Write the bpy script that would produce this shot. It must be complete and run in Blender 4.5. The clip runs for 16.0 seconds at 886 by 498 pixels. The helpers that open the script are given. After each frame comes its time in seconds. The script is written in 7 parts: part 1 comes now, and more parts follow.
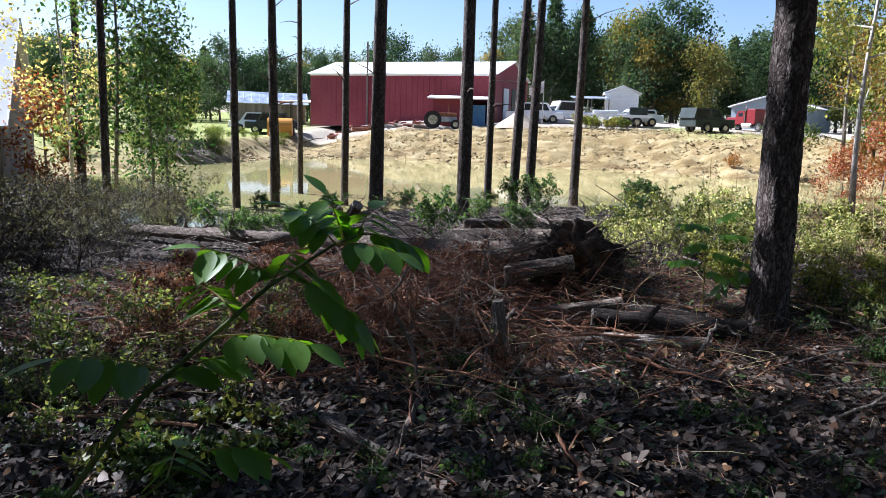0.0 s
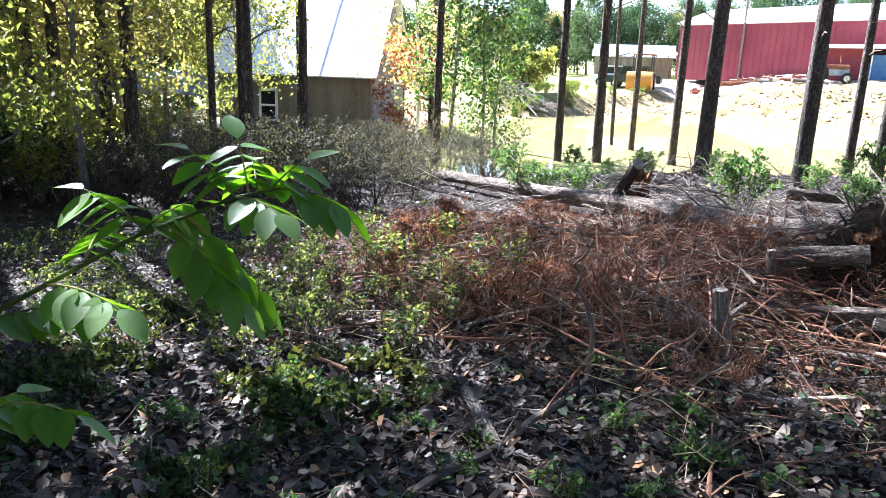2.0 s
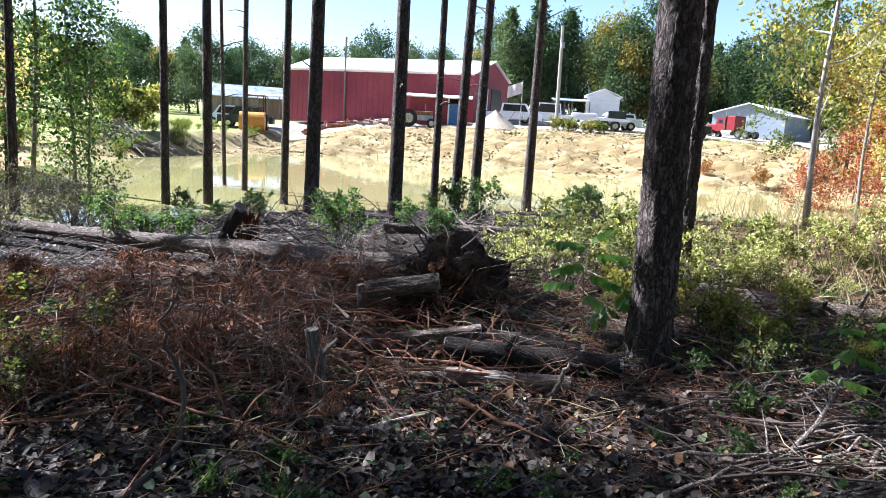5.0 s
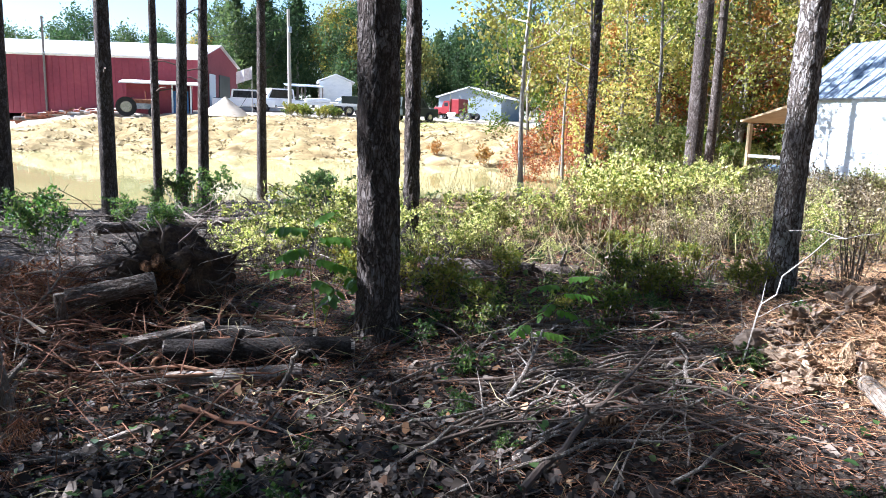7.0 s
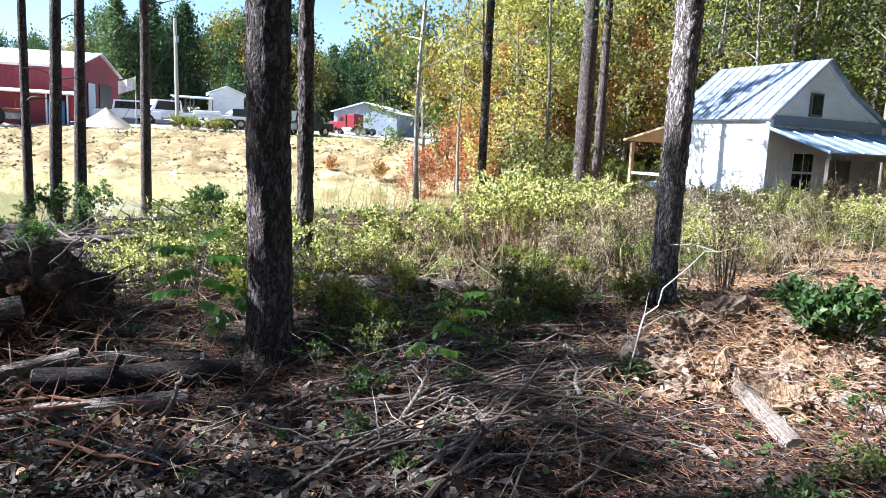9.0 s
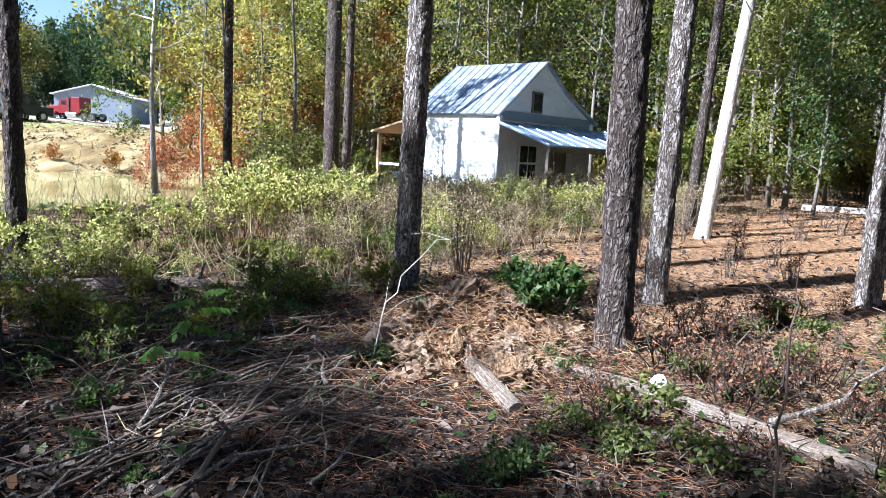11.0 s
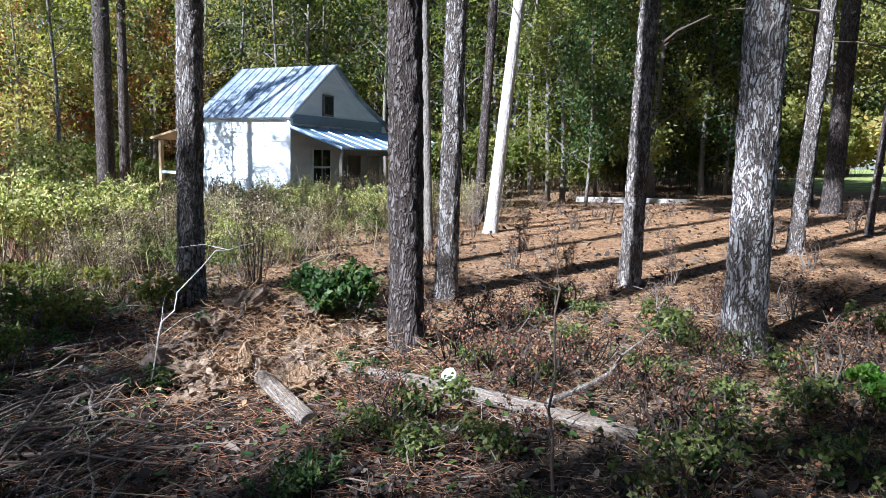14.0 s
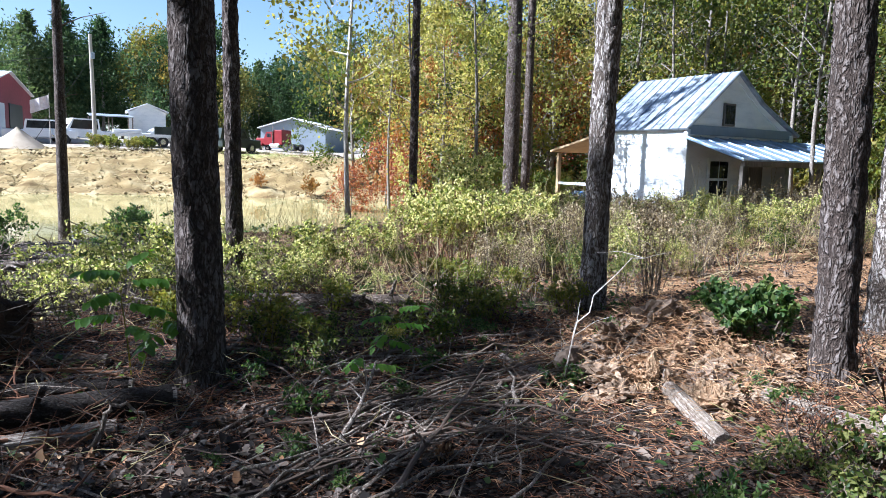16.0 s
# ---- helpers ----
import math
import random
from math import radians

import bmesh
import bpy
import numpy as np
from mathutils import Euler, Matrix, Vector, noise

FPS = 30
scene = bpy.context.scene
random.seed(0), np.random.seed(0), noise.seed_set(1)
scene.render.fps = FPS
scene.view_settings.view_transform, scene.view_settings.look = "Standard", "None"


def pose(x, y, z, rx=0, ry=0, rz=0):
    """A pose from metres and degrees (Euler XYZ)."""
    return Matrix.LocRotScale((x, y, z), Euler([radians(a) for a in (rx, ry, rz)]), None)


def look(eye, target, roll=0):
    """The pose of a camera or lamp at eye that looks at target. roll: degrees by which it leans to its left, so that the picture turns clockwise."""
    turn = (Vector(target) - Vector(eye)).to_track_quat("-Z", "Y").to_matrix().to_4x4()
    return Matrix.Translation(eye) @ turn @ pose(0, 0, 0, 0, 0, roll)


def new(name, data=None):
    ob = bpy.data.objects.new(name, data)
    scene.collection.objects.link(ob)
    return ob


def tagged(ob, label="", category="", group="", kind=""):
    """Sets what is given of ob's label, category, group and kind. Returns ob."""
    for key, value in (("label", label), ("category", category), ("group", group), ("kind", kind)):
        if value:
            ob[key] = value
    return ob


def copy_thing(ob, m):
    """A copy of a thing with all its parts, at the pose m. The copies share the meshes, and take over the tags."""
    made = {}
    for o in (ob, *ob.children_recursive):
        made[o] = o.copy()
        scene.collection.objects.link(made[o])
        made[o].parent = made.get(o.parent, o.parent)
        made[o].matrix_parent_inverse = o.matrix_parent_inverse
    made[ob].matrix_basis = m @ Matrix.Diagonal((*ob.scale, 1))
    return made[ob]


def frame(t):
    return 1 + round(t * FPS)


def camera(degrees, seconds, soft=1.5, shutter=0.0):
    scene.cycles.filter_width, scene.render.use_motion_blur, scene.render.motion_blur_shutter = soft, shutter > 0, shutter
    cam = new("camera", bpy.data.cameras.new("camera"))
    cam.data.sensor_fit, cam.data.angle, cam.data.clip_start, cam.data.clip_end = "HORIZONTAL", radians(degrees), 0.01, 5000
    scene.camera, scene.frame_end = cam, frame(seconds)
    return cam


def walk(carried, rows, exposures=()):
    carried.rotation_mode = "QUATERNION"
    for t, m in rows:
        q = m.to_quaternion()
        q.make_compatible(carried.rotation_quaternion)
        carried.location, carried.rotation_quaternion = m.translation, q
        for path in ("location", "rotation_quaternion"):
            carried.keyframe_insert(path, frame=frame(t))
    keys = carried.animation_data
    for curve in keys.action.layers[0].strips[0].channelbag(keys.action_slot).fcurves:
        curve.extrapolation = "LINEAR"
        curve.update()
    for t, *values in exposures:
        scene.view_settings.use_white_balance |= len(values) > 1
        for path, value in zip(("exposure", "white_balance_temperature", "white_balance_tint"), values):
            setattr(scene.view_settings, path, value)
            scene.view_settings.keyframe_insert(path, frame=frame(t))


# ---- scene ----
cam = camera(64.1, 16.0, soft=0.5)
PATH = [
    (0, (2.245, 2.070, 1.587), (2.137, 4.039, 1.252), 1.87),
    (0.5, (2.585, 2.429, 1.510), (2.436, 4.389, 1.146), 2.55),
    (1, (2.818, 2.706, 1.519), (2.372, 4.583, 0.992), 2.52),
    (1.5, (3.073, 2.865, 1.527), (2.328, 4.644, 0.998), -0.38),
    (2, (3.228, 2.925, 1.569), (2.201, 4.570, 1.080), 1.99),
    (2.5, (3.352, 2.945, 1.608), (2.348, 4.618, 1.171), 3.16),
    (3, (3.362, 2.963, 1.652), (2.571, 4.772, 1.333), 1.86),
    (3.5, (3.314, 2.973, 1.675), (2.709, 4.849, 1.340), 3.40),
    (4, (3.358, 2.998, 1.665), (2.926, 4.922, 1.331), 4.04),
    (4.2, (3.380, 3.013, 1.660), (3.036, 4.955, 1.330), 3.79),
    (6.5, (3.62, 3.122, 1.607), (4.012, 5.052, 1.259), 2.68),
    (7, (3.674, 3.129, 1.614), (4.294, 5.0, 1.273), 1.91),
    (7.5, (3.687, 3.128, 1.605), (4.439, 4.949, 1.26), 3.14),
    (8, (3.69, 3.141, 1.612), (4.502, 4.937, 1.272), 2.76),
    (8.2, (3.696, 3.154, 1.614), (4.483, 4.968, 1.311), 2.19),
    (10.3, (3.728, 3.125, 1.641), (4.98, 4.659, 1.358), 3.36),
    (10.5, (3.739, 3.109, 1.644), (5.049, 4.596, 1.374), 3.16),
    (11, (3.749, 3.047, 1.657), (5.183, 4.411, 1.374), 3.1),
    (11.5, (3.776, 3.013, 1.65), (5.311, 4.262, 1.358), 3.18),
    (12, (3.828, 2.978, 1.655), (5.499, 4.045, 1.391), 2.64),
    (12.5, (3.879, 2.956, 1.65), (5.639, 3.867, 1.383), 2.18),
    (13, (3.911, 2.914, 1.649), (5.721, 3.716, 1.363), 1.4),
    (13.5, (3.921, 2.922, 1.659), (5.749, 3.681, 1.375), 1.73),
    (14, (3.884, 2.98, 1.658), (5.639, 3.904, 1.406), 1.5),
    (14.5, (3.82, 3.008, 1.653), (5.462, 4.124, 1.414), 1.63),
    (15, (3.737, 3.04, 1.659), (5.175, 4.409, 1.42), 1.9),
    (15.5, (3.711, 3.084, 1.645), (4.966, 4.622, 1.402), 1.76),
    (16, (3.686, 3.136, 1.631), (4.741, 4.818, 1.387), 1.4),
]
EXPOSURES = [(0, 1.65, 5450, 15), (0.5, 1.95, 5450, 15), (0.9, 2.4, 5450, 15), (1.5, 3.5, 5450, 15), (2.0, 3.25, 5450, 15), (2.5, 3.35, 5450, 15), (3.2, 2.75, 5450, 15), (4.0, 2.1, 5450, 15), (7, 2.35, 5350, 13), (11, 1.9, 5250, 12), (13, 1.6, 5150, 10), (14, 1.6, 5150, 10), (16, 1.85, 5300, 12)]
walk(cam, [(t, look(eye, target, roll)) for t, eye, target, roll in PATH], EXPOSURES)

# ---- world and sun ----
SUN_YAW, SUN_UP = 68.0, 41.0
sun_way = Vector((-math.sin(radians(SUN_YAW)) * math.cos(radians(SUN_UP)), math.cos(radians(SUN_YAW)) * math.cos(radians(SUN_UP)), math.sin(radians(SUN_UP))))
world = bpy.data.worlds.new("sky")
scene.world = world
world.use_nodes = True
wt = world.node_tree
sky = wt.nodes.new("ShaderNodeTexSky")
sky.sky_type, sky.sun_disc = "NISHITA", False
sky.sun_elevation, sky.sun_rotation = radians(SUN_UP), radians(-SUN_YAW)
sky.air_density, sky.dust_density, sky.ozone_density = 1.0, 0.8, 1.0
wt.links.new(sky.outputs[0], wt.nodes["Background"].inputs[0])
wt.nodes["Background"].inputs[1].default_value = 0.05
sun_data = bpy.data.lights.new("sun", "SUN")
sun_data.energy, sun_data.angle, sun_data.color = 5.0, radians(0.55), (1.0, 0.965, 0.91)
sun = new("sun", sun_data)
sun.matrix_world = look(sun_way * 60, (0, 0, 0))

# ---- materials ----


def mat(name, colours, rough=0.8, metal=0.0, scale=4.0, stretch=(1, 1, 1), bump=0.3, fine=30.0, spread=0.5, island=0.0, glow_through=0.0, spec=0.3, thing_tint=0.0):
    """A surface whose colour wanders between two or three tones at a coarse and a fine scale, with relief."""
    m = bpy.data.materials.new(name)
    m.use_nodes = True
    t = m.node_tree
    n, l = t.nodes, t.links
    bsdf = n["Principled BSDF"]
    bsdf.inputs["Roughness"].default_value, bsdf.inputs["Metallic"].default_value = rough, metal
    bsdf.inputs["Specular IOR Level"].default_value = spec
    co = n.new("ShaderNodeTexCoord")
    mp = n.new("ShaderNodeMapping")
    mp.inputs["Scale"].default_value = stretch
    l.new(co.outputs["Object"], mp.inputs[0])
    big, small = n.new("ShaderNodeTexNoise"), n.new("ShaderNodeTexNoise")
    big.inputs["Scale"].default_value, big.inputs["Detail"].default_value = scale, 5
    small.inputs["Scale"].default_value, small.inputs["Detail"].default_value = fine, 4
    for q in (big, small):
        l.new(mp.outputs[0], q.inputs[0])
    mix = n.new("ShaderNodeMath")
    mix.operation = "MULTIPLY_ADD"
    l.new(small.outputs[0], mix.inputs[0])
    mix.inputs[1].default_value = 0.5
    half = n.new("ShaderNodeMath")
    half.operation = "MULTIPLY_ADD"
    l.new(big.outputs[0], half.inputs[0])
    half.inputs[1].default_value, half.inputs[2].default_value = 1.0, -0.25
    l.new(half.outputs[0], mix.inputs[2])
    value = mix.outputs[0]
    for amount, source, socket in ((island, "ShaderNodeNewGeometry", "Random Per Island"), (thing_tint, "ShaderNodeObjectInfo", "Random")):
        if amount:
            g = n.new(source)
            k = n.new("ShaderNodeMix")
            k.inputs[0].default_value = amount
            l.new(value, k.inputs[2])
            l.new(g.outputs[socket], k.inputs[3])
            value = k.outputs[0]
    ramp = n.new("ShaderNodeValToRGB")
    els = ramp.color_ramp.elements
    lo, hi = 0.5 - spread / 2, 0.5 + spread / 2
    els[0].position, els[1].position = lo, hi
    els[0].color, els[1].color = (*colours[0], 1), (*colours[-1], 1)
    for i, c in enumerate(colours[1:-1]):
        els.new(lo + (hi - lo) * (i + 1) / (len(colours) - 1)).color = (*c, 1)
    l.new(value, ramp.inputs[0])
    l.new(ramp.outputs[0], bsdf.inputs["Base Color"])
    if bump:
        b = n.new("ShaderNodeBump")
        b.inputs["Strength"].default_value, b.inputs["Distance"].default_value = bump, 0.02
        l.new(mix.outputs[0], b.inputs["Height"])
        l.new(b.outputs[0], bsdf.inputs["Normal"])
    if glow_through:
        tr = n.new("ShaderNodeBsdfTranslucent")
        hsv = n.new("ShaderNodeHueSaturation")
        hsv.inputs["Saturation"].default_value, hsv.inputs["Value"].default_value = 1.15, 1.6
        l.new(ramp.outputs[0], hsv.inputs["Color"])
        l.new(hsv.outputs[0], tr.inputs[0])
        ms = n.new("ShaderNodeMixShader")
        ms.inputs[0].default_value = glow_through
        l.new(bsdf.outputs[0], ms.inputs[1])
        l.new(tr.outputs[0], ms.inputs[2])
        l.new(ms.outputs[0], n["Material Output"].inputs[0])
    return m


def bark_mat(name, dark, light, plate=7.0, tall=0.3, depth=1.0, furrow=0.5, crisp=0.65, gap=0.13):
    """Flaky bark: winding furrows from ridged noise, broken plates, fine scales and lichen tints."""
    m = bpy.data.materials.new(name)
    m.use_nodes = True
    t = m.node_tree
    n, l = t.nodes, t.links
    bsdf = n["Principled BSDF"]
    bsdf.inputs["Roughness"].default_value, bsdf.inputs["Specular IOR Level"].default_value = 0.88, 0.2
    co = n.new("ShaderNodeTexCoord")

    def squeezed(k):
        mp = n.new("ShaderNodeMapping")
        mp.inputs["Scale"].default_value = (1, 1, k)
        l.new(co.outputs["Object"], mp.inputs[0])
        return mp.outputs[0]

    def noise_of(vec, scale, detail, warp=0.0):
        q = n.new("ShaderNodeTexNoise")
        q.inputs["Scale"].default_value, q.inputs["Detail"].default_value = scale, detail
        q.inputs["Roughness"].default_value, q.inputs["Distortion"].default_value = 0.6, warp
        l.new(vec, q.inputs[0])
        return q.outputs[0]

    def calc(op, a, b, c=None):
        q = n.new("ShaderNodeMath")
        q.operation = op
        for k, s in enumerate((a, b, c)):
            if s is None:
                continue
            if isinstance(s, (int, float)):
                q.inputs[k].default_value = s
            else:
                l.new(s, q.inputs[k])
        return q.outputs[0]

    def ranged(v, lo, hi):
        q = n.new("ShaderNodeMapRange")
        q.inputs[1].default_value, q.inputs[2].default_value = lo, hi
        l.new(v, q.inputs[0])
        return q.outputs[0]

    upright = squeezed(tall)
    ridge = calc("ABSOLUTE", calc("SUBTRACT", noise_of(upright, plate * 1.5, 3, 0.8), 0.5), 0.0)
    crack = ranged(ridge, 0.0, gap * 0.65)
    warp = n.new("ShaderNodeTexNoise")
    warp.inputs["Scale"].default_value, warp.inputs["Detail"].default_value = plate * 1.6, 4
    l.new(upright, warp.inputs[0])
    shift = n.new("ShaderNodeMix")
    shift.data_type = "VECTOR"
    shift.inputs[0].default_value = 0.16
    l.new(upright, shift.inputs[4])
    l.new(warp.outputs[1], shift.inputs[5])
    cells = n.new("ShaderNodeTexVoronoi")
    cells.feature = "DISTANCE_TO_EDGE"
    cells.inputs["Scale"].default_value = plate * 2.4
    l.new(shift.outputs[1], cells.inputs[0])
    crack = calc("MULTIPLY", crack, ranged(cells.outputs[0], 0.0, gap))
    flake = noise_of(squeezed(0.75), plate * 5, 6, 0.4)
    grain = noise_of(squeezed(0.25), plate * 16, 4)
    blotch = noise_of(squeezed(0.5), 1.7, 4)
    keep = calc("ADD", calc("MULTIPLY", crack, furrow), 1.0 - furrow)
    tone = calc("MULTIPLY", keep, calc("ADD", calc("MULTIPLY", ranged(flake, 0.3, 0.62), crisp), 1.0 - crisp))
    tone = calc("ADD", calc("MULTIPLY", tone, 0.72), calc("MULTIPLY", grain, 0.28))
    tone = calc("MULTIPLY", tone, calc("ADD", calc("MULTIPLY", blotch, 0.5), 0.75))
    ramp = n.new("ShaderNodeValToRGB")
    els = ramp.color_ramp.elements
    els[0].position, els[1].position = 0.12, 0.8
    els[0].color, els[1].color = (*dark, 1), (*light, 1)
    els.new(0.38).color = (dark[0] * 0.6 + light[0] * 0.38, dark[1] * 0.6 + light[1] * 0.33, dark[2] * 0.6 + light[2] * 0.29, 1)
    l.new(tone, ramp.inputs[0])
    l.new(ramp.outputs[0], bsdf.inputs["Base Color"])
    b = n.new("ShaderNodeBump")
    b.inputs["Strength"].default_value, b.inputs["Distance"].default_value = 1.0, 0.022 * depth
    l.new(calc("ADD", tone, calc("MULTIPLY", crack, 0.5)), b.inputs["Height"])
    l.new(b.outputs[0], bsdf.inputs["Normal"])
    return m


# pine bark in one shaded and two sunlit tones; the lighting is in the colour
PINE_SHADED = bark_mat("shaded_pine_bark", (0.008, 0.006, 0.006), (0.20, 0.17, 0.155), plate=8, tall=0.34, furrow=0.8)
LIT_PINE_PALE = bark_mat("sunlit_pale_pine_bark", (0.018, 0.014, 0.012), (0.60, 0.555, 0.525), plate=9, tall=0.33, furrow=0.9, crisp=0.45, gap=0.1)
LIT_PINE_MID = bark_mat("sunlit_pine_bark", (0.010, 0.008, 0.007), (0.42, 0.38, 0.35), plate=9, tall=0.32, furrow=0.85, crisp=0.55, gap=0.11)
PALE_BARK = bark_mat("pale_bark", (0.20, 0.18, 0.155), (0.66, 0.63, 0.58), plate=5, depth=0.35, furrow=0.3)
GREY_BARK = bark_mat("grey_bark", (0.05, 0.043, 0.037), (0.30, 0.275, 0.24), plate=7, depth=0.5, furrow=0.4)
RUST_TWIG = mat("rust_brown_twig", [(0.075, 0.03, 0.016), (0.17, 0.075, 0.04), (0.3, 0.16, 0.09)], rough=0.85, scale=9, island=0.5, thing_tint=0.35, bump=0.3)
TWIG = mat("twig", [(0.02, 0.013, 0.010), (0.075, 0.050, 0.036), (0.26, 0.205, 0.16)], island=0.85, bump=0.2, spread=0.85)
# twig copy with the thicket's shade put into its colour
SHADED_TWIG = mat("shade_darkened_twig", [(0.010, 0.007, 0.006), (0.032, 0.022, 0.017), (0.085, 0.065, 0.05)], island=0.85, bump=0.2, spread=0.85)
DRY_STEM = mat("dry_stem", [(0.06, 0.045, 0.035), (0.13, 0.10, 0.075), (0.24, 0.19, 0.14)], island=0.7, bump=0)
DEAD_WOOD = bark_mat("dead_wood", (0.04, 0.03, 0.024), (0.44, 0.39, 0.34), plate=12, tall=0.05, depth=0.6, furrow=0.6)
OLD_LOG = bark_mat("old_barkless_log", (0.035, 0.026, 0.02), (0.34, 0.29, 0.24), plate=12, tall=0.06, depth=0.5, furrow=0.5)
GREY_LOG = bark_mat("grey_log", (0.012, 0.009, 0.008), (0.31, 0.26, 0.22), plate=11, tall=0.3, depth=0.8, furrow=0.65)
ROT_WOOD = bark_mat("rotten_wood", (0.010, 0.006, 0.004), (0.24, 0.115, 0.045), plate=9, tall=0.2, depth=1.4, furrow=0.7)
SPLIT_WOOD = bark_mat("split_wood", (0.10, 0.055, 0.03), (0.52, 0.37, 0.23), plate=10, tall=0.08, depth=0.6, furrow=0.5)
LEAF_GREEN = mat("green_leaf", [(0.028, 0.06, 0.016), (0.06, 0.11, 0.028), (0.13, 0.17, 0.05)], island=0.75, glow_through=0.45, bump=0, rough=0.55, spec=0.4)
LEAF_YELLOW = mat("yellow_leaf", [(0.10, 0.12, 0.03), (0.27, 0.26, 0.07), (0.46, 0.38, 0.15)], island=0.45, thing_tint=0.5, glow_through=0.5, bump=0, rough=0.6)
LEAF_PALE = mat("pale_yellow_leaf", [(0.10, 0.13, 0.03), (0.34, 0.35, 0.10), (0.58, 0.53, 0.24)], island=0.8, glow_through=0.5, bump=0, rough=0.6)
# near-black leaves for the added trees that hold back sun and sky
LEAF_BLOCKER = mat("light_blocking_leaf", [(0.012, 0.022, 0.008), (0.024, 0.042, 0.013), (0.045, 0.06, 0.02)], island=0.7, glow_through=0.12, bump=0, rough=0.6)
LEAF_RUST = mat("rust_leaf", [(0.15, 0.12, 0.03), (0.28, 0.13, 0.045), (0.36, 0.21, 0.08)], island=0.5, thing_tint=0.35, glow_through=0.4, bump=0, rough=0.65)
LEAF_RED = mat("red_leaf", [(0.16, 0.05, 0.03), (0.30, 0.10, 0.05), (0.34, 0.17, 0.07)], island=0.75, glow_through=0.35, bump=0, rough=0.6)
LEAF_OLIVE = mat("olive_leaf", [(0.05, 0.08, 0.018), (0.15, 0.17, 0.035), (0.30, 0.25, 0.07)], island=0.5, thing_tint=0.35, glow_through=0.45, bump=0, rough=0.6)
SEDGE = mat("dry_weed", [(0.10, 0.07, 0.04), (0.27, 0.21, 0.11), (0.46, 0.38, 0.24)], island=0.85, glow_through=0.35, bump=0, rough=0.7)
LEAF_DEEP = mat("deep_green_leaf", [(0.016, 0.027, 0.008), (0.045, 0.064, 0.017), (0.12, 0.115, 0.03)], island=0.6, thing_tint=0.3, glow_through=0.3, bump=0, rough=0.6)
LEAF_DRAB = mat("drab_dry_leaf", [(0.02, 0.016, 0.010), (0.06, 0.045, 0.028), (0.12, 0.12, 0.05)], island=0.85, glow_through=0.25, bump=0, rough=0.65)
LEAF_BRIGHT = mat("bright_leaf", [(0.06, 0.14, 0.018), (0.11, 0.22, 0.03), (0.17, 0.27, 0.04)], island=0.6, glow_through=0.5, bump=0.1, rough=0.45, spec=0.45)
LEAF_WEED = mat("weed_leaf", [(0.035, 0.06, 0.016), (0.10, 0.13, 0.03), (0.25, 0.25, 0.08)], island=0.75, glow_through=0.45, bump=0, rough=0.5)
NEEDLES = mat("pine_needles", [(0.018, 0.045, 0.012), (0.04, 0.08, 0.02), (0.07, 0.10, 0.028)], island=0.7, glow_through=0.2, bump=0, rough=0.6)
FAR_GREEN = mat("far_green_leaf", [(0.026, 0.052, 0.02), (0.05, 0.08, 0.03), (0.095, 0.12, 0.045)], island=0.6, thing_tint=0.35, glow_through=0.35, bump=0)
FAR_YELLOW = mat("far_yellow_leaf", [(0.08, 0.10, 0.024), (0.18, 0.17, 0.045), (0.30, 0.21, 0.06)], island=0.6, thing_tint=0.35, glow_through=0.35, bump=0)
DEAD_NEEDLES = mat("dead_needles", [(0.04, 0.018, 0.010), (0.15, 0.062, 0.032), (0.30, 0.15, 0.08)], island=0.85, bump=0, glow_through=0.2)
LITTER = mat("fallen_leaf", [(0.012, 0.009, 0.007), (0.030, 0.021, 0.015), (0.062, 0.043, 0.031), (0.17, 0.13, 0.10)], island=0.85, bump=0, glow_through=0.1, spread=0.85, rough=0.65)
STRAW = mat("pine_straw", [(0.07, 0.034, 0.016), (0.32, 0.17, 0.08), (0.52, 0.34, 0.19)], island=0.85, bump=0, spread=0.8)
DRY_GRASS = mat("dry_grass", [(0.20, 0.16, 0.07), (0.36, 0.30, 0.14), (0.46, 0.38, 0.22)], island=0.8, bump=0, glow_through=0.25)
GRASS = mat("meadow_grass", [(0.07, 0.12, 0.02), (0.15, 0.20, 0.04), (0.28, 0.27, 0.08)], island=0.8, bump=0, glow_through=0.3)
WHITE_PAINT = mat("white_painted_boards", [(0.66, 0.68, 0.68), (0.78, 0.79, 0.78), (0.84, 0.84, 0.82)], scale=1.6, fine=18, stretch=(1, 1, 3), bump=0.2, rough=0.7)
# blue-grey of the cabin's trim; on the workshop it paints in the wall's shade
SHADE_TRIM_GREY = mat("shade_and_trim_grey", [(0.20, 0.24, 0.28), (0.28, 0.32, 0.36)], scale=0.5, fine=5, bump=0.1)
TRIM_PAINT = mat("grey_trim_paint", [(0.50, 0.52, 0.52), (0.64, 0.66, 0.66)], bump=0.2)
TIN = mat("galvanised_tin", [(0.16, 0.19, 0.24), (0.38, 0.43, 0.50), (0.60, 0.64, 0.68)], scale=1.2, fine=9, metal=0.55, rough=0.42, bump=0.15)
# tin copy for the porch, its blue shade put into the colour
SHADED_PORCH_TIN = mat("shaded_blue_grey_tin", [(0.12, 0.20, 0.32), (0.26, 0.35, 0.47), (0.42, 0.50, 0.60)], scale=1.5, fine=9, metal=0.4, rough=0.45, bump=0.15)
# near-white base colour carries the sun's glare on the tin
GLARE_TIN = mat("glare_white_tin_roof", [(0.74, 0.75, 0.76), (0.86, 0.87, 0.88)], scale=0.8, fine=6, metal=0.15, rough=0.4, bump=0.04)
WHITE_TIN = mat("white_metal_roof", [(0.70, 0.70, 0.68), (0.82, 0.82, 0.80)], scale=0.3, fine=3, rough=0.5, bump=0.1)
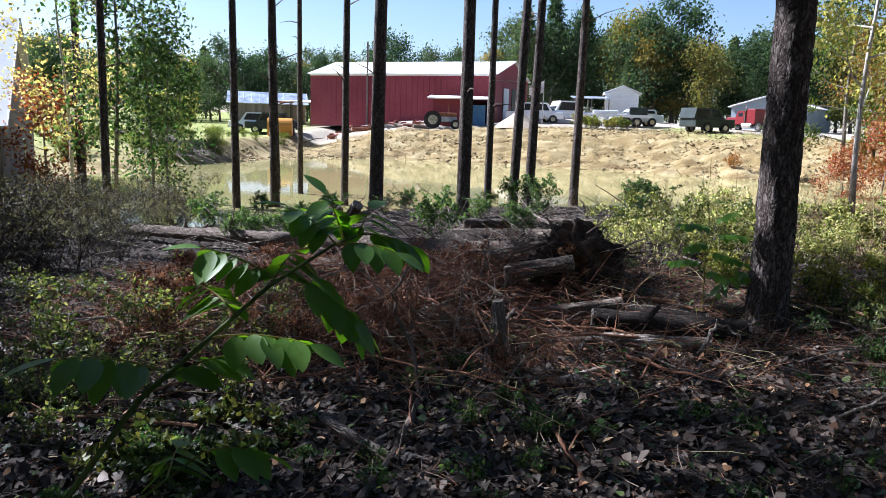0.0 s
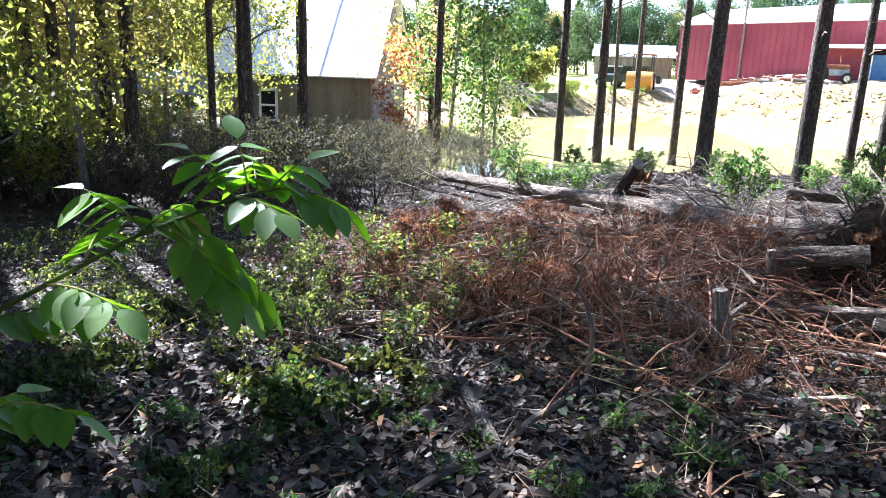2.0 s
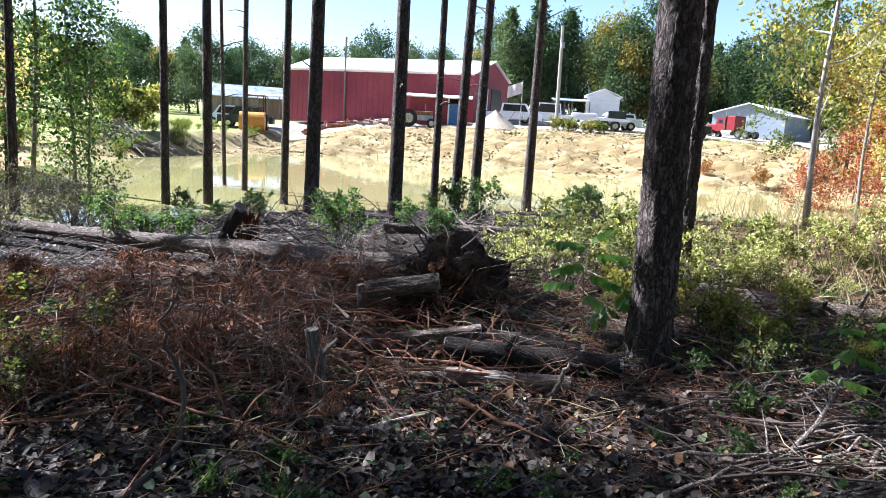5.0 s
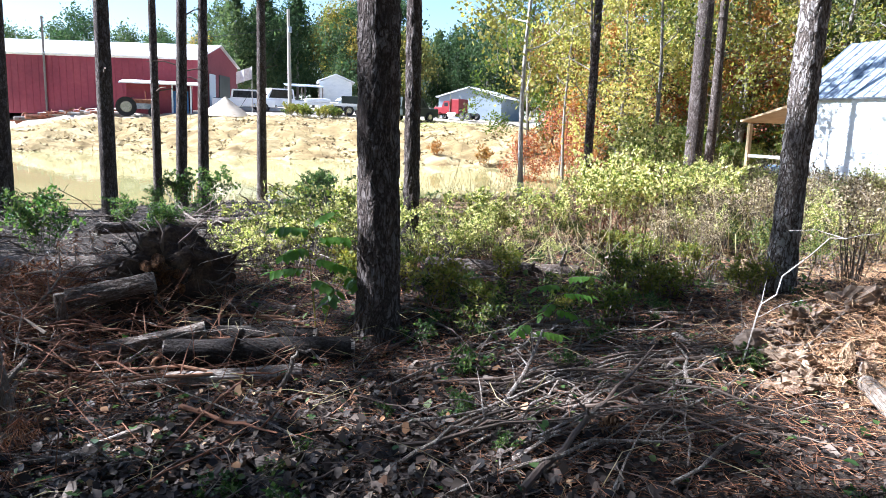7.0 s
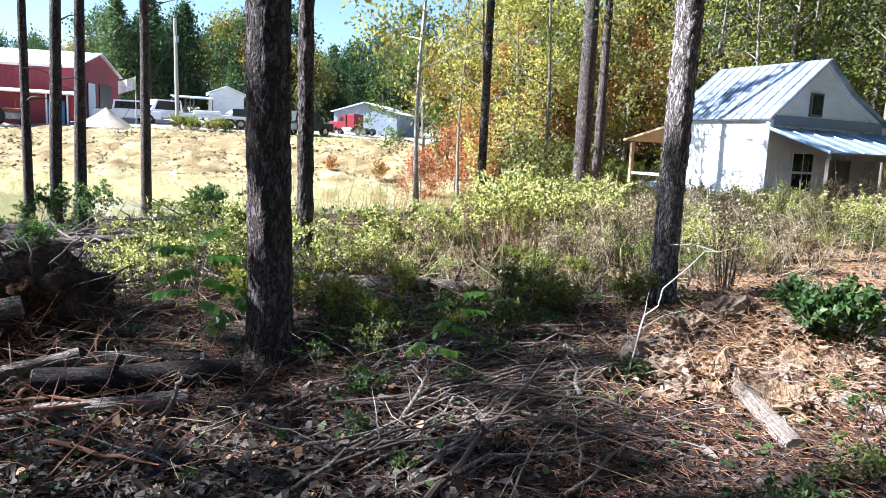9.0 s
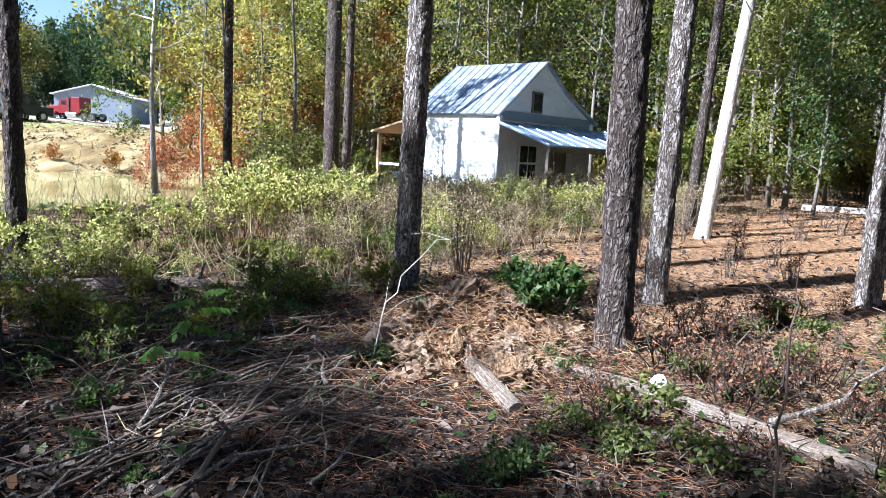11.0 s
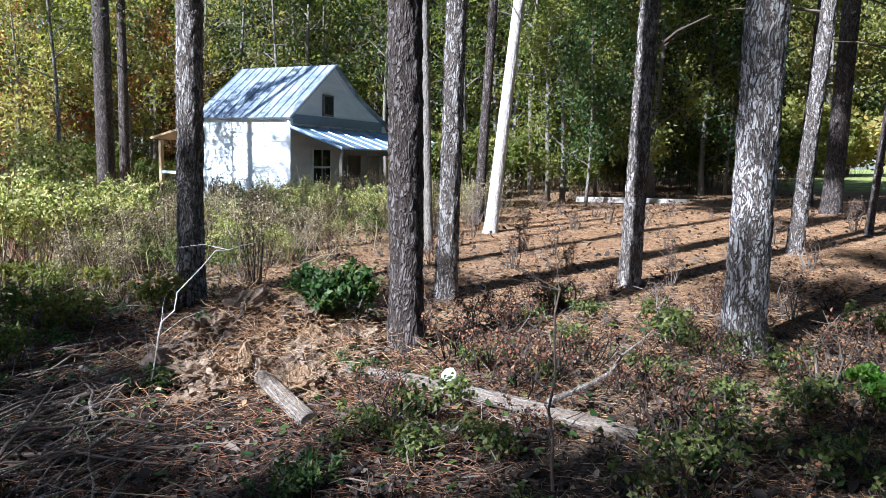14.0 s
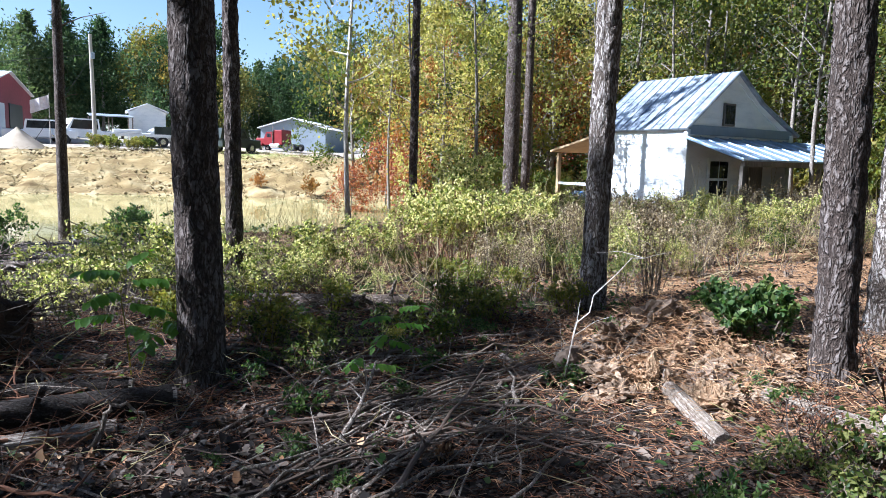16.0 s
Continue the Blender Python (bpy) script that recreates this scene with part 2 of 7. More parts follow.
RED_METAL = mat("red_metal_siding", [(0.17, 0.025, 0.035), (0.22, 0.035, 0.048), (0.26, 0.05, 0.06)], scale=0.3, fine=4, rough=0.5, bump=0.1)
RED_PAINT = mat("red_vehicle_paint", [(0.15, 0.018, 0.022), (0.22, 0.03, 0.03)], rough=0.3, bump=0, scale=1)
RUST = mat("rusty_iron", [(0.12, 0.05, 0.03), (0.27, 0.11, 0.06), (0.36, 0.17, 0.09)], bump=0.4)
ORANGE = mat("orange_machine_paint", [(0.45, 0.19, 0.03), (0.62, 0.30, 0.05)], bump=0.1, rough=0.5, scale=1)
BLUE = mat("blue_paint", [(0.06, 0.16, 0.34), (0.12, 0.26, 0.46)], rough=0.4, bump=0.1)
WHITE_VEHICLE = mat("white_vehicle_paint", [(0.70, 0.71, 0.72), (0.82, 0.82, 0.82)], rough=0.3, bump=0, scale=1)
DARK_VEHICLE = mat("dark_vehicle_paint", [(0.02, 0.028, 0.024), (0.05, 0.06, 0.055)], rough=0.35, bump=0, scale=1)
RUBBER = mat("tyre_rubber", [(0.018, 0.018, 0.018), (0.04, 0.04, 0.04)], rough=0.85, bump=0.1)
CHROME = mat("chrome", [(0.6, 0.6, 0.62), (0.75, 0.75, 0.76)], metal=1.0, rough=0.2, bump=0)
GLASS_DARK = mat("dark_window_glass", [(0.012, 0.014, 0.016), (0.03, 0.034, 0.04)], rough=0.08, spec=0.6, bump=0)
DARK_BOARD = mat("weathered_dark_boards", [(0.10, 0.085, 0.07), (0.19, 0.165, 0.14), (0.27, 0.24, 0.21)], scale=2, stretch=(1, 1, 0.2), bump=0.5)
RAW_WOOD = mat("raw_lumber", [(0.36, 0.24, 0.13), (0.52, 0.38, 0.22)], scale=3, stretch=(1, 1, 0.2), bump=0.3)
POLE_WOOD = mat("weathered_pole_wood", [(0.34, 0.31, 0.27), (0.52, 0.48, 0.43)], scale=2, stretch=(1, 1, 0.1), bump=0.4)
SAND = mat("sand_heap", [(0.34, 0.27, 0.19), (0.46, 0.38, 0.28)], scale=2, bump=0.5)
ROOT_EARTH = mat("root_earth", [(0.012, 0.007, 0.005), (0.045, 0.027, 0.016), (0.12, 0.075, 0.045)], scale=7, fine=50, bump=1.0)
# near-black bark; on the brush pile's logs its blackness stands in for shade
NEAR_BLACK_BARK = bark_mat("near_black_bark", (0.008, 0.007, 0.006), (0.07, 0.058, 0.05), plate=12, tall=0.4, depth=0.6)
STONE = mat("brown_stone", [(0.09, 0.06, 0.042), (0.19, 0.135, 0.095), (0.33, 0.26, 0.20)], scale=5, bump=0.8)
PLASTIC_WHITE = mat("white_plastic", [(0.80, 0.79, 0.76), (0.88, 0.87, 0.85)], rough=0.4, bump=0.05)
SOIL_CLOD = mat("clay_clod", [(0.08, 0.052, 0.034), (0.21, 0.145, 0.095), (0.42, 0.32, 0.22)], bump=0.9, thing_tint=0.25, scale=9, fine=60)
CLOTH_PALE = mat("faded_cloth", [(0.55, 0.45, 0.46), (0.70, 0.66, 0.68)], bump=0.2)
WIRE = mat("wire", [(0.04, 0.04, 0.04), (0.07, 0.07, 0.07)], bump=0)

# ---- mesh helpers ----


def np_mesh(name, verts, faces):
    """A mesh from arrays: verts n x 3, faces n x 3 or n x 4."""
    me = bpy.data.meshes.new(name)
    k = faces.shape[1]
    me.vertices.add(len(verts))
    me.vertices.foreach_set("co", np.ascontiguousarray(verts, dtype=np.float32).ravel())
    me.loops.add(faces.size)
    me.loops.foreach_set("vertex_index", np.ascontiguousarray(faces, dtype=np.int32).ravel())
    me.polygons.add(len(faces))
    me.polygons.foreach_set("loop_start", np.arange(0, faces.size, k, dtype=np.int32))
    me.update(calc_edges=True)
    return me


class Geo:
    """Gathers simple solids into one mesh."""

    def __init__(self):
        self.v, self.f = [], []

    def put(self, verts, faces):
        k = len(self.v)
        self.v += [tuple(p) for p in verts]
        self.f += [tuple(i + k for i in f) for f in faces]
        return self

    def box(self, c, s, turn=0.0, chamfer=0.0):
        x, y, z = (d / 2 for d in s)
        m = Matrix.Translation(c) @ Matrix.Rotation(turn, 4, "Z")
        if not chamfer:
            p = [m @ Vector((i * x, j * y, k * z)) for i in (-1, 1) for j in (-1, 1) for k in (-1, 1)]
            return self.put(p, [(0, 1, 3, 2), (4, 6, 7, 5), (0, 4, 5, 1), (2, 3, 7, 6), (0, 2, 6, 4), (1, 5, 7, 3)])
        bm = bmesh.new()
        bmesh.ops.create_cube(bm, size=1, matrix=m @ Matrix.Diagonal((*s, 1)))
        bmesh.ops.bevel(bm, geom=bm.edges[:], offset=chamfer, segments=2, affect="EDGES", profile=0.6)
        bm.verts.index_update()
        self.put([v.co for v in bm.verts], [[v.index for v in f.verts] for f in bm.faces])
        bm.free()
        return self

    def tube(self, pts, radii, segs=6, caps=True):
        pts = [Vector(p) for p in pts]
        k, n = len(self.v), len(pts)
        side = None
        for i, p in enumerate(pts):
            way = (pts[min(i + 1, n - 1)] - pts[max(i - 1, 0)]).normalized()
            if side is None:
                side = way.orthogonal().normalized()
            side = (side - way * side.dot(way)).normalized()
            up = way.cross(side)
            for j in range(segs):
                a = 2 * math.pi * j / segs
                self.v.append(tuple(p + (side * math.cos(a) + up * math.sin(a)) * radii[i]))
        for i in range(n - 1):
            for j in range(segs):
                a, b = k + i * segs + j, k + i * segs + (j + 1) % segs
                self.f.append((a, b, b + segs, a + segs))
        if caps:
            self.f.append(tuple(k + j for j in reversed(range(segs))))
            self.f.append(tuple(k + (n - 1) * segs + j for j in range(segs)))
        return self

    def disc(self, c, axis, r, thick, segs=18):
        axis = Vector(axis).normalized() * thick / 2
        return self.tube([Vector(c) - axis, Vector(c) + axis], [r, r], segs)

    def slab(self, corners, thick):
        """A flat plate under four corners."""
        c = [Vector(p) for p in corners]
        nrm = (c[1] - c[0]).cross(c[3] - c[0]).normalized() * thick
        return self.put(c + [p - nrm for p in c], [(0, 1, 2, 3), (7, 6, 5, 4), (0, 4, 5, 1), (1, 5, 6, 2), (2, 6, 7, 3), (3, 7, 4, 0)])

    def prism(self, outline, way):
        """An outline of points in a plane, pushed along way."""
        a = [Vector(p) for p in outline]
        n = len(a)
        return self.put(a + [p + Vector(way) for p in a], [tuple(range(n))[::-1], tuple(range(n, 2 * n))] + [(i, (i + 1) % n, n + (i + 1) % n, n + i) for i in range(n)])

    def mesh(self, name):
        me = bpy.data.meshes.new(name)
        me.from_pydata(self.v, [], self.f)
        me.update()
        return me


def part(name, geo, material, parent, label="", smooth=False):
    """One mesh object under a thing or a part; geo is a Geo or a mesh."""
    me = geo.mesh(name) if isinstance(geo, Geo) else geo
    if not me.materials:
        me.materials.append(material)
    if smooth:
        me.polygons.foreach_set("use_smooth", [True] * len(me.polygons))
    ob = new(name, me)
    if parent is not None:
        ob.parent = parent
    return tagged(ob, label)


def thing(name, label, category, group="", m=None, kind=""):
    ob = tagged(new(name), label, category, group, kind)
    ob.empty_display_size = 0.1
    if m is not None:
        ob.matrix_basis = m
    return ob


def rand_units(rng, n):
    v = rng.normal(size=(n, 3))
    return v / np.linalg.norm(v, axis=1, keepdims=True)


def leaf_arrays(rng, at, length, width, ways=None, jitter=0.35, fold=0.25):
    """Folded pointed leaves at the places, two triangles a leaf."""
    n = len(at)
    w = rand_units(rng, n) if ways is None else ways + rng.normal(size=(n, 3)) * jitter
    w /= np.linalg.norm(w, axis=1, keepdims=True)
    s = np.cross(w, rand_units(rng, n))
    s /= np.linalg.norm(s, axis=1, keepdims=True) + 1e-9
    u = np.cross(w, s)
    k = rng.uniform(0.65, 1.3, size=(n, 1))
    L, W = length * k, width * k
    base, tip = at, at + w * L
    mid = at + w * L * 0.45 + u * W * fold
    v = np.stack([base, mid - s * W / 2, tip, mid + s * W / 2], 1).reshape(-1, 3)
    i = np.arange(n)[:, None] * 4
    f = np.concatenate([i + np.array([[0, 2, 1]]), i + np.array([[0, 3, 2]])], 1).reshape(-1, 3)
    return v, f


# ---- the lie of the land ----
FAR_SHORE = ([-60, -22, -14, -13, -11.5, -8.5, -4, 4, 11, 17, 22, 27, 33, 60], [31, 31, 33, 38, 45, 50.5, 53.5, 49.5, 47, 42.6, 39.2, 36.4, 30, 30])
NEAR_SHORE = ([-60, -22, -14, -12, -10, -8.4, -6.5, -5.2, -4.4, -3.8, -2.8, 2, 7, 9.5, 12, 14, 17, 20, 25, 28, 33, 60], [31, 31, 33, 27, 23.2, 21.3, 18.9, 17.8, 18.6, 20.6, 22.8, 25.5, 26, 24.2, 23.8, 25, 27.5, 28, 29.5, 31, 30, 30])
BANK_TOP = ([-60, -30, -22, -14, -5, 10, 20, 28, 45, 90], [0.3, 0.2, 0.25, 0.55, 1.75, 2.05, 2.0, 1.6, 1.3, 1.6])
WATER = -0.75


def smooth_step(a, b, x):
    t = np.clip((x - a) / (b - a), 0, 1)
    return t * t * (3 - 2 * t)


def land(x, y):
    """The ground's height, for numbers or arrays."""
    x, y = np.asarray(x, float), np.asarray(y, float)
    near = 0.04 * (np.clip(x, -25, 32) - 3.5) - 0.03 * (np.clip(y, -25, 30) - 3)
    mound = 0.12 * np.exp(-(((x - 1.6) / 2.6) ** 2 + ((y - 9.6) / 1.9) ** 2)) + 0.34 * np.exp(-(((x - 8.1) / 0.75) ** 2 + ((y - 6.9) / 0.55) ** 2))
    near = near + mound - 0.16 * smooth_step(3.5, 6.0, y) * (1 - smooth_step(8.6, 10.5, y)) * (1 - smooth_step(4.0, 6.5, x))
    yn, ys = np.interp(x, *NEAR_SHORE), np.interp(x, *FAR_SHORE)
    wet = smooth_step(0.3, 3.0, ys - yn)
    low = WATER - 0.12
    near_side = np.where(wet > 0.5, low + (near - low) * smooth_step(0, 3.0, yn - y), low + (near - low) * smooth_step(0, 8.0, yn - y))
    depth = low - 0.9 * smooth_step(0, 3, np.minimum(y - yn, ys - y))
    top = np.interp(x, *BANK_TOP) + 0.055 * np.clip(y - 62, 0, 20) + 0.02 * np.clip(y - 82, 0, 200)
    tilt = (np.interp(x + 1.5, *FAR_SHORE) - np.interp(x - 1.5, *FAR_SHORE)) / 3.0
    rise = (y - ys) / np.sqrt(1 + tilt * tilt)
    far = low + (top - low) * (0.75 * smooth_step(0, 9.5, rise) + 0.25 * smooth_step(4, 16, rise))
    return np.where(y < yn, near_side, np.where(y < ys, depth, far))


def gz(x, y):
    return float(land(x, y))


def axis_steps(stops):
    out = []
    for a, b, step in stops:
        out += list(np.arange(a, b, step))
    return np.array(out + [stops[-1][1]])


def build_ground():
    xs = axis_steps([(-600, -100, 50), (-100, -30, 5), (-30, -12, 0.6), (-12, 22, 0.28), (22, 40, 0.7), (40, 100, 5), (100, 600, 50)])
    ys = axis_steps([(-400, -40, 40), (-40, -2, 3), (-2, 16, 0.28), (16, 40, 0.55), (40, 66, 0.5), (66, 110, 3), (110, 700, 50)])
    X, Y = np.meshgrid(xs, ys)
    Z = land(X, Y)
    rough = np.array([noise.noise((x * 1.3, y * 1.3, 0)) + 0.5 * noise.noise((x * 3.7, y * 3.7, 4)) for x, y in zip(X.ravel(), Y.ravel())]).reshape(X.shape)
    clods = np.array([abs(noise.noise((x * 0.5, y * 0.9, 9))) + 0.6 * abs(noise.noise((x * 1.6, y * 1.9, 3))) for x, y in zip(X.ravel(), Y.ravel())]).reshape(X.shape)
    bank = smooth_step(0.5, 3, Y - np.interp(X, *FAR_SHORE)) * (1 - smooth_step(10, 16, Y - np.interp(X, *FAR_SHORE)))
    Z = Z + rough * 0.035 * (np.abs(X) < 60) + (clods - 0.25) * 0.55 * bank * smooth_step(-14, -6, X) * (X < 40)
    n, m = len(ys), len(xs)
    i = np.arange((n - 1) * (m - 1))
    a = i // (m - 1) * m + i % (m - 1)
    me = np_mesh("ground", np.stack([X.ravel(), Y.ravel(), Z.ravel()], 1), np.stack([a, a + 1, a + m + 1, a + m], 1))
    me.polygons.foreach_set("use_smooth", [True] * len(me.polygons))
    me.materials.append(ground_mat())
    return tagged(new("ground", me), "woodland floor, clay pond bank, dirt yard and meadow", "ground", kind="structure")


def ground_mat():
    """Leaf mould under the trees, straw to the east, bare clay on the far bank, pale dirt in the yard and grass in the meadows."""
    m = bpy.data.materials.new("ground")
    m.use_nodes = True
    t = m.node_tree
    n, l = t.nodes, t.links
    bsdf = n["Principled BSDF"]
    bsdf.inputs["Roughness"].default_value, bsdf.inputs["Specular IOR Level"].default_value = 0.95, 0.15
    co = n.new("ShaderNodeTexCoord")
    sep = n.new("ShaderNodeSeparateXYZ")
    l.new(co.outputs["Object"], sep.inputs[0])

    def noise_at(scale, detail=6, squash=None):
        q = n.new("ShaderNodeTexNoise")
        q.inputs["Scale"].default_value, q.inputs["Detail"].default_value = scale, detail
        if squash:
            mp = n.new("ShaderNodeMapping")
            mp.inputs["Scale"].default_value = squash
            l.new(co.outputs["Object"], mp.inputs[0])
            l.new(mp.outputs[0], q.inputs[0])
        else:
            l.new(co.outputs["Object"], q.inputs[0])
        return q.outputs[0]

    def ramp_of(value, *stops):
        r = n.new("ShaderNodeValToRGB")
        els = r.color_ramp.elements
        els[0].position, els[0].color = stops[0][0], (*stops[0][1], 1)
        els[1].position, els[1].color = stops[-1][0], (*stops[-1][1], 1)
        for p, c in stops[1:-1]:
            els.new(p).color = (*c, 1)
        l.new(value, r.inputs[0])
        return r.outputs[0]

    def sum_of(a, b, k):
        q = n.new("ShaderNodeMath")
        q.operation = "MULTIPLY_ADD"
        l.new(b, q.inputs[0])
        q.inputs[1].default_value = k
        l.new(a, q.inputs[2])
        return q.outputs[0]

    def span(value, lo, hi):
        q = n.new("ShaderNodeMapRange")
        q.interpolation_type = "SMOOTHSTEP"
        q.inputs[1].default_value, q.inputs[2].default_value = lo, hi
        l.new(value, q.inputs[0])
        return q.outputs[0]

    def blend(k, a, b):
        q = n.new("ShaderNodeMix")
        q.data_type = "RGBA"
        l.new(k, q.inputs[0])
        l.new(a, q.inputs[6])
        l.new(b, q.inputs[7])
        return q.outputs[2]

    def times(a, b):
        q = n.new("ShaderNodeMath")
        q.operation = "MULTIPLY"
        l.new(a, q.inputs[0])
        l.new(b, q.inputs[1])
        return q.outputs[0]

    fine, mid, wide = noise_at(38, 8), noise_at(5), noise_at(0.6)
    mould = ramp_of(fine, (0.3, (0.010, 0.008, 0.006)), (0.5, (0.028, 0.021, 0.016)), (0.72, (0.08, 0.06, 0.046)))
    straw = ramp_of(noise_at(30, 8, (1, 3, 1)), (0.3, (0.05, 0.027, 0.014)), (0.5, (0.21, 0.12, 0.06)), (0.75, (0.44, 0.30, 0.18)))
    clay = ramp_of(noise_at(1.1, 8, (0.5, 1.4, 1)), (0.3, (0.14, 0.092, 0.038)), (0.5, (0.26, 0.19, 0.085)), (0.72, (0.39, 0.315, 0.17)))
    dirt = ramp_of(mid, (0.3, (0.30, 0.25, 0.19)), (0.7, (0.44, 0.39, 0.32)))
    grass = ramp_of(noise_at(3, 6), (0.3, (0.10, 0.15, 0.03)), (0.5, (0.24, 0.26, 0.07)), (0.72, (0.40, 0.36, 0.16)))
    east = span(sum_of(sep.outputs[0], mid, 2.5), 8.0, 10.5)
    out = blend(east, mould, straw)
    far = span(sum_of(sep.outputs[1], wide, 3.0), 27.5, 31.0)
    out = blend(far, out, clay)
    yard = span(sum_of(sep.outputs[1], wide, 4.0), 64.0, 67.0)
    out = blend(yard, out, dirt)
    west = span(sum_of(sep.outputs[0], wide, -6.0), -16.0, -22.0)
    out = blend(times(west, span(sep.outputs[1], 30, 46)), out, grass)
    east_grass = times(span(sum_of(sep.outputs[0], wide, 4.0), 17.0, 21.0), span(sum_of(sep.outputs[1], wide, 4.0), 53.0, 57.0))
    lawn_end = span(sep.outputs[1], 70.0, 66.0)
    out = blend(times(east_grass, lawn_end), out, grass)
    south_lawn = times(span(sep.outputs[0], 27.0, 30.0), span(sep.outputs[1], 5.5, 3.0))
    out = blend(south_lawn, out, grass)
    l.new(out, bsdf.inputs["Base Color"])
    b = n.new("ShaderNodeBump")
    b.inputs["Strength"].default_value, b.inputs["Distance"].default_value = 0.8, 0.05
    l.new(sum_of(fine, mid, 1.0), b.inputs["Height"])
    l.new(b.outputs[0], bsdf.inputs["Normal"])
    return m


def build_water():
    xs = np.linspace(-14, 33, 80)
    yn, ys = np.interp(xs, *NEAR_SHORE) - 3, np.interp(xs, *FAR_SHORE) + 3
    rows = 24
    Y = yn[None] + (ys - yn)[None] * np.linspace(0, 1, rows)[:, None]
    X = np.repeat(xs[None], rows, 0)
    i = np.arange((rows - 1) * 79)
    a = i // 79 * 80 + i % 79
    me = np_mesh("pond_water", np.stack([X.ravel(), Y.ravel(), np.full(X.size, WATER)], 1), np.stack([a, a + 1, a + 81, a + 80], 1))
    m = bpy.data.materials.new("muddy_water")
    m.use_nodes = True
    n, l = m.node_tree.nodes, m.node_tree.links
    bsdf = n["Principled BSDF"]
    bsdf.inputs["Roughness"].default_value, bsdf.inputs["IOR"].default_value = 0.04, 1.33
    co, tex, ramp = n.new("ShaderNodeTexCoord"), n.new("ShaderNodeTexNoise"), n.new("ShaderNodeValToRGB")
    tex.inputs["Scale"].default_value = 0.25
    l.new(co.outputs["Object"], tex.inputs[0])
    ramp.color_ramp.elements[0].color, ramp.color_ramp.elements[1].color = (0.26, 0.23, 0.09, 1), (0.36, 0.33, 0.15, 1)
    l.new(tex.outputs[0], ramp.inputs[0])
    l.new(ramp.outputs[0], bsdf.inputs["Base Color"])
    wave, b = n.new("ShaderNodeTexNoise"), n.new("ShaderNodeBump")
    wave.inputs["Scale"].default_value, wave.inputs["Detail"].default_value = 2.2, 3
    b.inputs["Strength"].default_value, b.inputs["Distance"].default_value = 0.05, 0.03
    l.new(co.outputs["Object"], wave.inputs[0])
    l.new(wave.outputs[0], b.inputs["Height"])
    l.new(b.outputs[0], bsdf.inputs["Normal"])
    me.materials.append(m)
    return tagged(new("water", me), "still muddy olive-brown pond water mirroring the sky", "pond", kind="structure")


build_ground()
build_water()

# ---- trees ----


def trunk_mesh(name, path, radii, segs, step, plates, seed, flare=0.35, lumps=0.05):
    """A tapered trunk along a path, its bark broken into raised plates, the foot flared."""
    path = [Vector(p) for p in path]
    total = sum((b - a).length for a, b in zip(path, path[1:]))
    rings = max(4, int(total / step))
    keys = np.linspace(0, len(path) - 1, rings)
    P = np.array([np.interp(keys, range(len(path)), [p[k] for p in path]) for k in range(3)]).T
    R = np.interp(keys, range(len(path)), radii)
    along = np.linspace(0, total, rings)
    R = R * (1 + flare * np.exp(-along / 0.22))
    v = []
    for i in range(rings):
        for j in range(segs):
            a = 2 * math.pi * j / segs
            q = (math.cos(a) * 3.2 * radii[0] / 0.15, math.sin(a) * 3.2 * radii[0] / 0.15, along[i] * 6.5 + seed * 7)
            bump = 0.0
            if plates:
                s = 0.45 * noise.noise((q[0] * 0.8, q[1] * 0.8, q[2] * 0.5)), 0.45 * noise.noise((q[1] * 0.8, q[2] * 0.5, q[0] * 0.8))
                c = noise.voronoi((q[0] + s[0], q[1] + s[1], q[2] * 0.75))[0]
                bump = plates * (min(c[1] - c[0], 0.3) / 0.3 - 0.6) + plates * 0.8 * noise.noise((q[0] * 1.7, q[1] * 1.7, q[2] * 1.2))
            lobes = 1 + lumps * (noise.noise((math.cos(a), math.sin(a), along[i] * 0.6 + seed)) + 0.5 * noise.noise((math.cos(a) * 2, math.sin(a) * 2, along[i] * 2.5 + seed)))
            r = R[i] * lobes + bump
            v.append((P[i][0] + r * math.cos(a), P[i][1] + r * math.sin(a), P[i][2]))
    i = np.arange((rings - 1) * segs)
    a, b = i, i // segs * segs + (i + 1) % segs
    me = np_mesh(name, np.array(v), np.stack([a, b, b + segs, a + segs], 1))
    me.polygons.foreach_set("use_smooth", [True] * len(me.polygons))
    return me


def needle_arrays(rng, centres, per, length, width=0.012, ways=None):
    """Tufts of thin needles."""
    at = np.repeat(centres, per, 0)
    w = rand_units(rng, len(at))
    if ways is not None:
        w = w * 0.75 + np.repeat(ways, per, 0)
        w /= np.linalg.norm(w, axis=1, keepdims=True)
    s = np.cross(w, rand_units(rng, len(at)))
    s *= width / (np.linalg.norm(s, axis=1, keepdims=True) + 1e-9)
    k = rng.uniform(0.7, 1.2, size=(len(at), 1)) * length
    v = np.stack([at - s, at + s, at + w * k], 1).reshape(-1, 3)
    return v, np.arange(len(v)).reshape(-1, 3)


